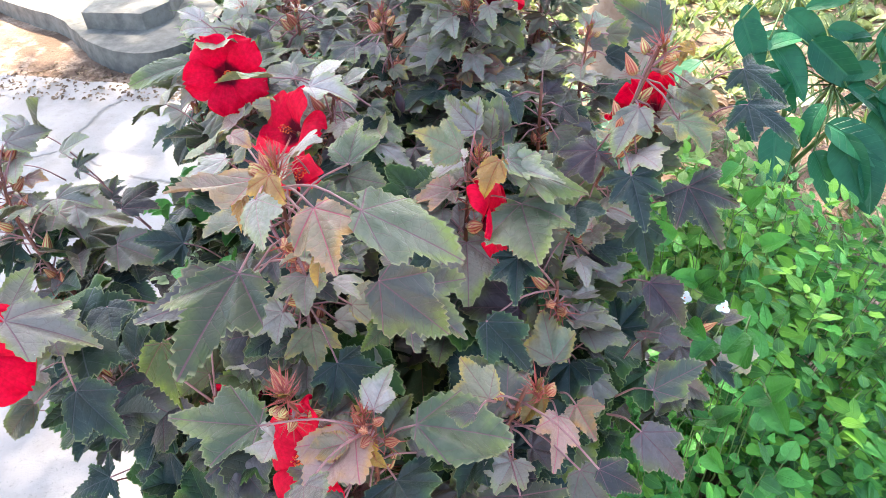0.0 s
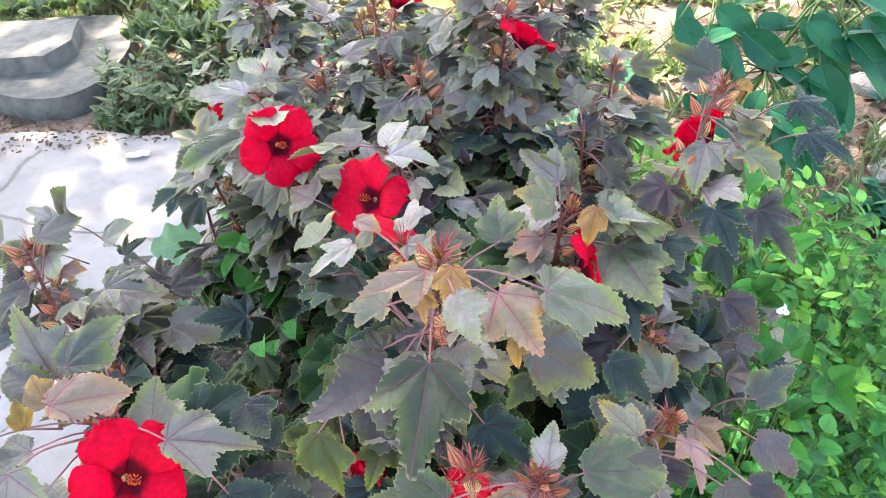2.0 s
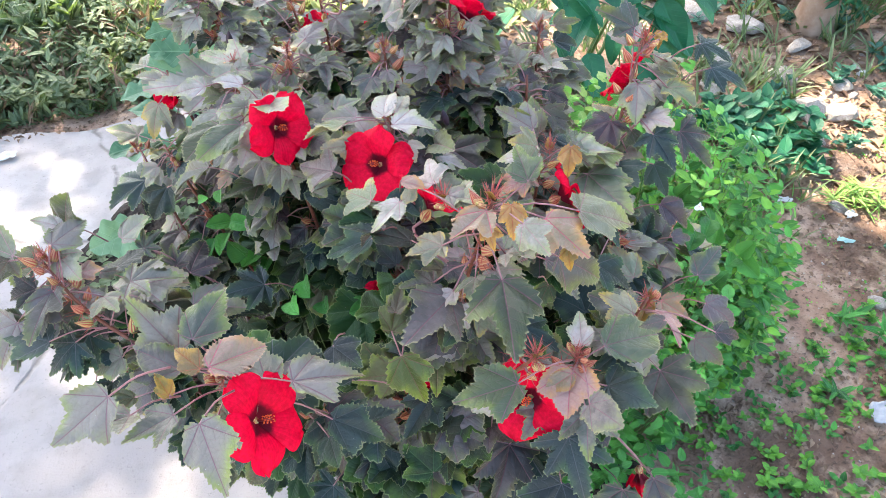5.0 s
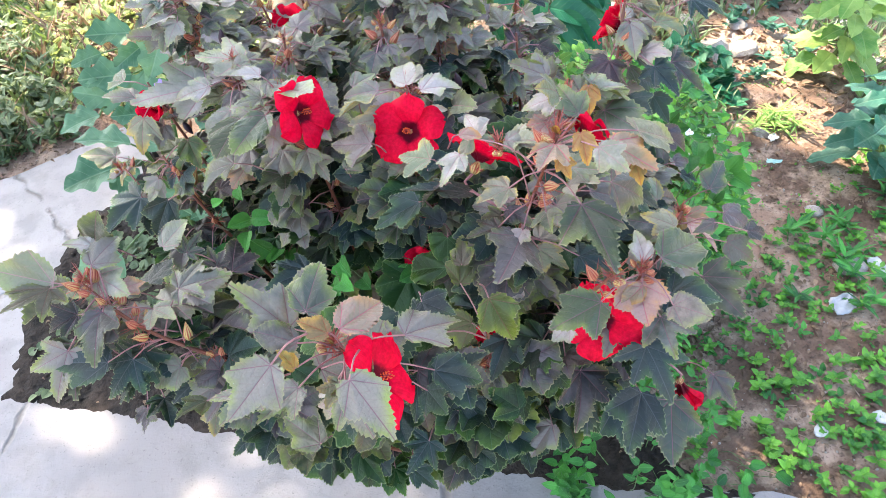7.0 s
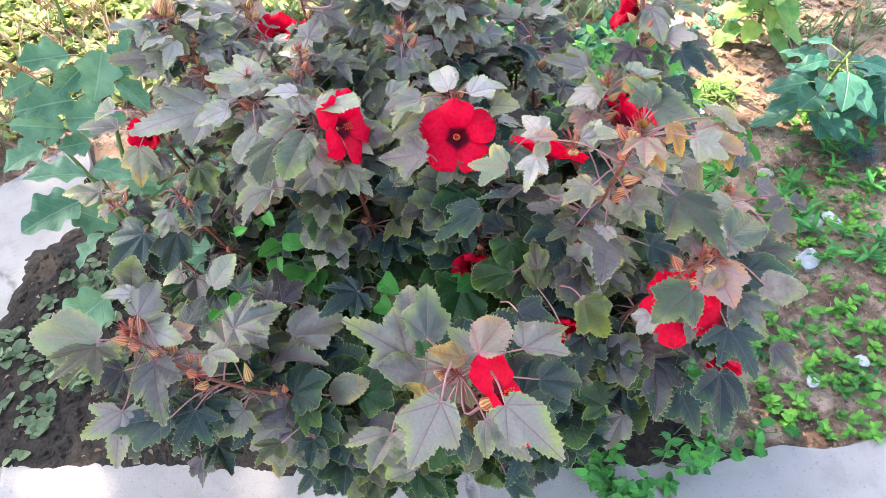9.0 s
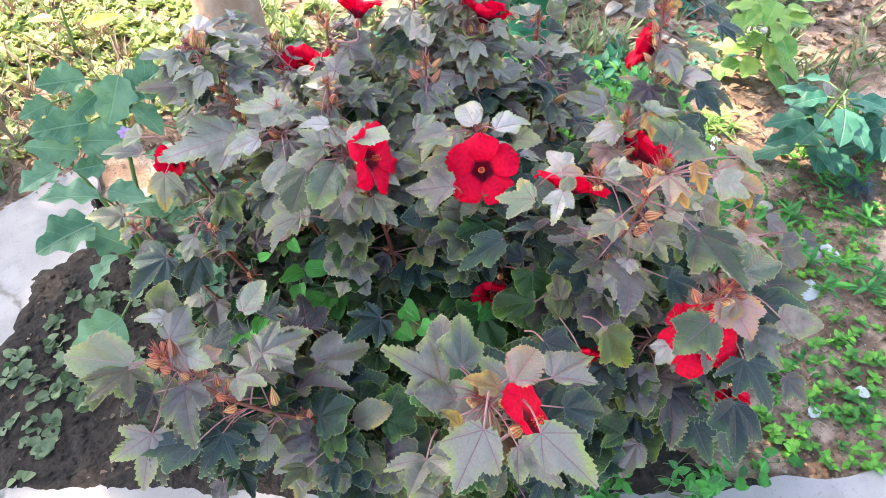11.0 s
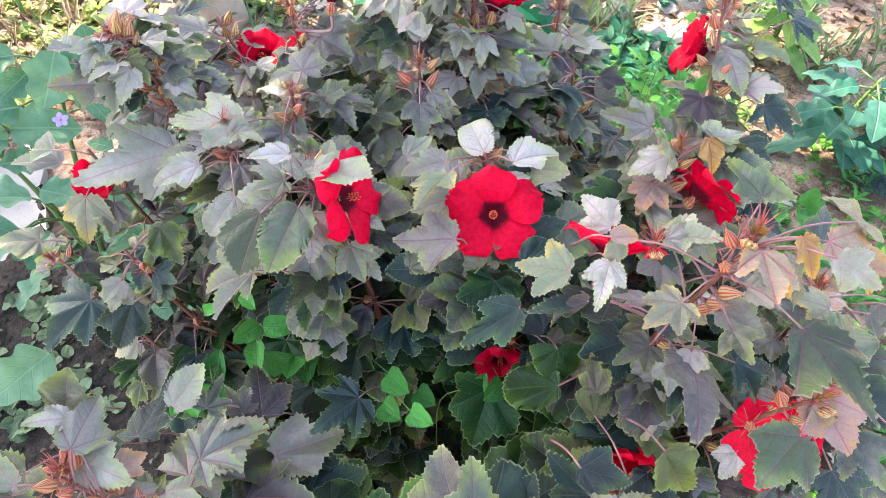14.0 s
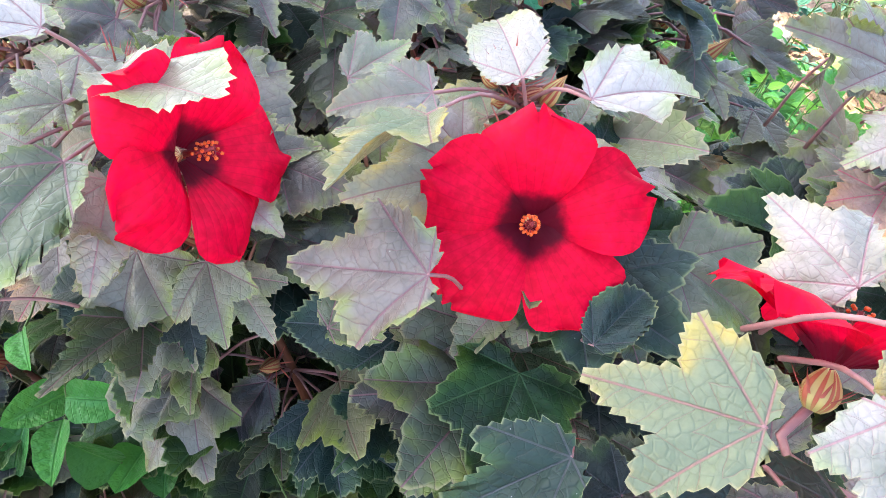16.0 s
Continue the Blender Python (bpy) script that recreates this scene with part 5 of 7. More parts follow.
def flower(at_, facing, spin=0.0, open_=1.0, size=1.0, label=""):
    f = Vector(facing).normalized()
    m = Matrix.Translation(Vector(at_) - f * 0.016 * size) @ f.to_track_quat("Z", "Y").to_matrix().to_4x4() @ pose(0, 0, 0, 0, 0, spin) @ Matrix.Scale(size, 4)
    body = on_bush("flower", CALYX, m, label or "open crimson flower with a dark maroon throat")
    for k in range(5):
        on_bush("petal", PETALS[open_][k], pose(0, 0, 0.004 + 0.0004 * (k % 2), rng.uniform(-9, 7), rng.uniform(-6, 6), 72 * k + rng.uniform(-5, 5)), parent=body)
    on_bush("stamen_column", COLUMN_MESH, pose(0, 0, 0.007) @ Matrix.Scale(0.72, 4), "orange-tipped stamen column", parent=body)
    back = m @ Vector((0, 0, -0.013))
    behind = ((SAMPLE_AT - np.array(back)) @ np.array(f) > -0.012) * 9.0
    i = int((((SAMPLE_AT - np.array(back - f * 0.03)) ** 2).sum(1) + behind).argmin())
    root = Vector(SAMPLE_AT[i])
    petioles.add(tube_shape(curve_points([root, (back - f * 0.02) if (root - back).length > 0.05 else root.lerp(back, 0.5), back + f * 0.003], 3), 0.0022, 5), ONE)


flower((-0.206, 0.783, 1.108), (0.52, -0.72, 0.36), 20, 1.0, 1.12)
flower((-0.088, 0.672, 1.090), (-0.54, -0.54, 0.60), 5, 1.0, 1.12)
flower((-0.300, 0.337, 1.038), (0.72, -0.42, 0.50), 60, 1.0, 1.16)
flower((0.012, 0.320, 0.945), (-0.45, -0.52, 0.50), 30, 1.0, 1.18, "crimson flower partly hidden behind a leaf")
flower((0.335, 0.715, 1.105), (-0.50, 0.75, 0.35), 30, 0.75, 1.12, "crimson flower seen from its side on a tall shoot")
flower((0.135, 0.920, 1.165), (0.40, 0.15, 0.70), 0, 0.75, 1.1)
flower((-0.080, 1.235, 1.010), (-0.4, -0.3, 0.6), 0, 0.75, 1.1)
flower((0.010, 1.270, 0.955), (0.2, -0.3, 0.7), 40, 0.75, 1.05)
flower((-0.045, 1.045, 1.190), (0.3, 0.2, 0.8), 15, 0.75, 1.05)
flower((-0.392, 1.186, 0.960), (-0.5, -0.5, 0.5), 0, 0.5, 0.95, "half-closed crimson flower")
flower((-0.035, 0.545, 1.110), (0.55, 0.25, 0.55), 35, 1.0, 1.12, "crimson flower under pale young leaves")
flower((0.170, 0.566, 1.046), (0.72, -0.02, 0.22), 0, 1.0, 1.1, "crimson flower turned away among leaves")
flower((-0.090, 0.425, 0.900), (-0.5, -0.5, 0.0), 0, 0.5, 0.95)
flower((0.235, 0.318, 0.590), (0.1, -0.3, -0.7), 0, 0.5, 1.05, "half-closed crimson flower hanging down")
flower((-0.105, 0.625, 0.860), (-0.5, -0.6, 0.2), 0, 0.75, 0.9, "crimson flower deep inside the bush")

# buds and ripe calyces along the stems
BUDS = []
for i in range(4):
    r2 = random.Random(i)
    pile = Pile()
    pile.add(cup_shape(r2.uniform(0.022, 0.029), r2.uniform(0.0068, 0.0090), 0.12, 20, 9, True), ONE, 0)
    for k in range(9):
        pile.add(bract_shape(r2.uniform(0.018, 0.027), 0.0009, r2.uniform(-0.3, 0.5)), pose(0, 0, 0.001, 0, 0, 40 * k + r2.uniform(-8, 8)), 1)
    BUDS.append(pile.mesh("bud", [BUD, BRACT]))


def bud(at_, facing, size=1.0):
    f = Vector(facing).normalized()
    m = Matrix.Translation(at_) @ f.to_track_quat("Z", "Y").to_matrix().to_4x4() @ pose(0, 0, 0, 0, 0, rng.uniform(0, 72)) @ Matrix.Scale(size, 4)
    on_bush("bud", rng.choice(BUDS), m)


for i in range(0, len(SAMPLES)):
    p, d = SAMPLES[i]
    if p.z < 0.80 or rng.random() > 0.55 or inside(p, 0.62):
        continue
    a = rng.uniform(0, 2 * math.pi)
    side = (d.orthogonal().normalized() * math.cos(a) + d.cross(d.orthogonal().normalized()) * math.sin(a)).normalized()
    f = (side * 0.8 + d * 0.5 + Vector((0, 0, 0.35))).normalized()
    at_ = p + side * 0.012
    bud(at_, f, rng.uniform(0.75, 1.15))
    petioles.add(tube_shape([p, at_], 0.0016, 5), ONE)

# spent, dark, rolled-up flowers
SPENT = to_mesh("spent_flower", cup_shape(0.028, 0.0065, 0.5, 12, 7), WITHERED)
for p, f in (((0.0, 0.50, 1.03), (-0.3, -0.4, 0.3)), ((0.04, 0.735, 1.085), (-0.2, 0.1, 0.9)), ((-0.235, 0.80, 1.085), (-0.6, -0.3, -0.2)), ((-0.255, 1.03, 1.125), (0.1, -0.1, 0.9)), ((-0.36, 1.12, 0.95), (0.2, -0.2, -0.6))):
    q = Vector(f).normalized().to_track_quat("Z", "Y").to_matrix().to_4x4()
    on_bush("spent_flower", SPENT, Matrix.Translation(p) @ q, "rolled-up dark purple spent flower")

# shoot tips: spiky red bracts with a few tiny bronze leaves
young = [lobed_leaf(random.Random(70 + i), 3, 0.45, 0.62, 3, 3) for i in range(3)]
TIPS = []
for i in range(3):
    r2 = random.Random(90 + i)
    pile = Pile()
    for k in range(46):
        s = r2.uniform(0.6, 1.2)
        pile.add(bract_shape(0.021 * s, 0.0010, r2.uniform(0.0, 1.3)), pose(0, 0, r2.uniform(-0.016, 0.012), 0, 0, r2.uniform(0, 360)), 0)
    for k in range(2):
        a = r2.uniform(0, 6.28)
        tip = (0.010 * math.cos(a), 0.010 * math.sin(a), r2.uniform(0.010, 0.020))
        pile.add(young[k % 3], frame_from((0, 0, 0.004), tip, (-math.cos(a) * 0.5, -math.sin(a) * 0.5, 1)), 1)
    for k in range(3):
        a = r2.uniform(0, 6.28)
        pile.add(cup_shape(0.014, 0.005, 0.1, 10, 5), Matrix.Translation((0.010 * math.cos(a), 0.010 * math.sin(a), -0.004)) @ pose(0, 0, 0, -50 * math.sin(a), 50 * math.cos(a), 0), 2)
    TIPS.append(pile.mesh("shoot_tip", [BRACT, TIP_LEAF, BUD]))


def shoot(at_, facing=(0, 0, 1), size=1.0):
    f = Vector(facing).normalized()
    on_bush("shoot_tip", rng.choice(TIPS), Matrix.Translation(at_) @ f.to_track_quat("Z", "Y").to_matrix().to_4x4() @ pose(0, 0, 0, 0, 0, rng.uniform(0, 360)) @ Matrix.Scale(0.85 * size, 4), "bristly red shoot tip with tiny bronze leaves")


for p, s in (((-0.335, 0.390, 1.065), 1.2), ((-0.590, 0.760, 0.980), 1.2), ((0.015, 0.315, 1.045), 1.2), ((-0.050, 0.740, 1.115), 1.0), ((-0.222, 0.850, 1.115), 1.0), ((0.000, 0.430, 1.195), 1.3), ((-0.035, 0.50, 1.15), 1.1), ((0.340, 0.700, 1.185), 1.2), ((0.125, 0.950, 1.240), 1.1), ((-0.085, 1.105, 1.165), 1.0), ((-0.200, 1.375, 1.085), 1.1), ((-0.445, 0.585, 0.845), 1.1), ((0.075, 0.325, 1.010), 1.1), ((0.225, 0.405, 0.965), 1.1), ((0.150, 0.600, 1.105), 1.0), ((-0.255, 0.985, 1.115), 1.0), ((-0.505, 1.200, 0.850), 0.9)):
    shoot(p, (rng.uniform(-0.3, 0.3), rng.uniform(-0.3, 0.3), 1), s)
for p in ((0.205, 1.10, 1.19), (0.055, 1.02, 1.19), (-0.30, 1.21, 1.15), (-0.015, 0.90, 1.14), (0.27, 0.92, 1.11), (-0.165, 0.97, 1.13)):
    shoot(p, (rng.uniform(-0.3, 0.3), rng.uniform(-0.3, 0.3), 1), 0.95)
tagged(on_bush("petiole", petioles.mesh("petiole", PETIOLE), ONE, "thin mauve leaf stalks"), kind="stuff")

# ---- other plants ----
rng = random.Random(5)


def mound(name, label, centre, radii, count, size, mat, width=0.55, seed=1, singles=60, single_zone=None, bottom=0.02, second=None):
    """A leafy green plant: thin stems and many small pointed leaves."""
    r = random.Random(seed)
    c = Vector(centre)
    plant = thing(name, label, "plant", at_=(c.x, c.y, 0))
    shapes = [oval_leaf(r, width * r.uniform(0.85, 1.15), 6, 1) for _ in range(6)]
    meshes = [to_mesh("leaf", s, mat) for s in shapes]
    stems, pile, made = Pile(), Pile(), 0
    base = Vector((c.x, c.y, 0))
    for i in range(count // 7):
        u = Vector((r.gauss(0, 1), r.gauss(0, 1), r.gauss(0, 1))).normalized()
        k = r.uniform(0.6, 1.0) ** 0.4
        end = c + Vector((u.x * radii[0] * k, u.y * radii[1] * k, u.z * radii[2] * k))
        if end.z < bottom:
            continue
        root = base + Vector((u.x * radii[0] * 0.35, u.y * radii[1] * 0.35, 0))
        mid = root.lerp(end, 0.5) + Vector((u.x, u.y, 0)) * 0.03
        pts = curve_points([root, mid, end], 4)
        if i % 3 == 0:
            stems.add(tube_shape(pts, [0.0018 - 0.001 * j / (len(pts) - 1) for j in range(len(pts))], 4), Matrix.Translation(-base))
        for j in range(7):
            p = mid.lerp(end, 0.25 + 0.78 * j / 6)
            a = j * 2.4 + r.uniform(-0.5, 0.5)
            way = Vector((math.cos(a), math.sin(a), r.uniform(-0.35, 0.45))) + u * 0.5
            way.normalize()
            s = size * r.uniform(0.6, 1.25)
            n = r.randrange(6)
            m = Matrix.Translation(-base) @ frame_from(p, p + way * s, Vector((u.x * 0.7 + r.uniform(-0.9, 0.9), u.y * 0.7 - 0.2 + r.uniform(-0.9, 0.9), 0.9)))
            if made < singles and (single_zone is None or single_zone(p)):
                made += 1
                part("leaf", meshes[n], None, plant).matrix_basis = m
            else:
                pile.add(shapes[n], m, int(second is not None and r.random() < 0.48))
    part("stem", stems.mesh("stem", GREEN_STEM), None, plant, "thin green stems")["kind"] = "stuff"
    part("foliage", pile.mesh("foliage", [mat, second or mat]), None, plant, "many small pointed green leaves")["kind"] = "stuff"
    return plant


front = lambda p: p.y < 0.95 and p.z > 0.3
mound("green_shrub", "dense fresh-green leafy shrub behind the hibiscus", (0.65, 1.03, 0.28), (0.41, 0.43, 0.46), 10500, 0.033, GREEN, 0.54, 1, 120, front, 0.02, BRIGHT)
mound("green_shrub", "bright green leafy shrub growing into the hibiscus", (0.52, 1.18, 0.42), (0.30, 0.28, 0.36), 3000, 0.036, BRIGHT, 0.58, 2, 60, None, 0.02, LIME)
mound("green_vine", "round-leaved green vine climbing the shrub", (0.47, 0.72, 0.36), (0.20, 0.20, 0.40), 1000, 0.032, GREEN, 0.66, 3, 80, None)
mound("green_shrub", "low mass of grey-green leaves behind the hibiscus", (0.08, 1.82, 0.22), (0.52, 0.42, 0.32), 1500, 0.072, EGG, 0.72, 12, 40, None)
mound("green_vine", "low green vine at the foot of the hibiscus", (0.30, 0.42, 0.14), (0.24, 0.15, 0.20), 520, 0.032, GREEN, 0.62, 4, 40, None)


def broad_plant(name, label, base, leaves, mat, width=0.5, wave=0.0, stalk=GREEN_STEM, height=0.6, seed=0, lean=(0, 0), point=1.0, big=1.0):
    """A plant with large single leaves: base, then a number of leaves by height, reach, size."""
    r = random.Random(seed)
    b = Vector(base)
    plant = thing(name, label, "plant", at_=base)
    top = Vector((lean[0], lean[1], height))
    pts = curve_points([(0, 0, 0), tuple(top * 0.5 + Vector((r.uniform(-0.03, 0.03), r.uniform(-0.03, 0.03), 0))), tuple(top)], 8)
    part("stem", to_mesh("stem", tube_shape(pts, [0.011 - 0.006 * i / (len(pts) - 1) for i in range(len(pts))], 8), stalk), None, plant)
    for i in range(leaves):
        f = 0.22 + 0.78 * (i + r.uniform(0, 0.6)) / leaves
        p = pts[min(len(pts) - 1, int(f * (len(pts) - 1)))]
        a = i * 2.4 + r.uniform(-0.4, 0.4)
        size = r.uniform(0.75, 1.15) * big
        way = Vector((math.cos(a), math.sin(a), r.uniform(-0.25, 0.35)))
        stalk_end = p + way.normalized() * 0.07 * size
        tip = stalk_end + (way + Vector((0, 0, r.uniform(-0.45, 0.0)))).normalized() * 0.17 * size * (1.15 - 0.35 * f)
        leaf = part("leaf", to_mesh("leaf", oval_leaf(r, width * r.uniform(0.85, 1.15), 14, 4, point, wave, 0.10), mat), None, plant)
        leaf.matrix_basis = frame_from(stalk_end, tip, (0, -0.25, 1))
        ob = part("petiole", to_mesh("petiole", tube_shape([p, stalk_end], [0.0035, 0.0025], 5), stalk), None, leaf)
        ob.matrix_basis = leaf.matrix_basis.inverted()
    return plant


def plant_with(name, label, base, *branches):
    """A plant whose stems rise from its base to the given ends."""
    plant = thing(name, label, "plant", at_=base)
    stalks = []
    for end in branches:
        mid = Vector(base).lerp(Vector(end), 0.55) + Vector((0, 0, 0.06))
        pts = curve_points([base, tuple(mid), end], 8)
        stalks.extend(pts)
        part("stem", to_mesh("stem", tube_shape(pts, [0.010 - 0.006 * i / (len(pts) - 1) for i in range(len(pts))], 8), GREEN_STEM), None, plant).matrix_basis = Matrix.Translation(-Vector(base))
    return plant, stalks


def plant_leaf(owner, joint, tip):
    plant, stalks, mat, width, wave = owner
    joint, tip = Vector(joint), Vector(tip)
    off = Matrix.Translation(-plant.location)
    leaf = part("leaf", to_mesh("leaf", oval_leaf(rng, width * rng.uniform(0.9, 1.1), 24, 4, 0.9, wave, 0.16), mat), None, plant)
    up = Vector((-0.3 + rng.uniform(-0.6, 0.6), -0.4 + rng.uniform(-0.6, 0.6), 0.8))
    leaf.matrix_basis = off @ frame_from(joint, joint + (tip - joint) * (1.14 if wave else 1.08), up)
    root = min(stalks, key=lambda p: (p - (joint - (tip - joint) * 0.4)).length)
    ob = part("petiole", to_mesh("petiole", tube_shape(curve_points([root, root.lerp(joint, 0.5) + Vector((0, 0, 0.02)), joint], 3), 0.0028, 5), GREEN_STEM), None, leaf)
    ob.matrix_basis = leaf.matrix_basis.inverted() @ off


broad = (*plant_with("broadleaf_plant", "tall plant with large smooth dark green leaves", (1.05, 2.25, 0), (0.83, 2.1, 1.2), (1.15, 1.95, 0.75), (1.42, 2.05, 0.72), (1.0, 1.9, 0.55), (1.25, 1.95, 1.0)), BROAD, 0.50, 0.0)
plant_leaf(broad, (0.655, 1.990, 0.573), (0.521, 1.956, 0.490))
plant_leaf(broad, (0.874, 1.753, 0.483), (0.803, 1.696, 0.386))
plant_leaf(broad, (0.987, 1.714, 0.502), (1.033, 1.589, 0.386))
plant_leaf(broad, (0.951, 1.739, 0.517), (1.090, 1.623, 0.485))
plant_leaf(broad, (1.120, 1.823, 0.597), (1.157, 1.708, 0.472))
plant_leaf(broad, (1.179, 1.830, 0.677), (1.271, 1.717, 0.610))
plant_leaf(broad, (1.218, 1.830, 0.727), (1.296, 1.727, 0.662))
plant_leaf(broad, (1.084, 1.826, 0.566), (1.002, 1.824, 0.534))
plant_leaf(broad, (1.084, 1.826, 0.566), (1.157, 1.753, 0.550))
plant_leaf(broad, (0.758, 2.029, 0.729), (0.772, 1.959, 0.627))
plant_leaf(broad, (0.855, 1.994, 0.719), (0.956, 1.910, 0.667))
plant_leaf(broad, (0.905, 1.949, 0.657), (0.797, 1.969, 0.667))
plant_leaf(broad, (0.835, 1.967, 0.639), (0.927, 1.887, 0.592))
plant_leaf(broad, (1.056, 1.900, 0.692), (0.970, 1.912, 0.686))
plant_leaf(broad, (1.084, 1.889, 0.698), (1.178, 1.781, 0.626))
plant_leaf(broad, (1.085, 1.854, 0.622), (0.984, 1.864, 0.595))
plant_leaf(broad, (0.738, 1.830, 0.532), (0.789, 1.742, 0.449))
plant_leaf(broad, (0.933, 1.884, 0.544), (0.834, 1.888, 0.524))
plant_leaf(broad, (1.043, 1.668, 0.473), (1.072, 1.565, 0.383))
plant_leaf(broad, (0.940, 1.768, 0.560), (0.888, 1.719, 0.476))
plant_leaf(broad, (1.140, 1.841, 0.656), (1.228, 1.799, 0.726))
plant_leaf(broad, (1.005, 1.962, 0.789), (0.900, 1.967, 0.752))
plant_leaf(broad, (1.174, 1.877, 0.782), (1.296, 1.760, 0.733))
plant_leaf(broad, (0.891, 1.928, 0.598), (0.761, 1.923, 0.543))
plant_leaf(broad, (0.885, 1.911, 0.679), (0.774, 1.875, 0.683))
plant_leaf(broad, (0.803, 1.906, 0.678), (0.911, 1.802, 0.586))
plant_leaf(broad, (0.914, 1.910, 0.676), (1.035, 1.810, 0.588))
plant_leaf(broad, (1.211, 1.909, 0.659), (1.334, 1.778, 0.533))
plant_leaf(broad, (1.091, 1.934, 0.696), (1.210, 1.808, 0.576))
plant_leaf(broad, (1.277, 1.934, 0.686), (1.381, 1.809, 0.568))
plant_leaf(broad, (1.010, 1.834, 0.578), (1.163, 1.758, 0.517))
plant_leaf(broad, (1.117, 1.845, 0.585), (1.193, 1.706, 0.451))
plant_leaf(broad, (1.086, 1.803, 0.535), (1.167, 1.692, 0.436))
plant_leaf(broad, (0.991, 1.765, 0.494), (1.133, 1.677, 0.419))
plant_leaf(broad, (1.038, 1.739, 0.459), (1.073, 1.608, 0.337))
plant_leaf(broad, (0.831, 1.757, 0.493), (0.826, 1.636, 0.385))
plant_leaf(broad, (0.788, 1.865, 0.629), (0.863, 1.769, 0.548))
plant_leaf(broad, (0.953, 1.931, 0.700), (1.056, 1.897, 0.695))
plant_leaf(broad, (1.165, 1.943, 0.704), (1.101, 1.844, 0.627))
plant_leaf(broad, (0.728, 1.939, 0.723), (0.776, 1.836, 0.635))
plant_leaf(broad, (0.935, 1.721, 0.443), (0.999, 1.618, 0.353))
plant_leaf(broad, (0.857, 1.842, 0.596), (0.753, 1.750, 0.530))
eggplant = (*plant_with("eggplant", "eggplant with large wavy grey-green leaves", (-0.42, 1.98, 0), (-0.28, 2.12, 0.60), (-0.50, 2.05, 0.50), (-0.62, 1.95, 0.40), (-0.45, 1.80, 0.42), (-0.42, 1.60, 0.40)), EGG, 0.74, 0.17)
plant_leaf(eggplant, (-0.266, 2.096, 0.673), (-0.348, 2.036, 0.585))
plant_leaf(eggplant, (-0.269, 2.063, 0.613), (-0.168, 2.054, 0.676))
plant_leaf(eggplant, (-0.152, 2.048, 0.631), (-0.069, 2.031, 0.682))
plant_leaf(eggplant, (-0.270, 2.051, 0.592), (-0.229, 1.980, 0.529))
plant_leaf(eggplant, (-0.403, 2.066, 0.584), (-0.534, 2.074, 0.618))
plant_leaf(eggplant, (-0.352, 2.117, 0.687), (-0.465, 2.122, 0.716))
plant_leaf(eggplant, (-0.447, 2.050, 0.548), (-0.319, 1.995, 0.526))
plant_leaf(eggplant, (-0.461, 2.038, 0.527), (-0.565, 2.057, 0.586))
plant_leaf(eggplant, (-0.487, 1.795, 0.522), (-0.596, 1.821, 0.586))
plant_leaf(eggplant, (-0.538, 1.685, 0.536), (-0.668, 1.674, 0.551))
plant_leaf(eggplant, (-0.559, 1.679, 0.527), (-0.503, 1.614, 0.482))
plant_leaf(eggplant, (-0.531, 1.584, 0.491), (-0.613, 1.545, 0.472))
plant_leaf(eggplant, (-0.601, 1.321, 0.540), (-0.707, 1.289, 0.538))
plant_leaf(eggplant, (-0.188, 1.981, 0.508), (-0.115, 1.945, 0.518))
plant_leaf(eggplant, (-0.462, 1.799, 0.531), (-0.399, 1.745, 0.502))
plant_leaf(eggplant, (-0.346, 2.094, 0.645), (-0.430, 2.070, 0.625))
plant_leaf(eggplant, (-0.184, 2.140, 0.573), (-0.168, 2.163, 0.664))
plant_leaf(eggplant, (-0.460, 2.157, 0.633), (-0.540, 2.143, 0.640))
plant_leaf(eggplant, (-0.428, 1.918, 0.532), (-0.499, 1.915, 0.553))
plant_leaf(eggplant, (-0.475, 1.576, 0.487), (-0.429, 1.507, 0.446))
plant_leaf(eggplant, (-0.535, 1.943, 0.556), (-0.639, 1.928, 0.566))
vine = thing("green_vine", "twining bright green vine with rounded leaves among the branches", "vine", at_=(0.0, 0.7, 0.0))
vine_stems = Pile()


def vine_leaf(joint, tip, width=0.7):
    joint, tip = Vector(joint), Vector(tip)
    leaf = part("leaf", to_mesh("leaf", oval_leaf(rng, width, 10, 3, 0.75, 0.04, 0.35), GREEN), None, vine)
    leaf.matrix_basis = Matrix.Translation(-vine.location) @ frame_from(joint, tip, (-0.4 + rng.uniform(-0.2, 0.2), -0.5, 0.8))
    low = joint - (tip - joint).normalized() * 0.03 + Vector((rng.uniform(-0.01, 0.03), 0.05, -0.06))
    vine_stems.add(tube_shape(curve_points([low + Vector((0.02, 0.04, -0.25)), low, joint], 4), 0.0008, 4), Matrix.Translation(-vine.location))


vine_leaf((-0.327, 0.864, 0.882), (-0.371, 0.852, 0.895), 0.62)
vine_leaf((-0.328, 0.849, 0.897), (-0.292, 0.816, 0.903), 0.62)
vine_leaf((-0.340, 0.860, 0.860), (-0.364, 0.820, 0.856), 0.62)
vine_leaf((-0.330, 0.871, 0.951), (-0.334, 0.838, 0.951), 0.6)
vine_leaf((-0.378, 0.918, 0.901), (-0.359, 0.902, 0.914), 0.6)
vine_leaf((-0.405, 0.906, 0.760), (-0.381, 0.927, 0.799), 0.75)
vine_leaf((-0.415, 0.865, 0.819), (-0.445, 0.834, 0.824), 0.75)
vine_leaf((-0.412, 0.835, 0.810), (-0.405, 0.844, 0.840), 0.75)
vine_leaf((-0.456, 0.903, 0.769), (-0.477, 0.886, 0.784), 0.75)
vine_leaf((-0.448, 0.858, 0.817), (-0.454, 0.832, 0.824), 0.75)
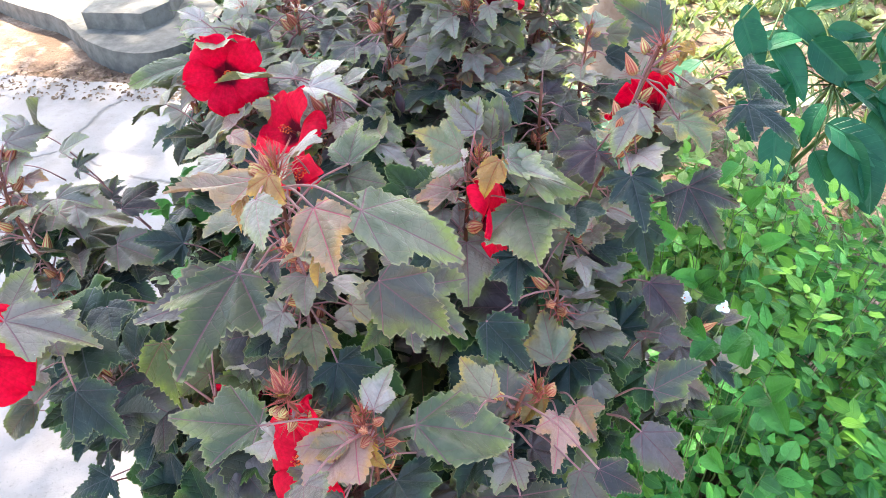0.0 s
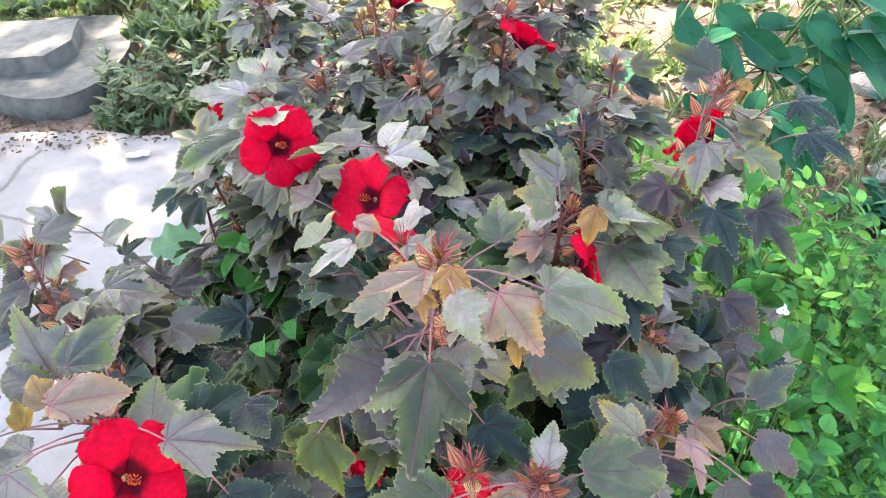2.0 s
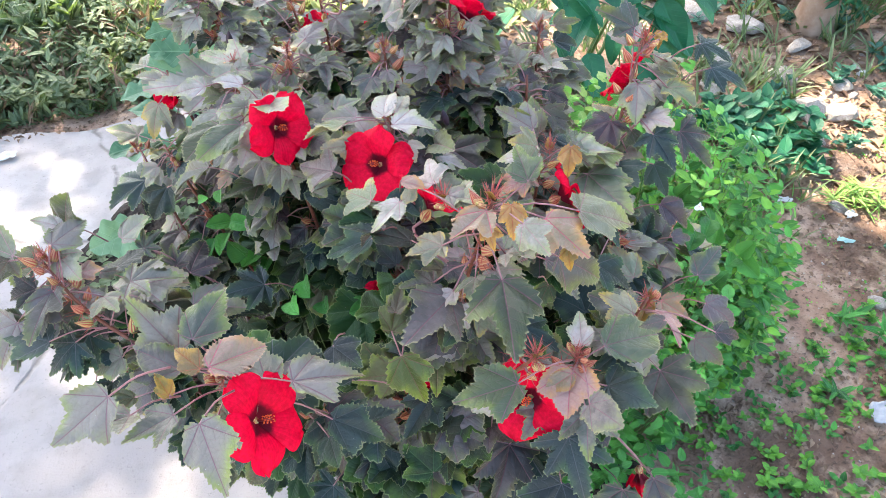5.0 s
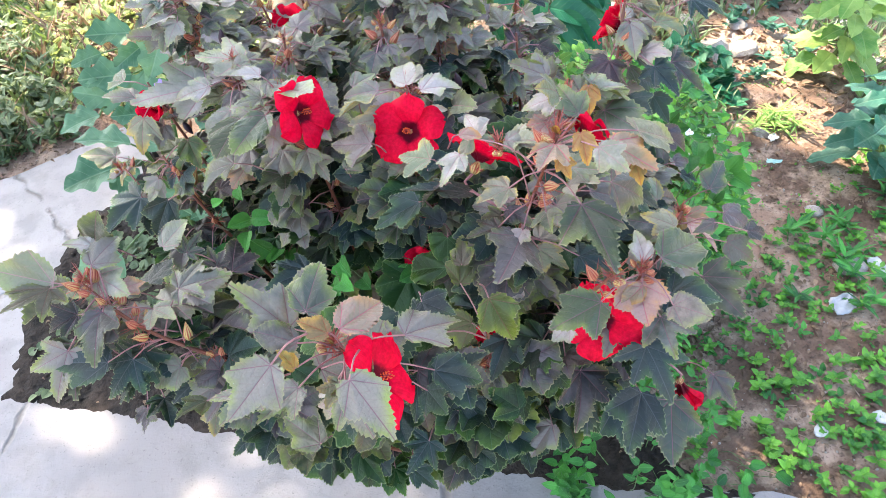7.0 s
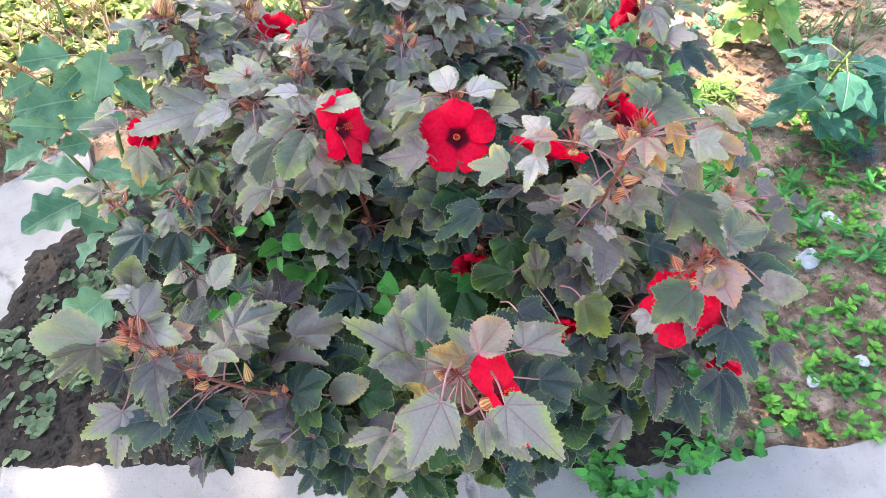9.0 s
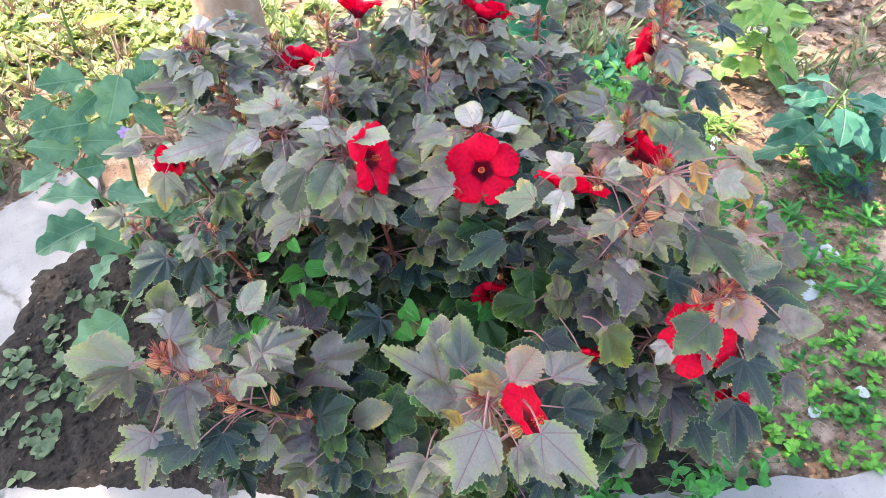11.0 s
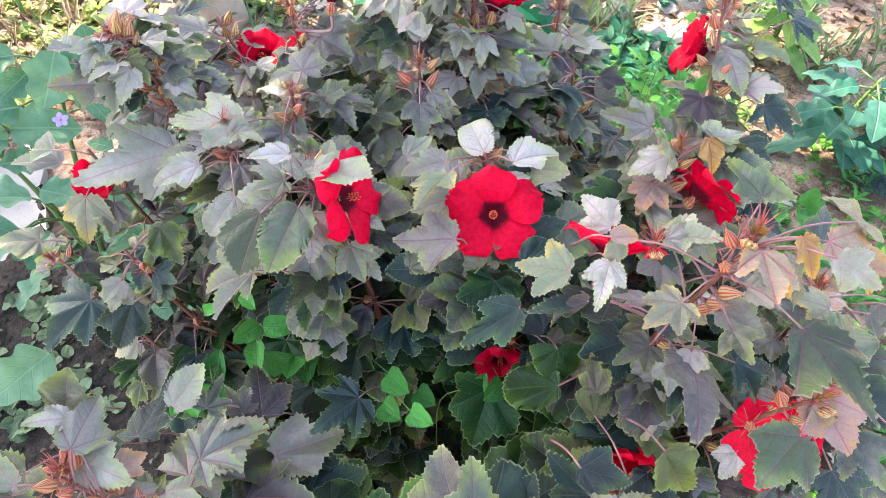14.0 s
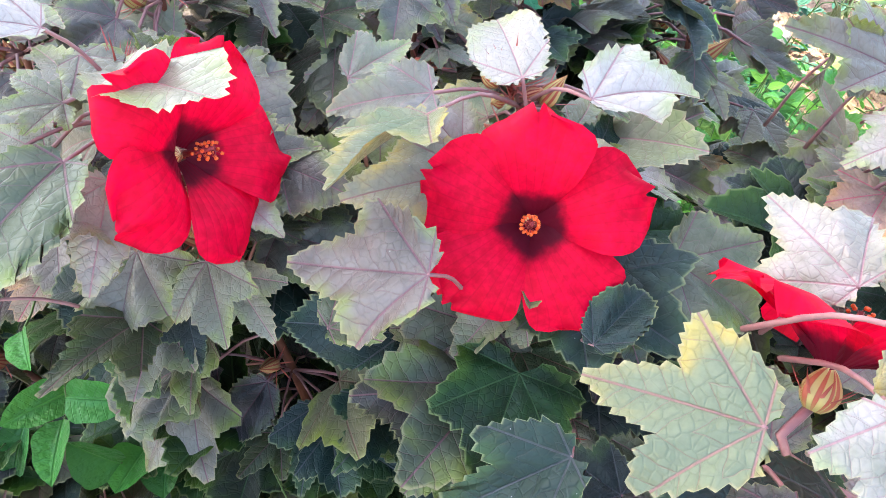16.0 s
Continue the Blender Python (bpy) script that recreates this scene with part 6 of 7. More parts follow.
vine_leaf((-0.285, 0.843, 0.795), (-0.307, 0.806, 0.794), 1.0)
vine_leaf((-0.320, 0.825, 0.827), (-0.345, 0.837, 0.857), 0.95)
vine_leaf((-0.302, 0.834, 0.816), (-0.331, 0.809, 0.821), 0.95)
vine_leaf((-0.221, 0.699, 0.831), (-0.246, 0.685, 0.841), 0.9)
vine_leaf((-0.229, 0.708, 0.854), (-0.230, 0.667, 0.857), 0.9)
vine_leaf((-0.206, 0.674, 0.830), (-0.207, 0.640, 0.837), 0.9)
vine_leaf((-0.255, 0.685, 0.836), (-0.256, 0.648, 0.843), 0.9)
vine_leaf((-0.255, 0.622, 0.903), (-0.252, 0.592, 0.914), 0.9)
vine_leaf((-0.138, 0.587, 0.886), (-0.172, 0.580, 0.894), 0.85)
vine_leaf((-0.158, 0.610, 0.868), (-0.150, 0.606, 0.892), 0.85)
vine_leaf((0.414, 0.638, 0.912), (0.380, 0.634, 0.925), 0.7)
vine_leaf((0.414, 0.636, 0.909), (0.431, 0.628, 0.939), 0.7)
vine_leaf((0.420, 0.627, 0.902), (0.439, 0.603, 0.915), 0.7)
vine_leaf((0.405, 0.606, 0.875), (0.418, 0.574, 0.878), 0.8)
vine_leaf((0.433, 0.585, 0.866), (0.406, 0.556, 0.858), 0.8)
vine_leaf((0.471, 0.601, 0.868), (0.444, 0.573, 0.859), 0.8)
vine_leaf((0.467, 0.571, 0.839), (0.469, 0.577, 0.874), 0.8)
vine_leaf((0.495, 0.539, 0.825), (0.464, 0.525, 0.827), 0.8)
vine_leaf((0.498, 0.541, 0.828), (0.518, 0.535, 0.860), 0.8)
vine_leaf((0.500, 0.533, 0.822), (0.506, 0.492, 0.821), 0.8)
vine_leaf((0.437, 0.512, 0.806), (0.451, 0.507, 0.834), 0.8)
vine_leaf((0.427, 0.482, 0.782), (0.437, 0.453, 0.791), 0.8)
vine_leaf((0.395, 0.731, 0.901), (0.362, 0.735, 0.928), 0.7)
vine_leaf((0.326, 0.695, 0.841), (0.293, 0.692, 0.860), 0.7)
vine_leaf((0.382, 0.775, 0.955), (0.356, 0.750, 0.945), 0.7)
vine_leaf((0.563, 0.862, 0.995), (0.532, 0.862, 1.015), 0.7)
vine_leaf((0.481, 0.817, 0.970), (0.454, 0.794, 0.958), 0.7)
vine_leaf((0.495, 0.782, 0.927), (0.509, 0.774, 0.960), 0.7)
vine_leaf((0.418, 0.755, 0.940), (0.392, 0.752, 0.961), 0.7)
vine_leaf((0.514, 0.743, 0.887), (0.535, 0.730, 0.917), 0.7)
for x, y in ((0.41, 0.27), (0.36, 0.31), (0.46, 0.24), (0.52, 0.27), (0.30, 0.345), (0.56, 0.22), (0.44, 0.33)):
    for k in range(3):
        a = -1.9 + 0.9 * k + rng.uniform(-0.3, 0.3)
        z = 0.05 + rng.uniform(0, 0.05)
        vine_leaf((x, y, z), (x + 0.036 * math.cos(a), y + 0.036 * math.sin(a), z + rng.uniform(-0.012, 0.012)), 0.62)
part("stem", vine_stems.mesh("stem", GREEN_STEM), None, vine, "thin twining stems")["kind"] = "stuff"


def small_flower(owner, at_, facing, petals, reach, width, mat, label):
    f = Vector(facing).normalized()
    m = Matrix.Translation(Vector(at_) - owner.location) @ f.to_track_quat("Z", "Y").to_matrix().to_4x4()
    heart = part("flower", to_mesh("flower", ball((0, 0, 0.001), reach * 0.11, 8, 5), ANTHER), None, owner, label)
    heart.matrix_basis = m
    for i in range(petals):
        shape = oval_leaf(rng, width, 6, 2, 0.6, 0.0, -0.1)
        part("petal", to_mesh("petal", shape, mat), None, heart).matrix_basis = pose(0, 0, 0, 18, 0, 360 / petals * i) @ Matrix.Scale(reach, 4)


small_flower(vine, (0.397, 0.616, 0.905), (-0.3, -0.6, 0.7), 4, 0.009, 0.95, WHITE_PETAL, "small white vine flower")
small_flower(vine, (0.440, 0.603, 0.905), (-0.2, -0.5, 0.8), 3, 0.009, 0.95, WHITE_PETAL, "small white vine flower")
small_flower(eggplant[0], (-0.340, 1.941, 0.587), (-0.2, -0.6, 0.7), 5, 0.020, 0.75, VIOLET, "pale violet eggplant flower")
broad_plant("yellow_leaved_plant", "small plant with bright yellow leaves among weeds", (-0.124, 3.717, 0), 2, YELLOW, 0.55, 0.05, GREEN_STEM, 0.24, 17, (0.02, 0.0), 0.9)
broad_plant("lime_leaved_plant", "low plant with broad sunlit lime-green leaves", (2.15, 1.40, 0), 34, LIME, 0.62, 0.14, GREEN_STEM, 0.42, 7, (-0.05, -0.05), 0.9, 0.82)
broad_plant("wild_eggplant", "low plant with lobed blue-green leaves", (1.78, 0.86, 0), 26, WILD, 0.60, 0.16, GREEN_STEM, 0.36, 8, (-0.04, -0.02), 0.9, 0.9)
broad_plant("wild_eggplant", "small plant with lobed blue-green leaves", (2.0, 0.74, 0), 18, WILD, 0.60, 0.16, GREEN_STEM, 0.28, 9, (-0.04, -0.02), 0.9, 0.9)


def tree(name, label, base, radius, lean, height, seed):
    """A trunk with a flared foot; its crown stands above."""
    r = random.Random(seed)
    t = thing(name, label, "tree", at_=base)
    pts = [Vector((lean[0] * f, lean[1] * f, height * f - 0.06)) for f in (0, 0.02, 0.05, 0.1, 0.2, 0.35, 0.5, 0.7, 0.85, 1.0)]
    radii = [radius * k for k in (1.75, 1.45, 1.22, 1.08, 1.0, 0.94, 0.9, 0.8, 0.7, 0.55)]
    v, f, uv, rim = tube_shape(pts, radii, 28)
    v = [tuple(Vector(p) * 1 + Vector((0.02 * noise.noise((p[0] * 9, p[1] * 9, p[2] * 4)), 0.02 * noise.noise((p[1] * 9, p[2] * 4, p[0] * 9)), 0))) for p in v]
    part("trunk", raw_mesh("trunk", v, f, BARK, uv, rim), None, t)
    return t, pts[-1]


shade_tree, fork = tree("tree", "pale pinkish-brown tree trunk with a flared foot", (0.50, 3.18, 0), 0.135, (0.25, 0.3), 3.4, 1)
tree("tree", "slim dark tree trunk in the shade", (2.40, 2.40, 0), 0.07, (0.1, 0.1), 3.0, 2)
mound("dark_shrub", "dark green feathery shrub round a slim trunk", (2.62, 2.45, 0.75), (0.55, 0.5, 0.75), 2600, 0.06, BROAD, 0.3, 9, 20, None)

# unseen crown of the shade tree, added high up to shade bed and yard
crown_rng = random.Random(21)
crown, limbs = Pile(), Pile()
clump = [oval_leaf(crown_rng, 0.55, 3, 1) for _ in range(4)]
base_at = Vector((0.50, 3.18, 0))
for i in range(215):
    a, r = crown_rng.uniform(0, 6.283), math.sqrt(crown_rng.random())
    c = Vector((-1.75 + 2.25 * r * math.cos(a), 4.55 + 2.0 * r * math.sin(a), 4.4 + crown_rng.uniform(-0.5, 0.9) * (1.1 - r * 0.6)))
    foot = c - sun_way * (c.z / sun_way.z)
    # opening that lets the sun onto a patch of soil
    if ((foot.x - 1.40) / 0.62) ** 2 + ((foot.y - 1.02) / 0.5) ** 2 < 1:
        continue
    if foot.y > 1.15 and foot.x > -0.35 and crown_rng.random() < (0.75 if foot.x < 0.9 else 0.25):
        continue        # most clumps left out here to let sun in behind the bed
    if i < 40:
        limbs.add(tube_shape(curve_points([fork + base_at, (fork + base_at).lerp(c, 0.5) + Vector((0, 0, 0.15)), c], 4), [0.06 - 0.0058 * k for k in range(9)], 6), Matrix.Translation(-base_at))
    gap = -0.1 < foot.x < 0.8 and 0.0 < foot.y < 0.55 and i % 3 > 0      # opened so that sun reaches the back of the bush
    for k in range(16):
        p = c + Vector((crown_rng.gauss(0, 0.16), crown_rng.gauss(0, 0.16), crown_rng.gauss(0, 0.10)))
        w = Vector((crown_rng.uniform(-1, 1), crown_rng.uniform(-1, 1), crown_rng.uniform(-0.6, 0.2))).normalized()
        if not gap:
            crown.add(clump[k % 4], Matrix.Translation(-base_at) @ frame_from(p, p + w * crown_rng.uniform(0.13, 0.2), (0, 0, 1)))
# further unseen clumps that shade the bush's front and the yard
for i in range(140):
    high = 4.4 + crown_rng.uniform(-0.3, 0.4)
    c = Vector((crown_rng.gauss(-1.04, 0.30), crown_rng.gauss(3.07, 0.26), high))
    if i >= 34:
        c = Vector((crown_rng.uniform(-2.6, -0.45), crown_rng.uniform(0.9, 4.0), 0))
        if c.y > 2.7 and c.x > -1.25:
            continue
        c = c + sun_way * (high / sun_way.z)
    for k in range(16):
        p = c + Vector((crown_rng.gauss(0, 0.15), crown_rng.gauss(0, 0.15), crown_rng.gauss(0, 0.08)))
        w = Vector((crown_rng.uniform(-1, 1), crown_rng.uniform(-1, 1), crown_rng.uniform(-0.6, 0.2))).normalized()
        crown.add(clump[k % 4], Matrix.Translation(-base_at) @ frame_from(p, p + w * crown_rng.uniform(0.13, 0.2), (0, 0, 1)))
# unseen clumps added to shade the rubble ground on the right
for i in range(165):
    ground_at = Vector((crown_rng.uniform(1.55, 4.2), crown_rng.uniform(0.45, 4.6), 0))
    if ground_at.x < 1.9 and ground_at.y < 1.45:
        continue
    if ((ground_at.x - 2.1) / 0.35) ** 2 + ((ground_at.y - 1.45) / 0.3) ** 2 < 1:
        continue
    c = ground_at + sun_way * ((4.5 + crown_rng.uniform(-0.3, 0.5)) / sun_way.z)
    for k in range(16):
        p = c + Vector((crown_rng.gauss(0, 0.15), crown_rng.gauss(0, 0.15), crown_rng.gauss(0, 0.08)))
        w = Vector((crown_rng.uniform(-1, 1), crown_rng.uniform(-1, 1), crown_rng.uniform(-0.6, 0.2))).normalized()
        crown.add(clump[k % 4], Matrix.Translation(-base_at) @ frame_from(p, p + w * crown_rng.uniform(0.13, 0.2), (0, 0, 1)))
# small clumps set only to keep sun off these leaves
for spot in ((-0.21, 0.77, 1.16), (-0.20, 0.85, 1.16), (-0.52, 0.72, 0.98), (-0.56, 0.68, 0.95), (-0.48, 0.76, 0.95), (-0.10, 0.50, 1.15)):
    c = Vector(spot) + sun_way * (3.3 / sun_way.z)
    for k in range(14):
        p = c + Vector((crown_rng.gauss(0, 0.09), crown_rng.gauss(0, 0.09), crown_rng.gauss(0, 0.06)))
        w = Vector((crown_rng.uniform(-1, 1), crown_rng.uniform(-1, 1), crown_rng.uniform(-0.4, 0.2))).normalized()
        crown.add(clump[k % 4], Matrix.Translation(-base_at) @ frame_from(p, p + w * crown_rng.uniform(0.13, 0.2), (0, 0, 1)))
part("limb", limbs.mesh("limb", BARK), None, shade_tree)["kind"] = "stuff"
part("crown", crown.mesh("crown", GREEN), None, shade_tree, "leafy green crown out of view, laid out to cast the shade")["kind"] = "stuff"

# ---- litter, stones, weeds ----
rng = random.Random(8)


def rock_mesh(seed, flat=0.6):
    r = random.Random(seed)
    bm = bmesh.new()
    bmesh.ops.create_icosphere(bm, subdivisions=2, radius=1.0)
    cuts = [(Vector((r.gauss(0, 1), r.gauss(0, 1), r.gauss(0, 1))).normalized(), r.uniform(0.55, 0.9)) for _ in range(9)]
    for v in bm.verts:
        for n, d in cuts:
            over = v.co.dot(n) - d
            if over > 0:
                v.co -= n * over
        v.co *= 1 + 0.06 * noise.noise(v.co * 2.5 + Vector((seed, 0, 0)))
        v.co.z *= flat
    return mesh_from("rock", bm, ROCK, False)


ROCKS = [rock_mesh(i, 0.45 + 0.08 * (i % 4)) for i in range(7)]


def rock(x, y, size, z=0.0):
    ob = new("rock", rng.choice(ROCKS))
    ob.matrix_basis = Matrix.Translation((x, y, ground_height(x, y) + z + size * 0.22)) @ pose(0, 0, 0, rng.uniform(-15, 15), rng.uniform(-15, 15), rng.uniform(0, 360)) @ Matrix.Diagonal((size, size * rng.uniform(0.6, 1.0), size * rng.uniform(0.6, 1.0), 1))
    tagged(ob, "pale broken rubble stone lying on the soil", "rock", "rubble on the soil")


for x, y, s in ((1.81, 1.64, 0.075), (1.90, 1.80, 0.10), (2.00, 1.72, 0.07), (2.08, 2.50, 0.12), (1.72, 1.86, 0.06), (1.95, 2.05, 0.09), (2.2, 2.25, 0.08), (1.65, 2.1, 0.07), (1.78, 2.3, 0.10), (2.15, 1.9, 0.06), (1.50, 2.35, 0.08), (1.45, 0.85, 0.04), (1.35, 0.62, 0.055), (1.62, 1.25, 0.035), (2.35, 1.35, 0.07), (2.5, 1.6, 0.09), (2.3, 1.1, 0.06), (1.3, 2.8, 0.09), (1.9, 2.7, 0.1), (2.4, 2.7, 0.1), (1.6, 2.6, 0.06)):
    rock(x, y, s)
for i in range(26):
    rock(rng.uniform(1.3, 2.7), rng.uniform(1.2, 2.9), rng.uniform(0.015, 0.05))


def sheet_mesh(name, w, h, mat, seed, crumple=0.012):
    r = random.Random(seed)
    n = 8
    verts, faces = [], []
    for j in range(n + 1):
        for i in range(n + 1):
            x, y = (i / n - 0.5) * w, (j / n - 0.5) * h
            a = math.atan2(j - n / 2, i - n / 2)
            edge = 0.30 * noise.noise((math.cos(a) * 1.3, math.sin(a) * 1.3, seed)) - 0.25 * ((2 * i / n - 1) * (2 * j / n - 1)) ** 2
            verts.append((x * (1 + edge), y * (1 + edge), 0.004 + crumple * (1 + noise.noise((i * 0.6, j * 0.6, seed + 5)))))
    for j in range(n):
        for i in range(n):
            a = j * (n + 1) + i
            faces.append((a, a + 1, a + n + 2, a + n + 1))
    me = raw_mesh(name, verts, faces, mat)
    ob = new(name, me)
    thick = ob.modifiers.new("thickness", "SOLIDIFY")
    thick.thickness = 0.0012
    return ob


def scrap(name, x, y, w, h, mat, label, category, turn=0.0, crumple=0.012, z=None):
    ob = sheet_mesh(name, w, h, mat, int(abs(x * 91 + y * 37)), crumple)
    ob.matrix_basis = pose(x, y, ground_height(x, y) if z is None else z, 0, 0, turn)
    tagged(ob, label, category)


scrap("paper_scrap", 0.79, 0.262, 0.043, 0.031, PAPER, "crumpled white paper scrap on the soil", "litter", 20)
scrap("paper_scrap", 0.95, 0.21, 0.037, 0.037, PAPER, "white paper scrap on the soil", "litter", 60)
scrap("paper_scrap", 1.42, 0.575, 0.074, 0.043, PAPER, "pale torn cardboard piece on the soil", "litter", 70)
scrap("plastic_film", 1.19, 0.52, 0.093, 0.068, FOIL, "thin greyish plastic film on the soil", "litter", 10, 0.02)
scrap("paper_scrap", 1.47, 1.35, 0.062, 0.025, PAPER, "white paper strip on the soil", "litter", -20)
scrap("paper_scrap", 1.28, 1.13, 0.06, 0.04, PAPER, "pale crumpled scrap at the shrub's foot", "litter", 30)
scrap("paper_scrap", 1.63, 1.20, 0.045, 0.03, PAPER, "small white scrap on sunlit soil", "litter", 10)
scrap("plastic_wrapper", 1.54, 1.11, 0.055, 0.024, TEAL, "small pale turquoise wrapper on sunlit soil", "litter", -35)
scrap("foam_tray", -1.31, 2.58, 0.11, 0.05, PAPER, "small white foam piece on the concrete", "litter", 5, 0.01, 0.014)
scrap("paper_scrap", -1.33, 2.95, 0.031, 0.019, PAPER, "white paper scrap among dry leaves", "litter", 40)
tangle = Pile()
for i in range(90):
    mid = Vector((rng.gauss(0, 0.035), rng.gauss(0, 0.03), abs(rng.gauss(0.02, 0.015)) + 0.004))
    way = Vector((rng.uniform(-1, 1), rng.uniform(-1, 1), rng.uniform(-0.3, 0.3))).normalized() * rng.uniform(0.02, 0.05)
    tangle.add(tube_shape(curve_points([mid - way, mid + Vector((0, 0, 0.008)), mid + way], 3), 0.0009, 4), ONE)
net = new("blue_net", tangle.mesh("blue_net", BLUE))
net.location = (1.78, 0.68, ground_height(1.78, 0.68))
tagged(net, "crumpled dark blue plastic net on the soil", "litter")
scrap("paper_scrap", 2.3, 1.95, 0.062, 0.031, PAPER, "white scrap between rubble stones", "litter", 15)
scrap("plastic_film", 1.05, 1.02, 0.031, 0.025, BLUE, "small blue plastic scrap on the soil", "litter", 15)


def scatter(name, label, category, count, zone, shape_list, mat, size, up_tilt, seed, per=1, lift=0.004):
    """Uncountable small blades lying or standing on the ground."""
    r = random.Random(seed)
    pile = Pile()
    made = 0
    for i in range(count * 20):
        if made >= count:
            break
        x, y, keep = zone(r)
        if not keep:
            continue
        made += 1
        z = (0.016 if in_yard(x, y) else max(ground_height(x, y), bed_height(x, y) if 0.3 < y < 2.45 and -1.2 < x < 0.69 else -1))
        for k in range(per):
            a = r.uniform(0, 6.283)
            s = size * r.uniform(0.55, 1.3)
            rise = r.uniform(*up_tilt)
            p = Vector((x + r.gauss(0, 0.012) * (per > 1), y + r.gauss(0, 0.012) * (per > 1), z + lift))
            w = Vector((math.cos(a), math.sin(a), rise)).normalized()
            pile.add(shape_list[r.randrange(len(shape_list))], frame_from(p, p + w * s, (r.uniform(-0.4, 0.4), r.uniform(-0.4, 0.4), 1)))
    ob = new(name, pile.mesh(name, mat))
    return tagged(ob, label, category, kind="stuff")


def box(x0, x1, y0, y1, patch=None, level=0.0, scale=1.2, yard=False):
    def zone(r):
        x, y = r.uniform(x0, x1), r.uniform(y0, y1)
        ok = (yard or not in_yard(x, y)) and (patch is None or noise.noise((x * scale, y * scale, patch)) > level)
        return x, y, ok
    return zone


dry = [oval_leaf(rng, 0.55, 4, 1, 1.0, 0.0, 0.5) for _ in range(5)]
blade = [oval_leaf(rng, 0.10, 5, 1, 1.2) for _ in range(5)]
small = [oval_leaf(rng, 0.6, 4, 1) for _ in range(5)]
round_ = [oval_leaf(rng, 0.8, 6, 2, 0.7) for _ in range(5)]
slim = [oval_leaf(rng, 0.24, 5, 1) for _ in range(5)]
scatter("dry_leaves", "dry brown leaves scattered over the soil", "leaf litter", 2200, box(0.5, 2.9, -0.1, 3.4, 3.0, -0.3, 1.6), dry, STRAW, 0.025, (-0.1, 0.25), 1)
scatter("dry_leaves", "dry leaves and straw at the yard's back edge", "leaf litter", 1500, box(-2.6, 0.3, 2.68, 3.15, 8.0, -0.3, 1.6, True), dry, STRAW, 0.021, (-0.1, 0.25), 2)
scatter("dry_leaves", "dry leaf scraps in the planting bed", "leaf litter", 300, box(-1.0, 0.5, 0.4, 2.2), dry, STRAW, 0.016, (-0.1, 0.3), 3)
scatter("low_weeds", "low green weeds on bare soil", "weeds", 300, box(0.6, 3.0, -0.3, 0.85, 1.0, -0.1, 2.2), small, GREEN, 0.022, (0.2, 1.0), 4, 6)


def off_step(zone):
    """The same zone without the step and the concrete before it."""
    def clear(r):
        x, y, keep = zone(r)
        return x, y, keep and not (x < -1.6 and y < 4.0)
    return clear


def bare(x, y):
    return ((x - 1.44) / 0.33) ** 2 + ((y - 1.08) / 0.22) ** 2 < 1


def weed_plants(label, count, zone, shapes, mat, tall, leaf, leaves, seed):
    """Small upright weeds: a thin stem with leaves round it."""
    r = random.Random(seed)
    pile, made = Pile(), 0
    while made < count:
        x, y, keep = zone(r)
        if not keep or bare(x, y):
            continue
        made += 1
        high = tall * r.uniform(0.5, 1.3)
        foot = Vector((x, y, ground_height(x, y)))
        top = foot + Vector((r.gauss(0, 0.2) * high, r.gauss(0, 0.2) * high, high))
        pile.add(tube_shape([foot, top], [0.0014, 0.0008], 4), ONE)
        for k in range(leaves + r.randrange(4)):
            p = foot.lerp(top, r.uniform(0.25, 1.0))
            a = k * 2.4 + r.uniform(-0.4, 0.4)
            w = Vector((math.cos(a), math.sin(a), r.uniform(0.0, 0.9))).normalized()
            pile.add(r.choice(shapes), frame_from(p, p + w * leaf * r.uniform(0.6, 1.25), (r.uniform(-0.3, 0.3), r.uniform(-0.3, 0.3), 1)))
    tagged(new("low_weeds", pile.mesh("low_weeds", mat)), label, "weeds", kind="stuff")


weed_plants("narrow-leaved dark green weeds on bare soil", 65, box(1.05, 2.3, 0.0, 0.95, 4.0, -0.2, 2.2), slim, GREEN, 0.05, 0.060, 8, 5)
weed_plants("round-leaved green weeds on bare soil", 420, box(0.6, 2.2, -0.1, 1.0, 14.0, -0.3, 2.6), small, BRIGHT, 0.022, 0.023, 6, 35)
weed_plants("small green weeds along the concrete edge", 60, box(0.45, 1.15, -0.1, 0.45), small, BRIGHT, 0.03, 0.028, 7, 38)
weed_plants("grey-green leafy weeds beside the rubble", 40, box(1.35, 1.8, 1.45, 1.9), small, BROAD, 0.10, 0.065, 9, 36)
weed_plants("yellowing grass-like weeds on sunlit soil", 14, box(1.6, 1.75, 1.1, 1.3), blade, LIME, 0.05, 0.09, 6, 37)
scatter("low_weeds", "small round-leaved weeds in the planting bed", "weeds", 60, box(-1.02, -0.45, 1.15, 2.15, 5.0, -0.2, 2.0), round_, WEED, 0.034, (0.1, 0.8), 6, 5)
scatter("grass", "thin green grass tufts", "grass", 500, box(0.6, 3.2, 1.0, 4.4, 6.0, -0.05, 1.0), blade, WEED, 0.12, (0.8, 3.0), 7, 7)
scatter("weeds", "tangled grey-green weeds behind the yard", "weeds", 1500, off_step(box(-3.2, -0.7, 2.85, 4.6, 2.0, -0.35, 1.1, True)), slim, WEED, 0.075, (0.0, 2.2), 8, 6)
scatter("dry_weeds", "dry straw-coloured weed stems behind the yard", "weeds", 350, off_step(box(-3.2, 0.1, 2.85, 4.6, 2.0, -0.5, 1.1, True)), blade, STRAW, 0.13, (0.1, 3.0), 18, 5)
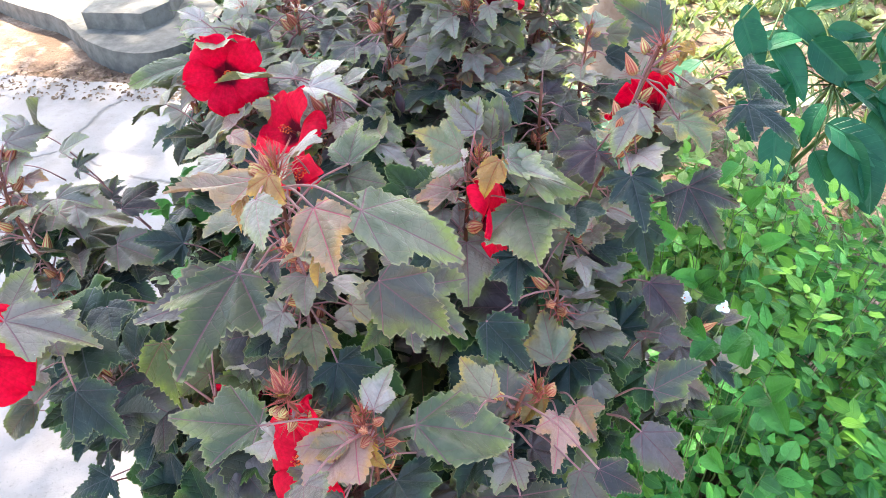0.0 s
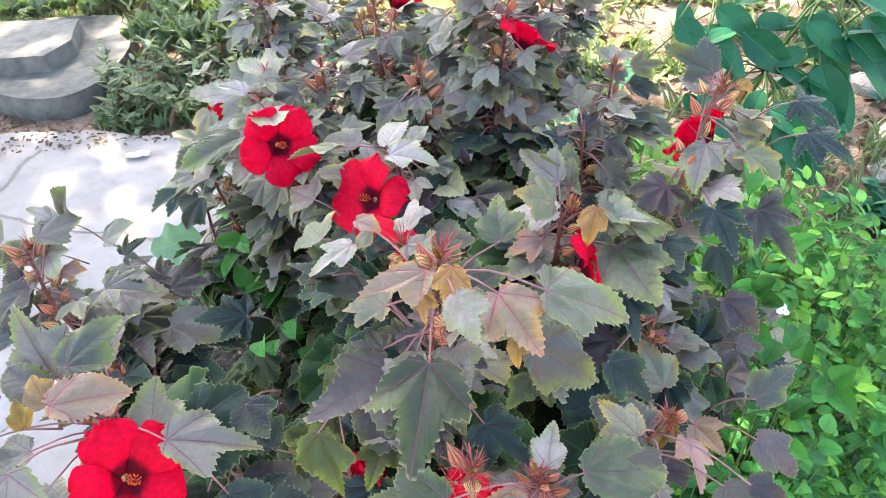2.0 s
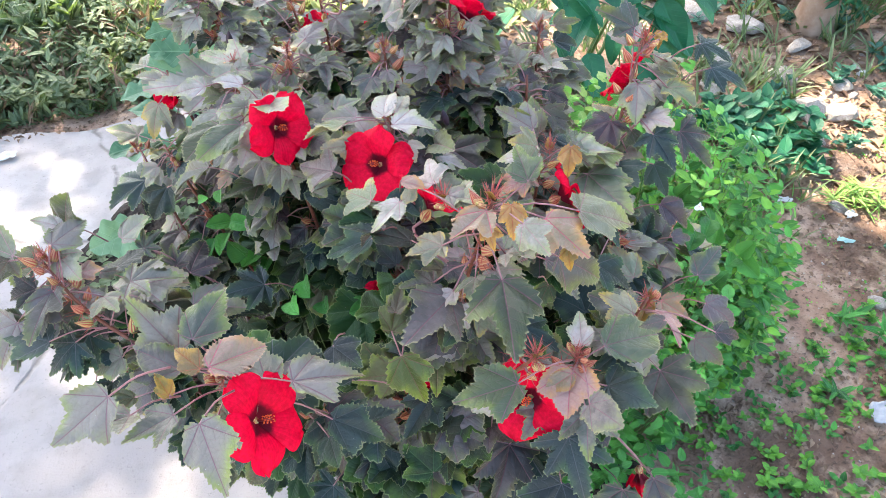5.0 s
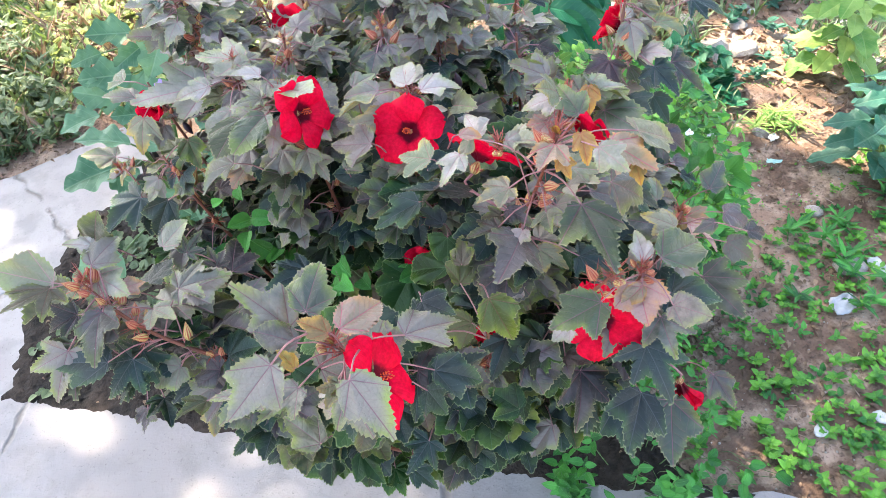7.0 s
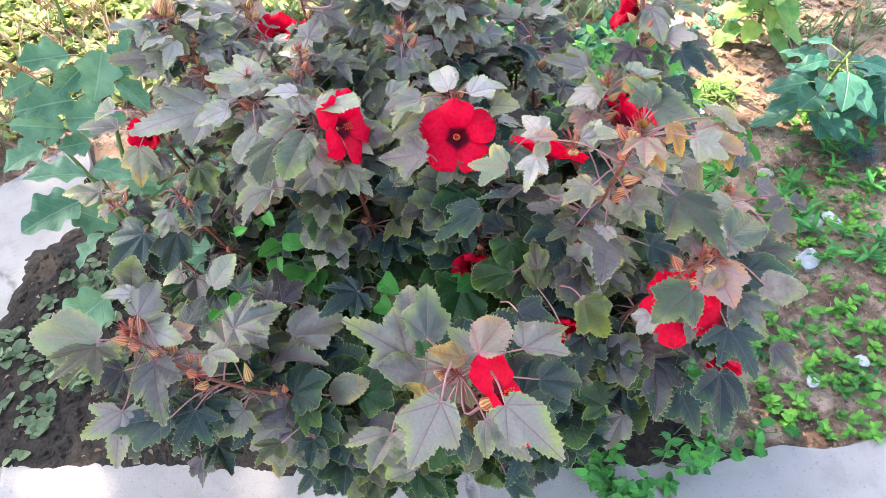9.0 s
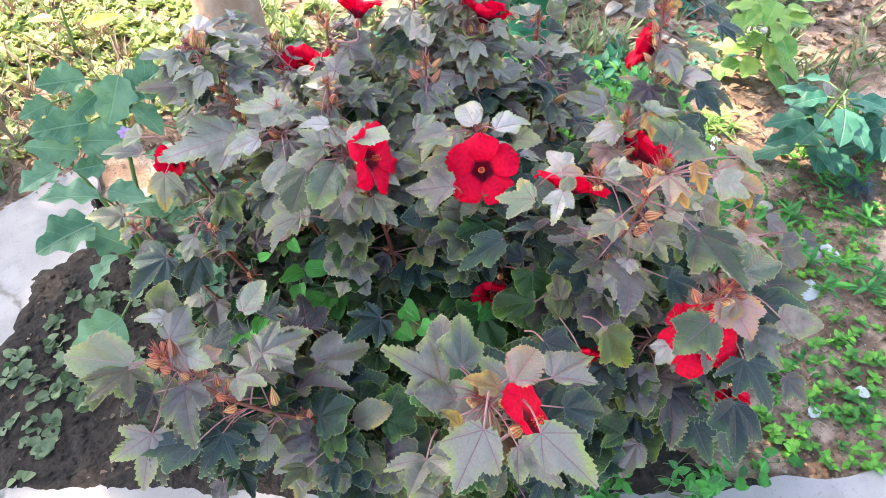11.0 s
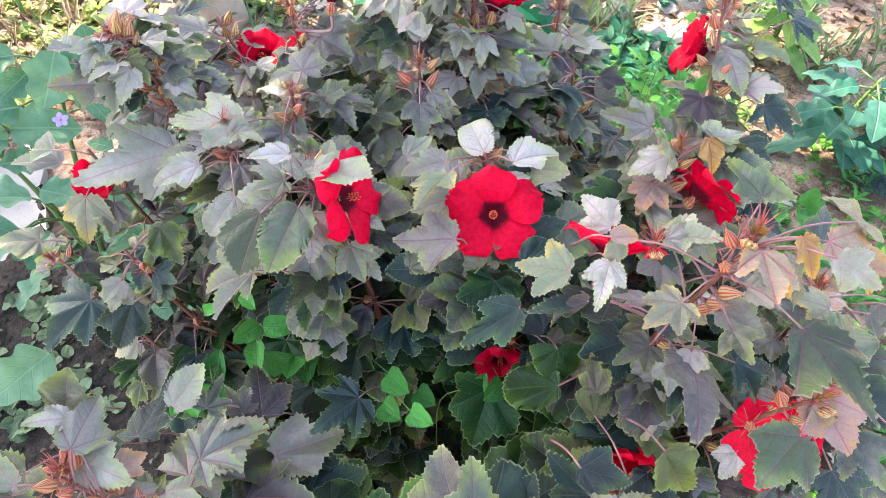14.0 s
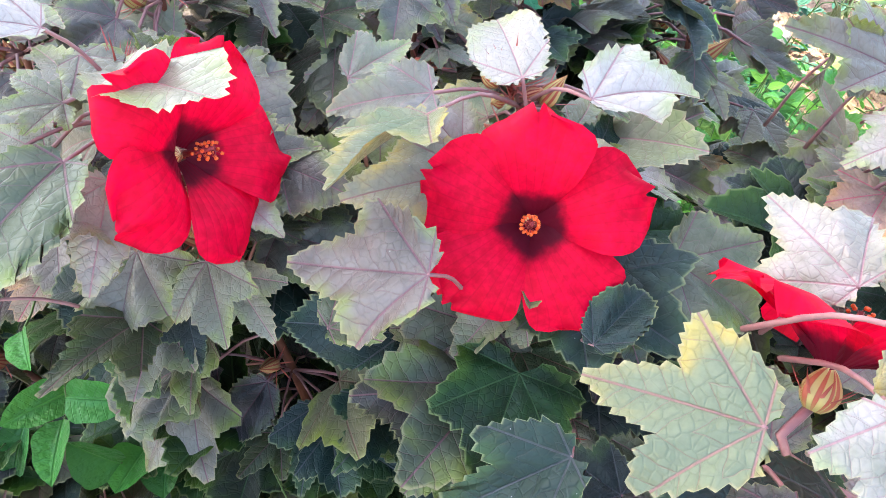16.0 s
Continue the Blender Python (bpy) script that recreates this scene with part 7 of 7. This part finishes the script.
scatter("weeds", "leafy weeds behind the bed, coloured pale as if sunlit", "weeds", 1000, box(-0.7, 3.2, 2.9, 5.4, 9.0, -0.25, 1.0), small, SUNLIT_WEED, 0.065, (0.1, 1.5), 9, 8)
weed_plants("upright narrow-leaved weeds crowding the yard's back edge", 55, off_step(box(-1.6, -0.72, 2.84, 3.8, 2.0, -0.6, 1.1, True)), slim, WEED, 0.26, 0.075, 12, 45)
weed_plants("leafy grey-green weeds at the foot of the step", 60, off_step(box(-1.6, -0.7, 2.80, 3.35, 6.0, -0.5, 1.1, True)), small, WEED, 0.13, 0.05, 10, 46)
scatter("weeds", "tall straggling weeds at the back", "weeds", 420, off_step(box(-3.5, -1.0, 3.4, 5.6, 4.0, -0.4, 0.8, True)), small, WEED, 0.09, (0.3, 2.5), 10, 9, 0.15)

scatter("weeds", "yellow-green weeds behind the bed, coloured pale as if sunlit", "weeds", 700, box(-0.9, 0.7, 2.95, 4.8, 7.0, -0.4, 1.3), small, SUNLIT_WEED, 0.05, (0.1, 1.6), 29, 8)
scatter("dry_leaves", "pale dry leaf scraps on sunlit soil", "leaf litter", 700, box(-0.9, 2.6, 2.7, 4.6), dry, STRAW, 0.040, (-0.1, 0.3), 30)
scatter("low_weeds", "tiny seedlings on bare soil", "weeds", 500, box(0.6, 2.6, -0.2, 1.8, 1.0, -0.4, 2.4), small, BRIGHT, 0.012, (0.2, 0.9), 31, 4)

scatter("leaf_crumbs", "small brown leaf crumbs on the soil", "leaf litter", 2600, box(0.6, 2.3, -0.2, 2.2, 3.0, -0.35, 2.6), dry, STRAW, 0.015, (-0.1, 0.4), 41)
twigs = Pile()
for i in range(170):
    x, y = rng.uniform(0.65, 2.4), rng.uniform(-0.1, 2.6)
    if not in_yard(x, y):
        a, ln = rng.uniform(0, 6.283), rng.uniform(0.02, 0.09)
        twigs.add(tube_shape([(x, y, ground_height(x, y) + 0.005), (x + ln * math.cos(a), y + ln * math.sin(a), ground_height(x, y) + 0.009)], [0.0016, 0.0008], 4), ONE)
tagged(new("twigs", twigs.mesh("twigs", BARK)), "thin dry twigs scattered on the soil", "twigs", kind="stuff")


def gravel(seed, count, zone):
    r = random.Random(seed)
    pile = Pile()
    made = 0
    while made < count:
        x, y, keep = zone(r)
        made += 1
        if not keep:
            continue
        s = r.uniform(0.0015, 0.0055)
        pile.add(ball((0, 0, 0), 1.0, 5, 3), Matrix.Translation((x, y, ground_height(x, y) + 0.001)) @ pose(0, 0, 0, r.uniform(0, 90), r.uniform(0, 90), 0) @ Matrix.Diagonal((s, s * 0.8, s * 0.6, 1)))
    return tagged(new("gravel", pile.mesh("gravel", ROCK)), "scattered pale gravel and chips on the soil", "gravel", kind="stuff")


scatter("dry_leaves", "brown leaf litter among the rubble stones", "leaf litter", 1300, box(1.62, 3.4, 1.1, 3.4, 11.0, -0.4, 1.5), dry, STRAW, 0.048, (-0.1, 0.3), 51)
weed_plants("small dark green weeds among the rubble", 120, box(1.7, 3.3, 1.5, 3.2, 12.0, -0.2, 1.5), small, WILD, 0.07, 0.045, 8, 52)
gravel(12, 2000, box(0.5, 3.0, -0.1, 3.2, 2.5, -0.2, 1.3))


# clods of damp soil in the bed, heaped against the concrete's broken edge
clods = Pile()
clod_rng = random.Random(77)
lump = ball((0, 0, 0), 1.0, 6, 4)
for i in range(3200):
    x, y = clod_rng.uniform(-1.03, 0.4), clod_rng.uniform(0.45, 2.2)
    if in_yard(x, y):
        continue
    s = clod_rng.uniform(0.003, 0.014) * clod_rng.uniform(0.4, 1.0)
    z = 0.014 if in_yard(x, y) else bed_height(x, y)
    clods.add(lump, Matrix.Translation((x, y, z)) @ pose(0, 0, 0, clod_rng.uniform(0, 90), clod_rng.uniform(0, 90), 0) @ Matrix.Diagonal((s, s * clod_rng.uniform(0.6, 1), s * 0.7, 1)))
tagged(new("soil_clods", clods.mesh("soil_clods", DARK_SOIL)), "dark crumbly clods of damp soil in the bed", "soil", kind="stuff")
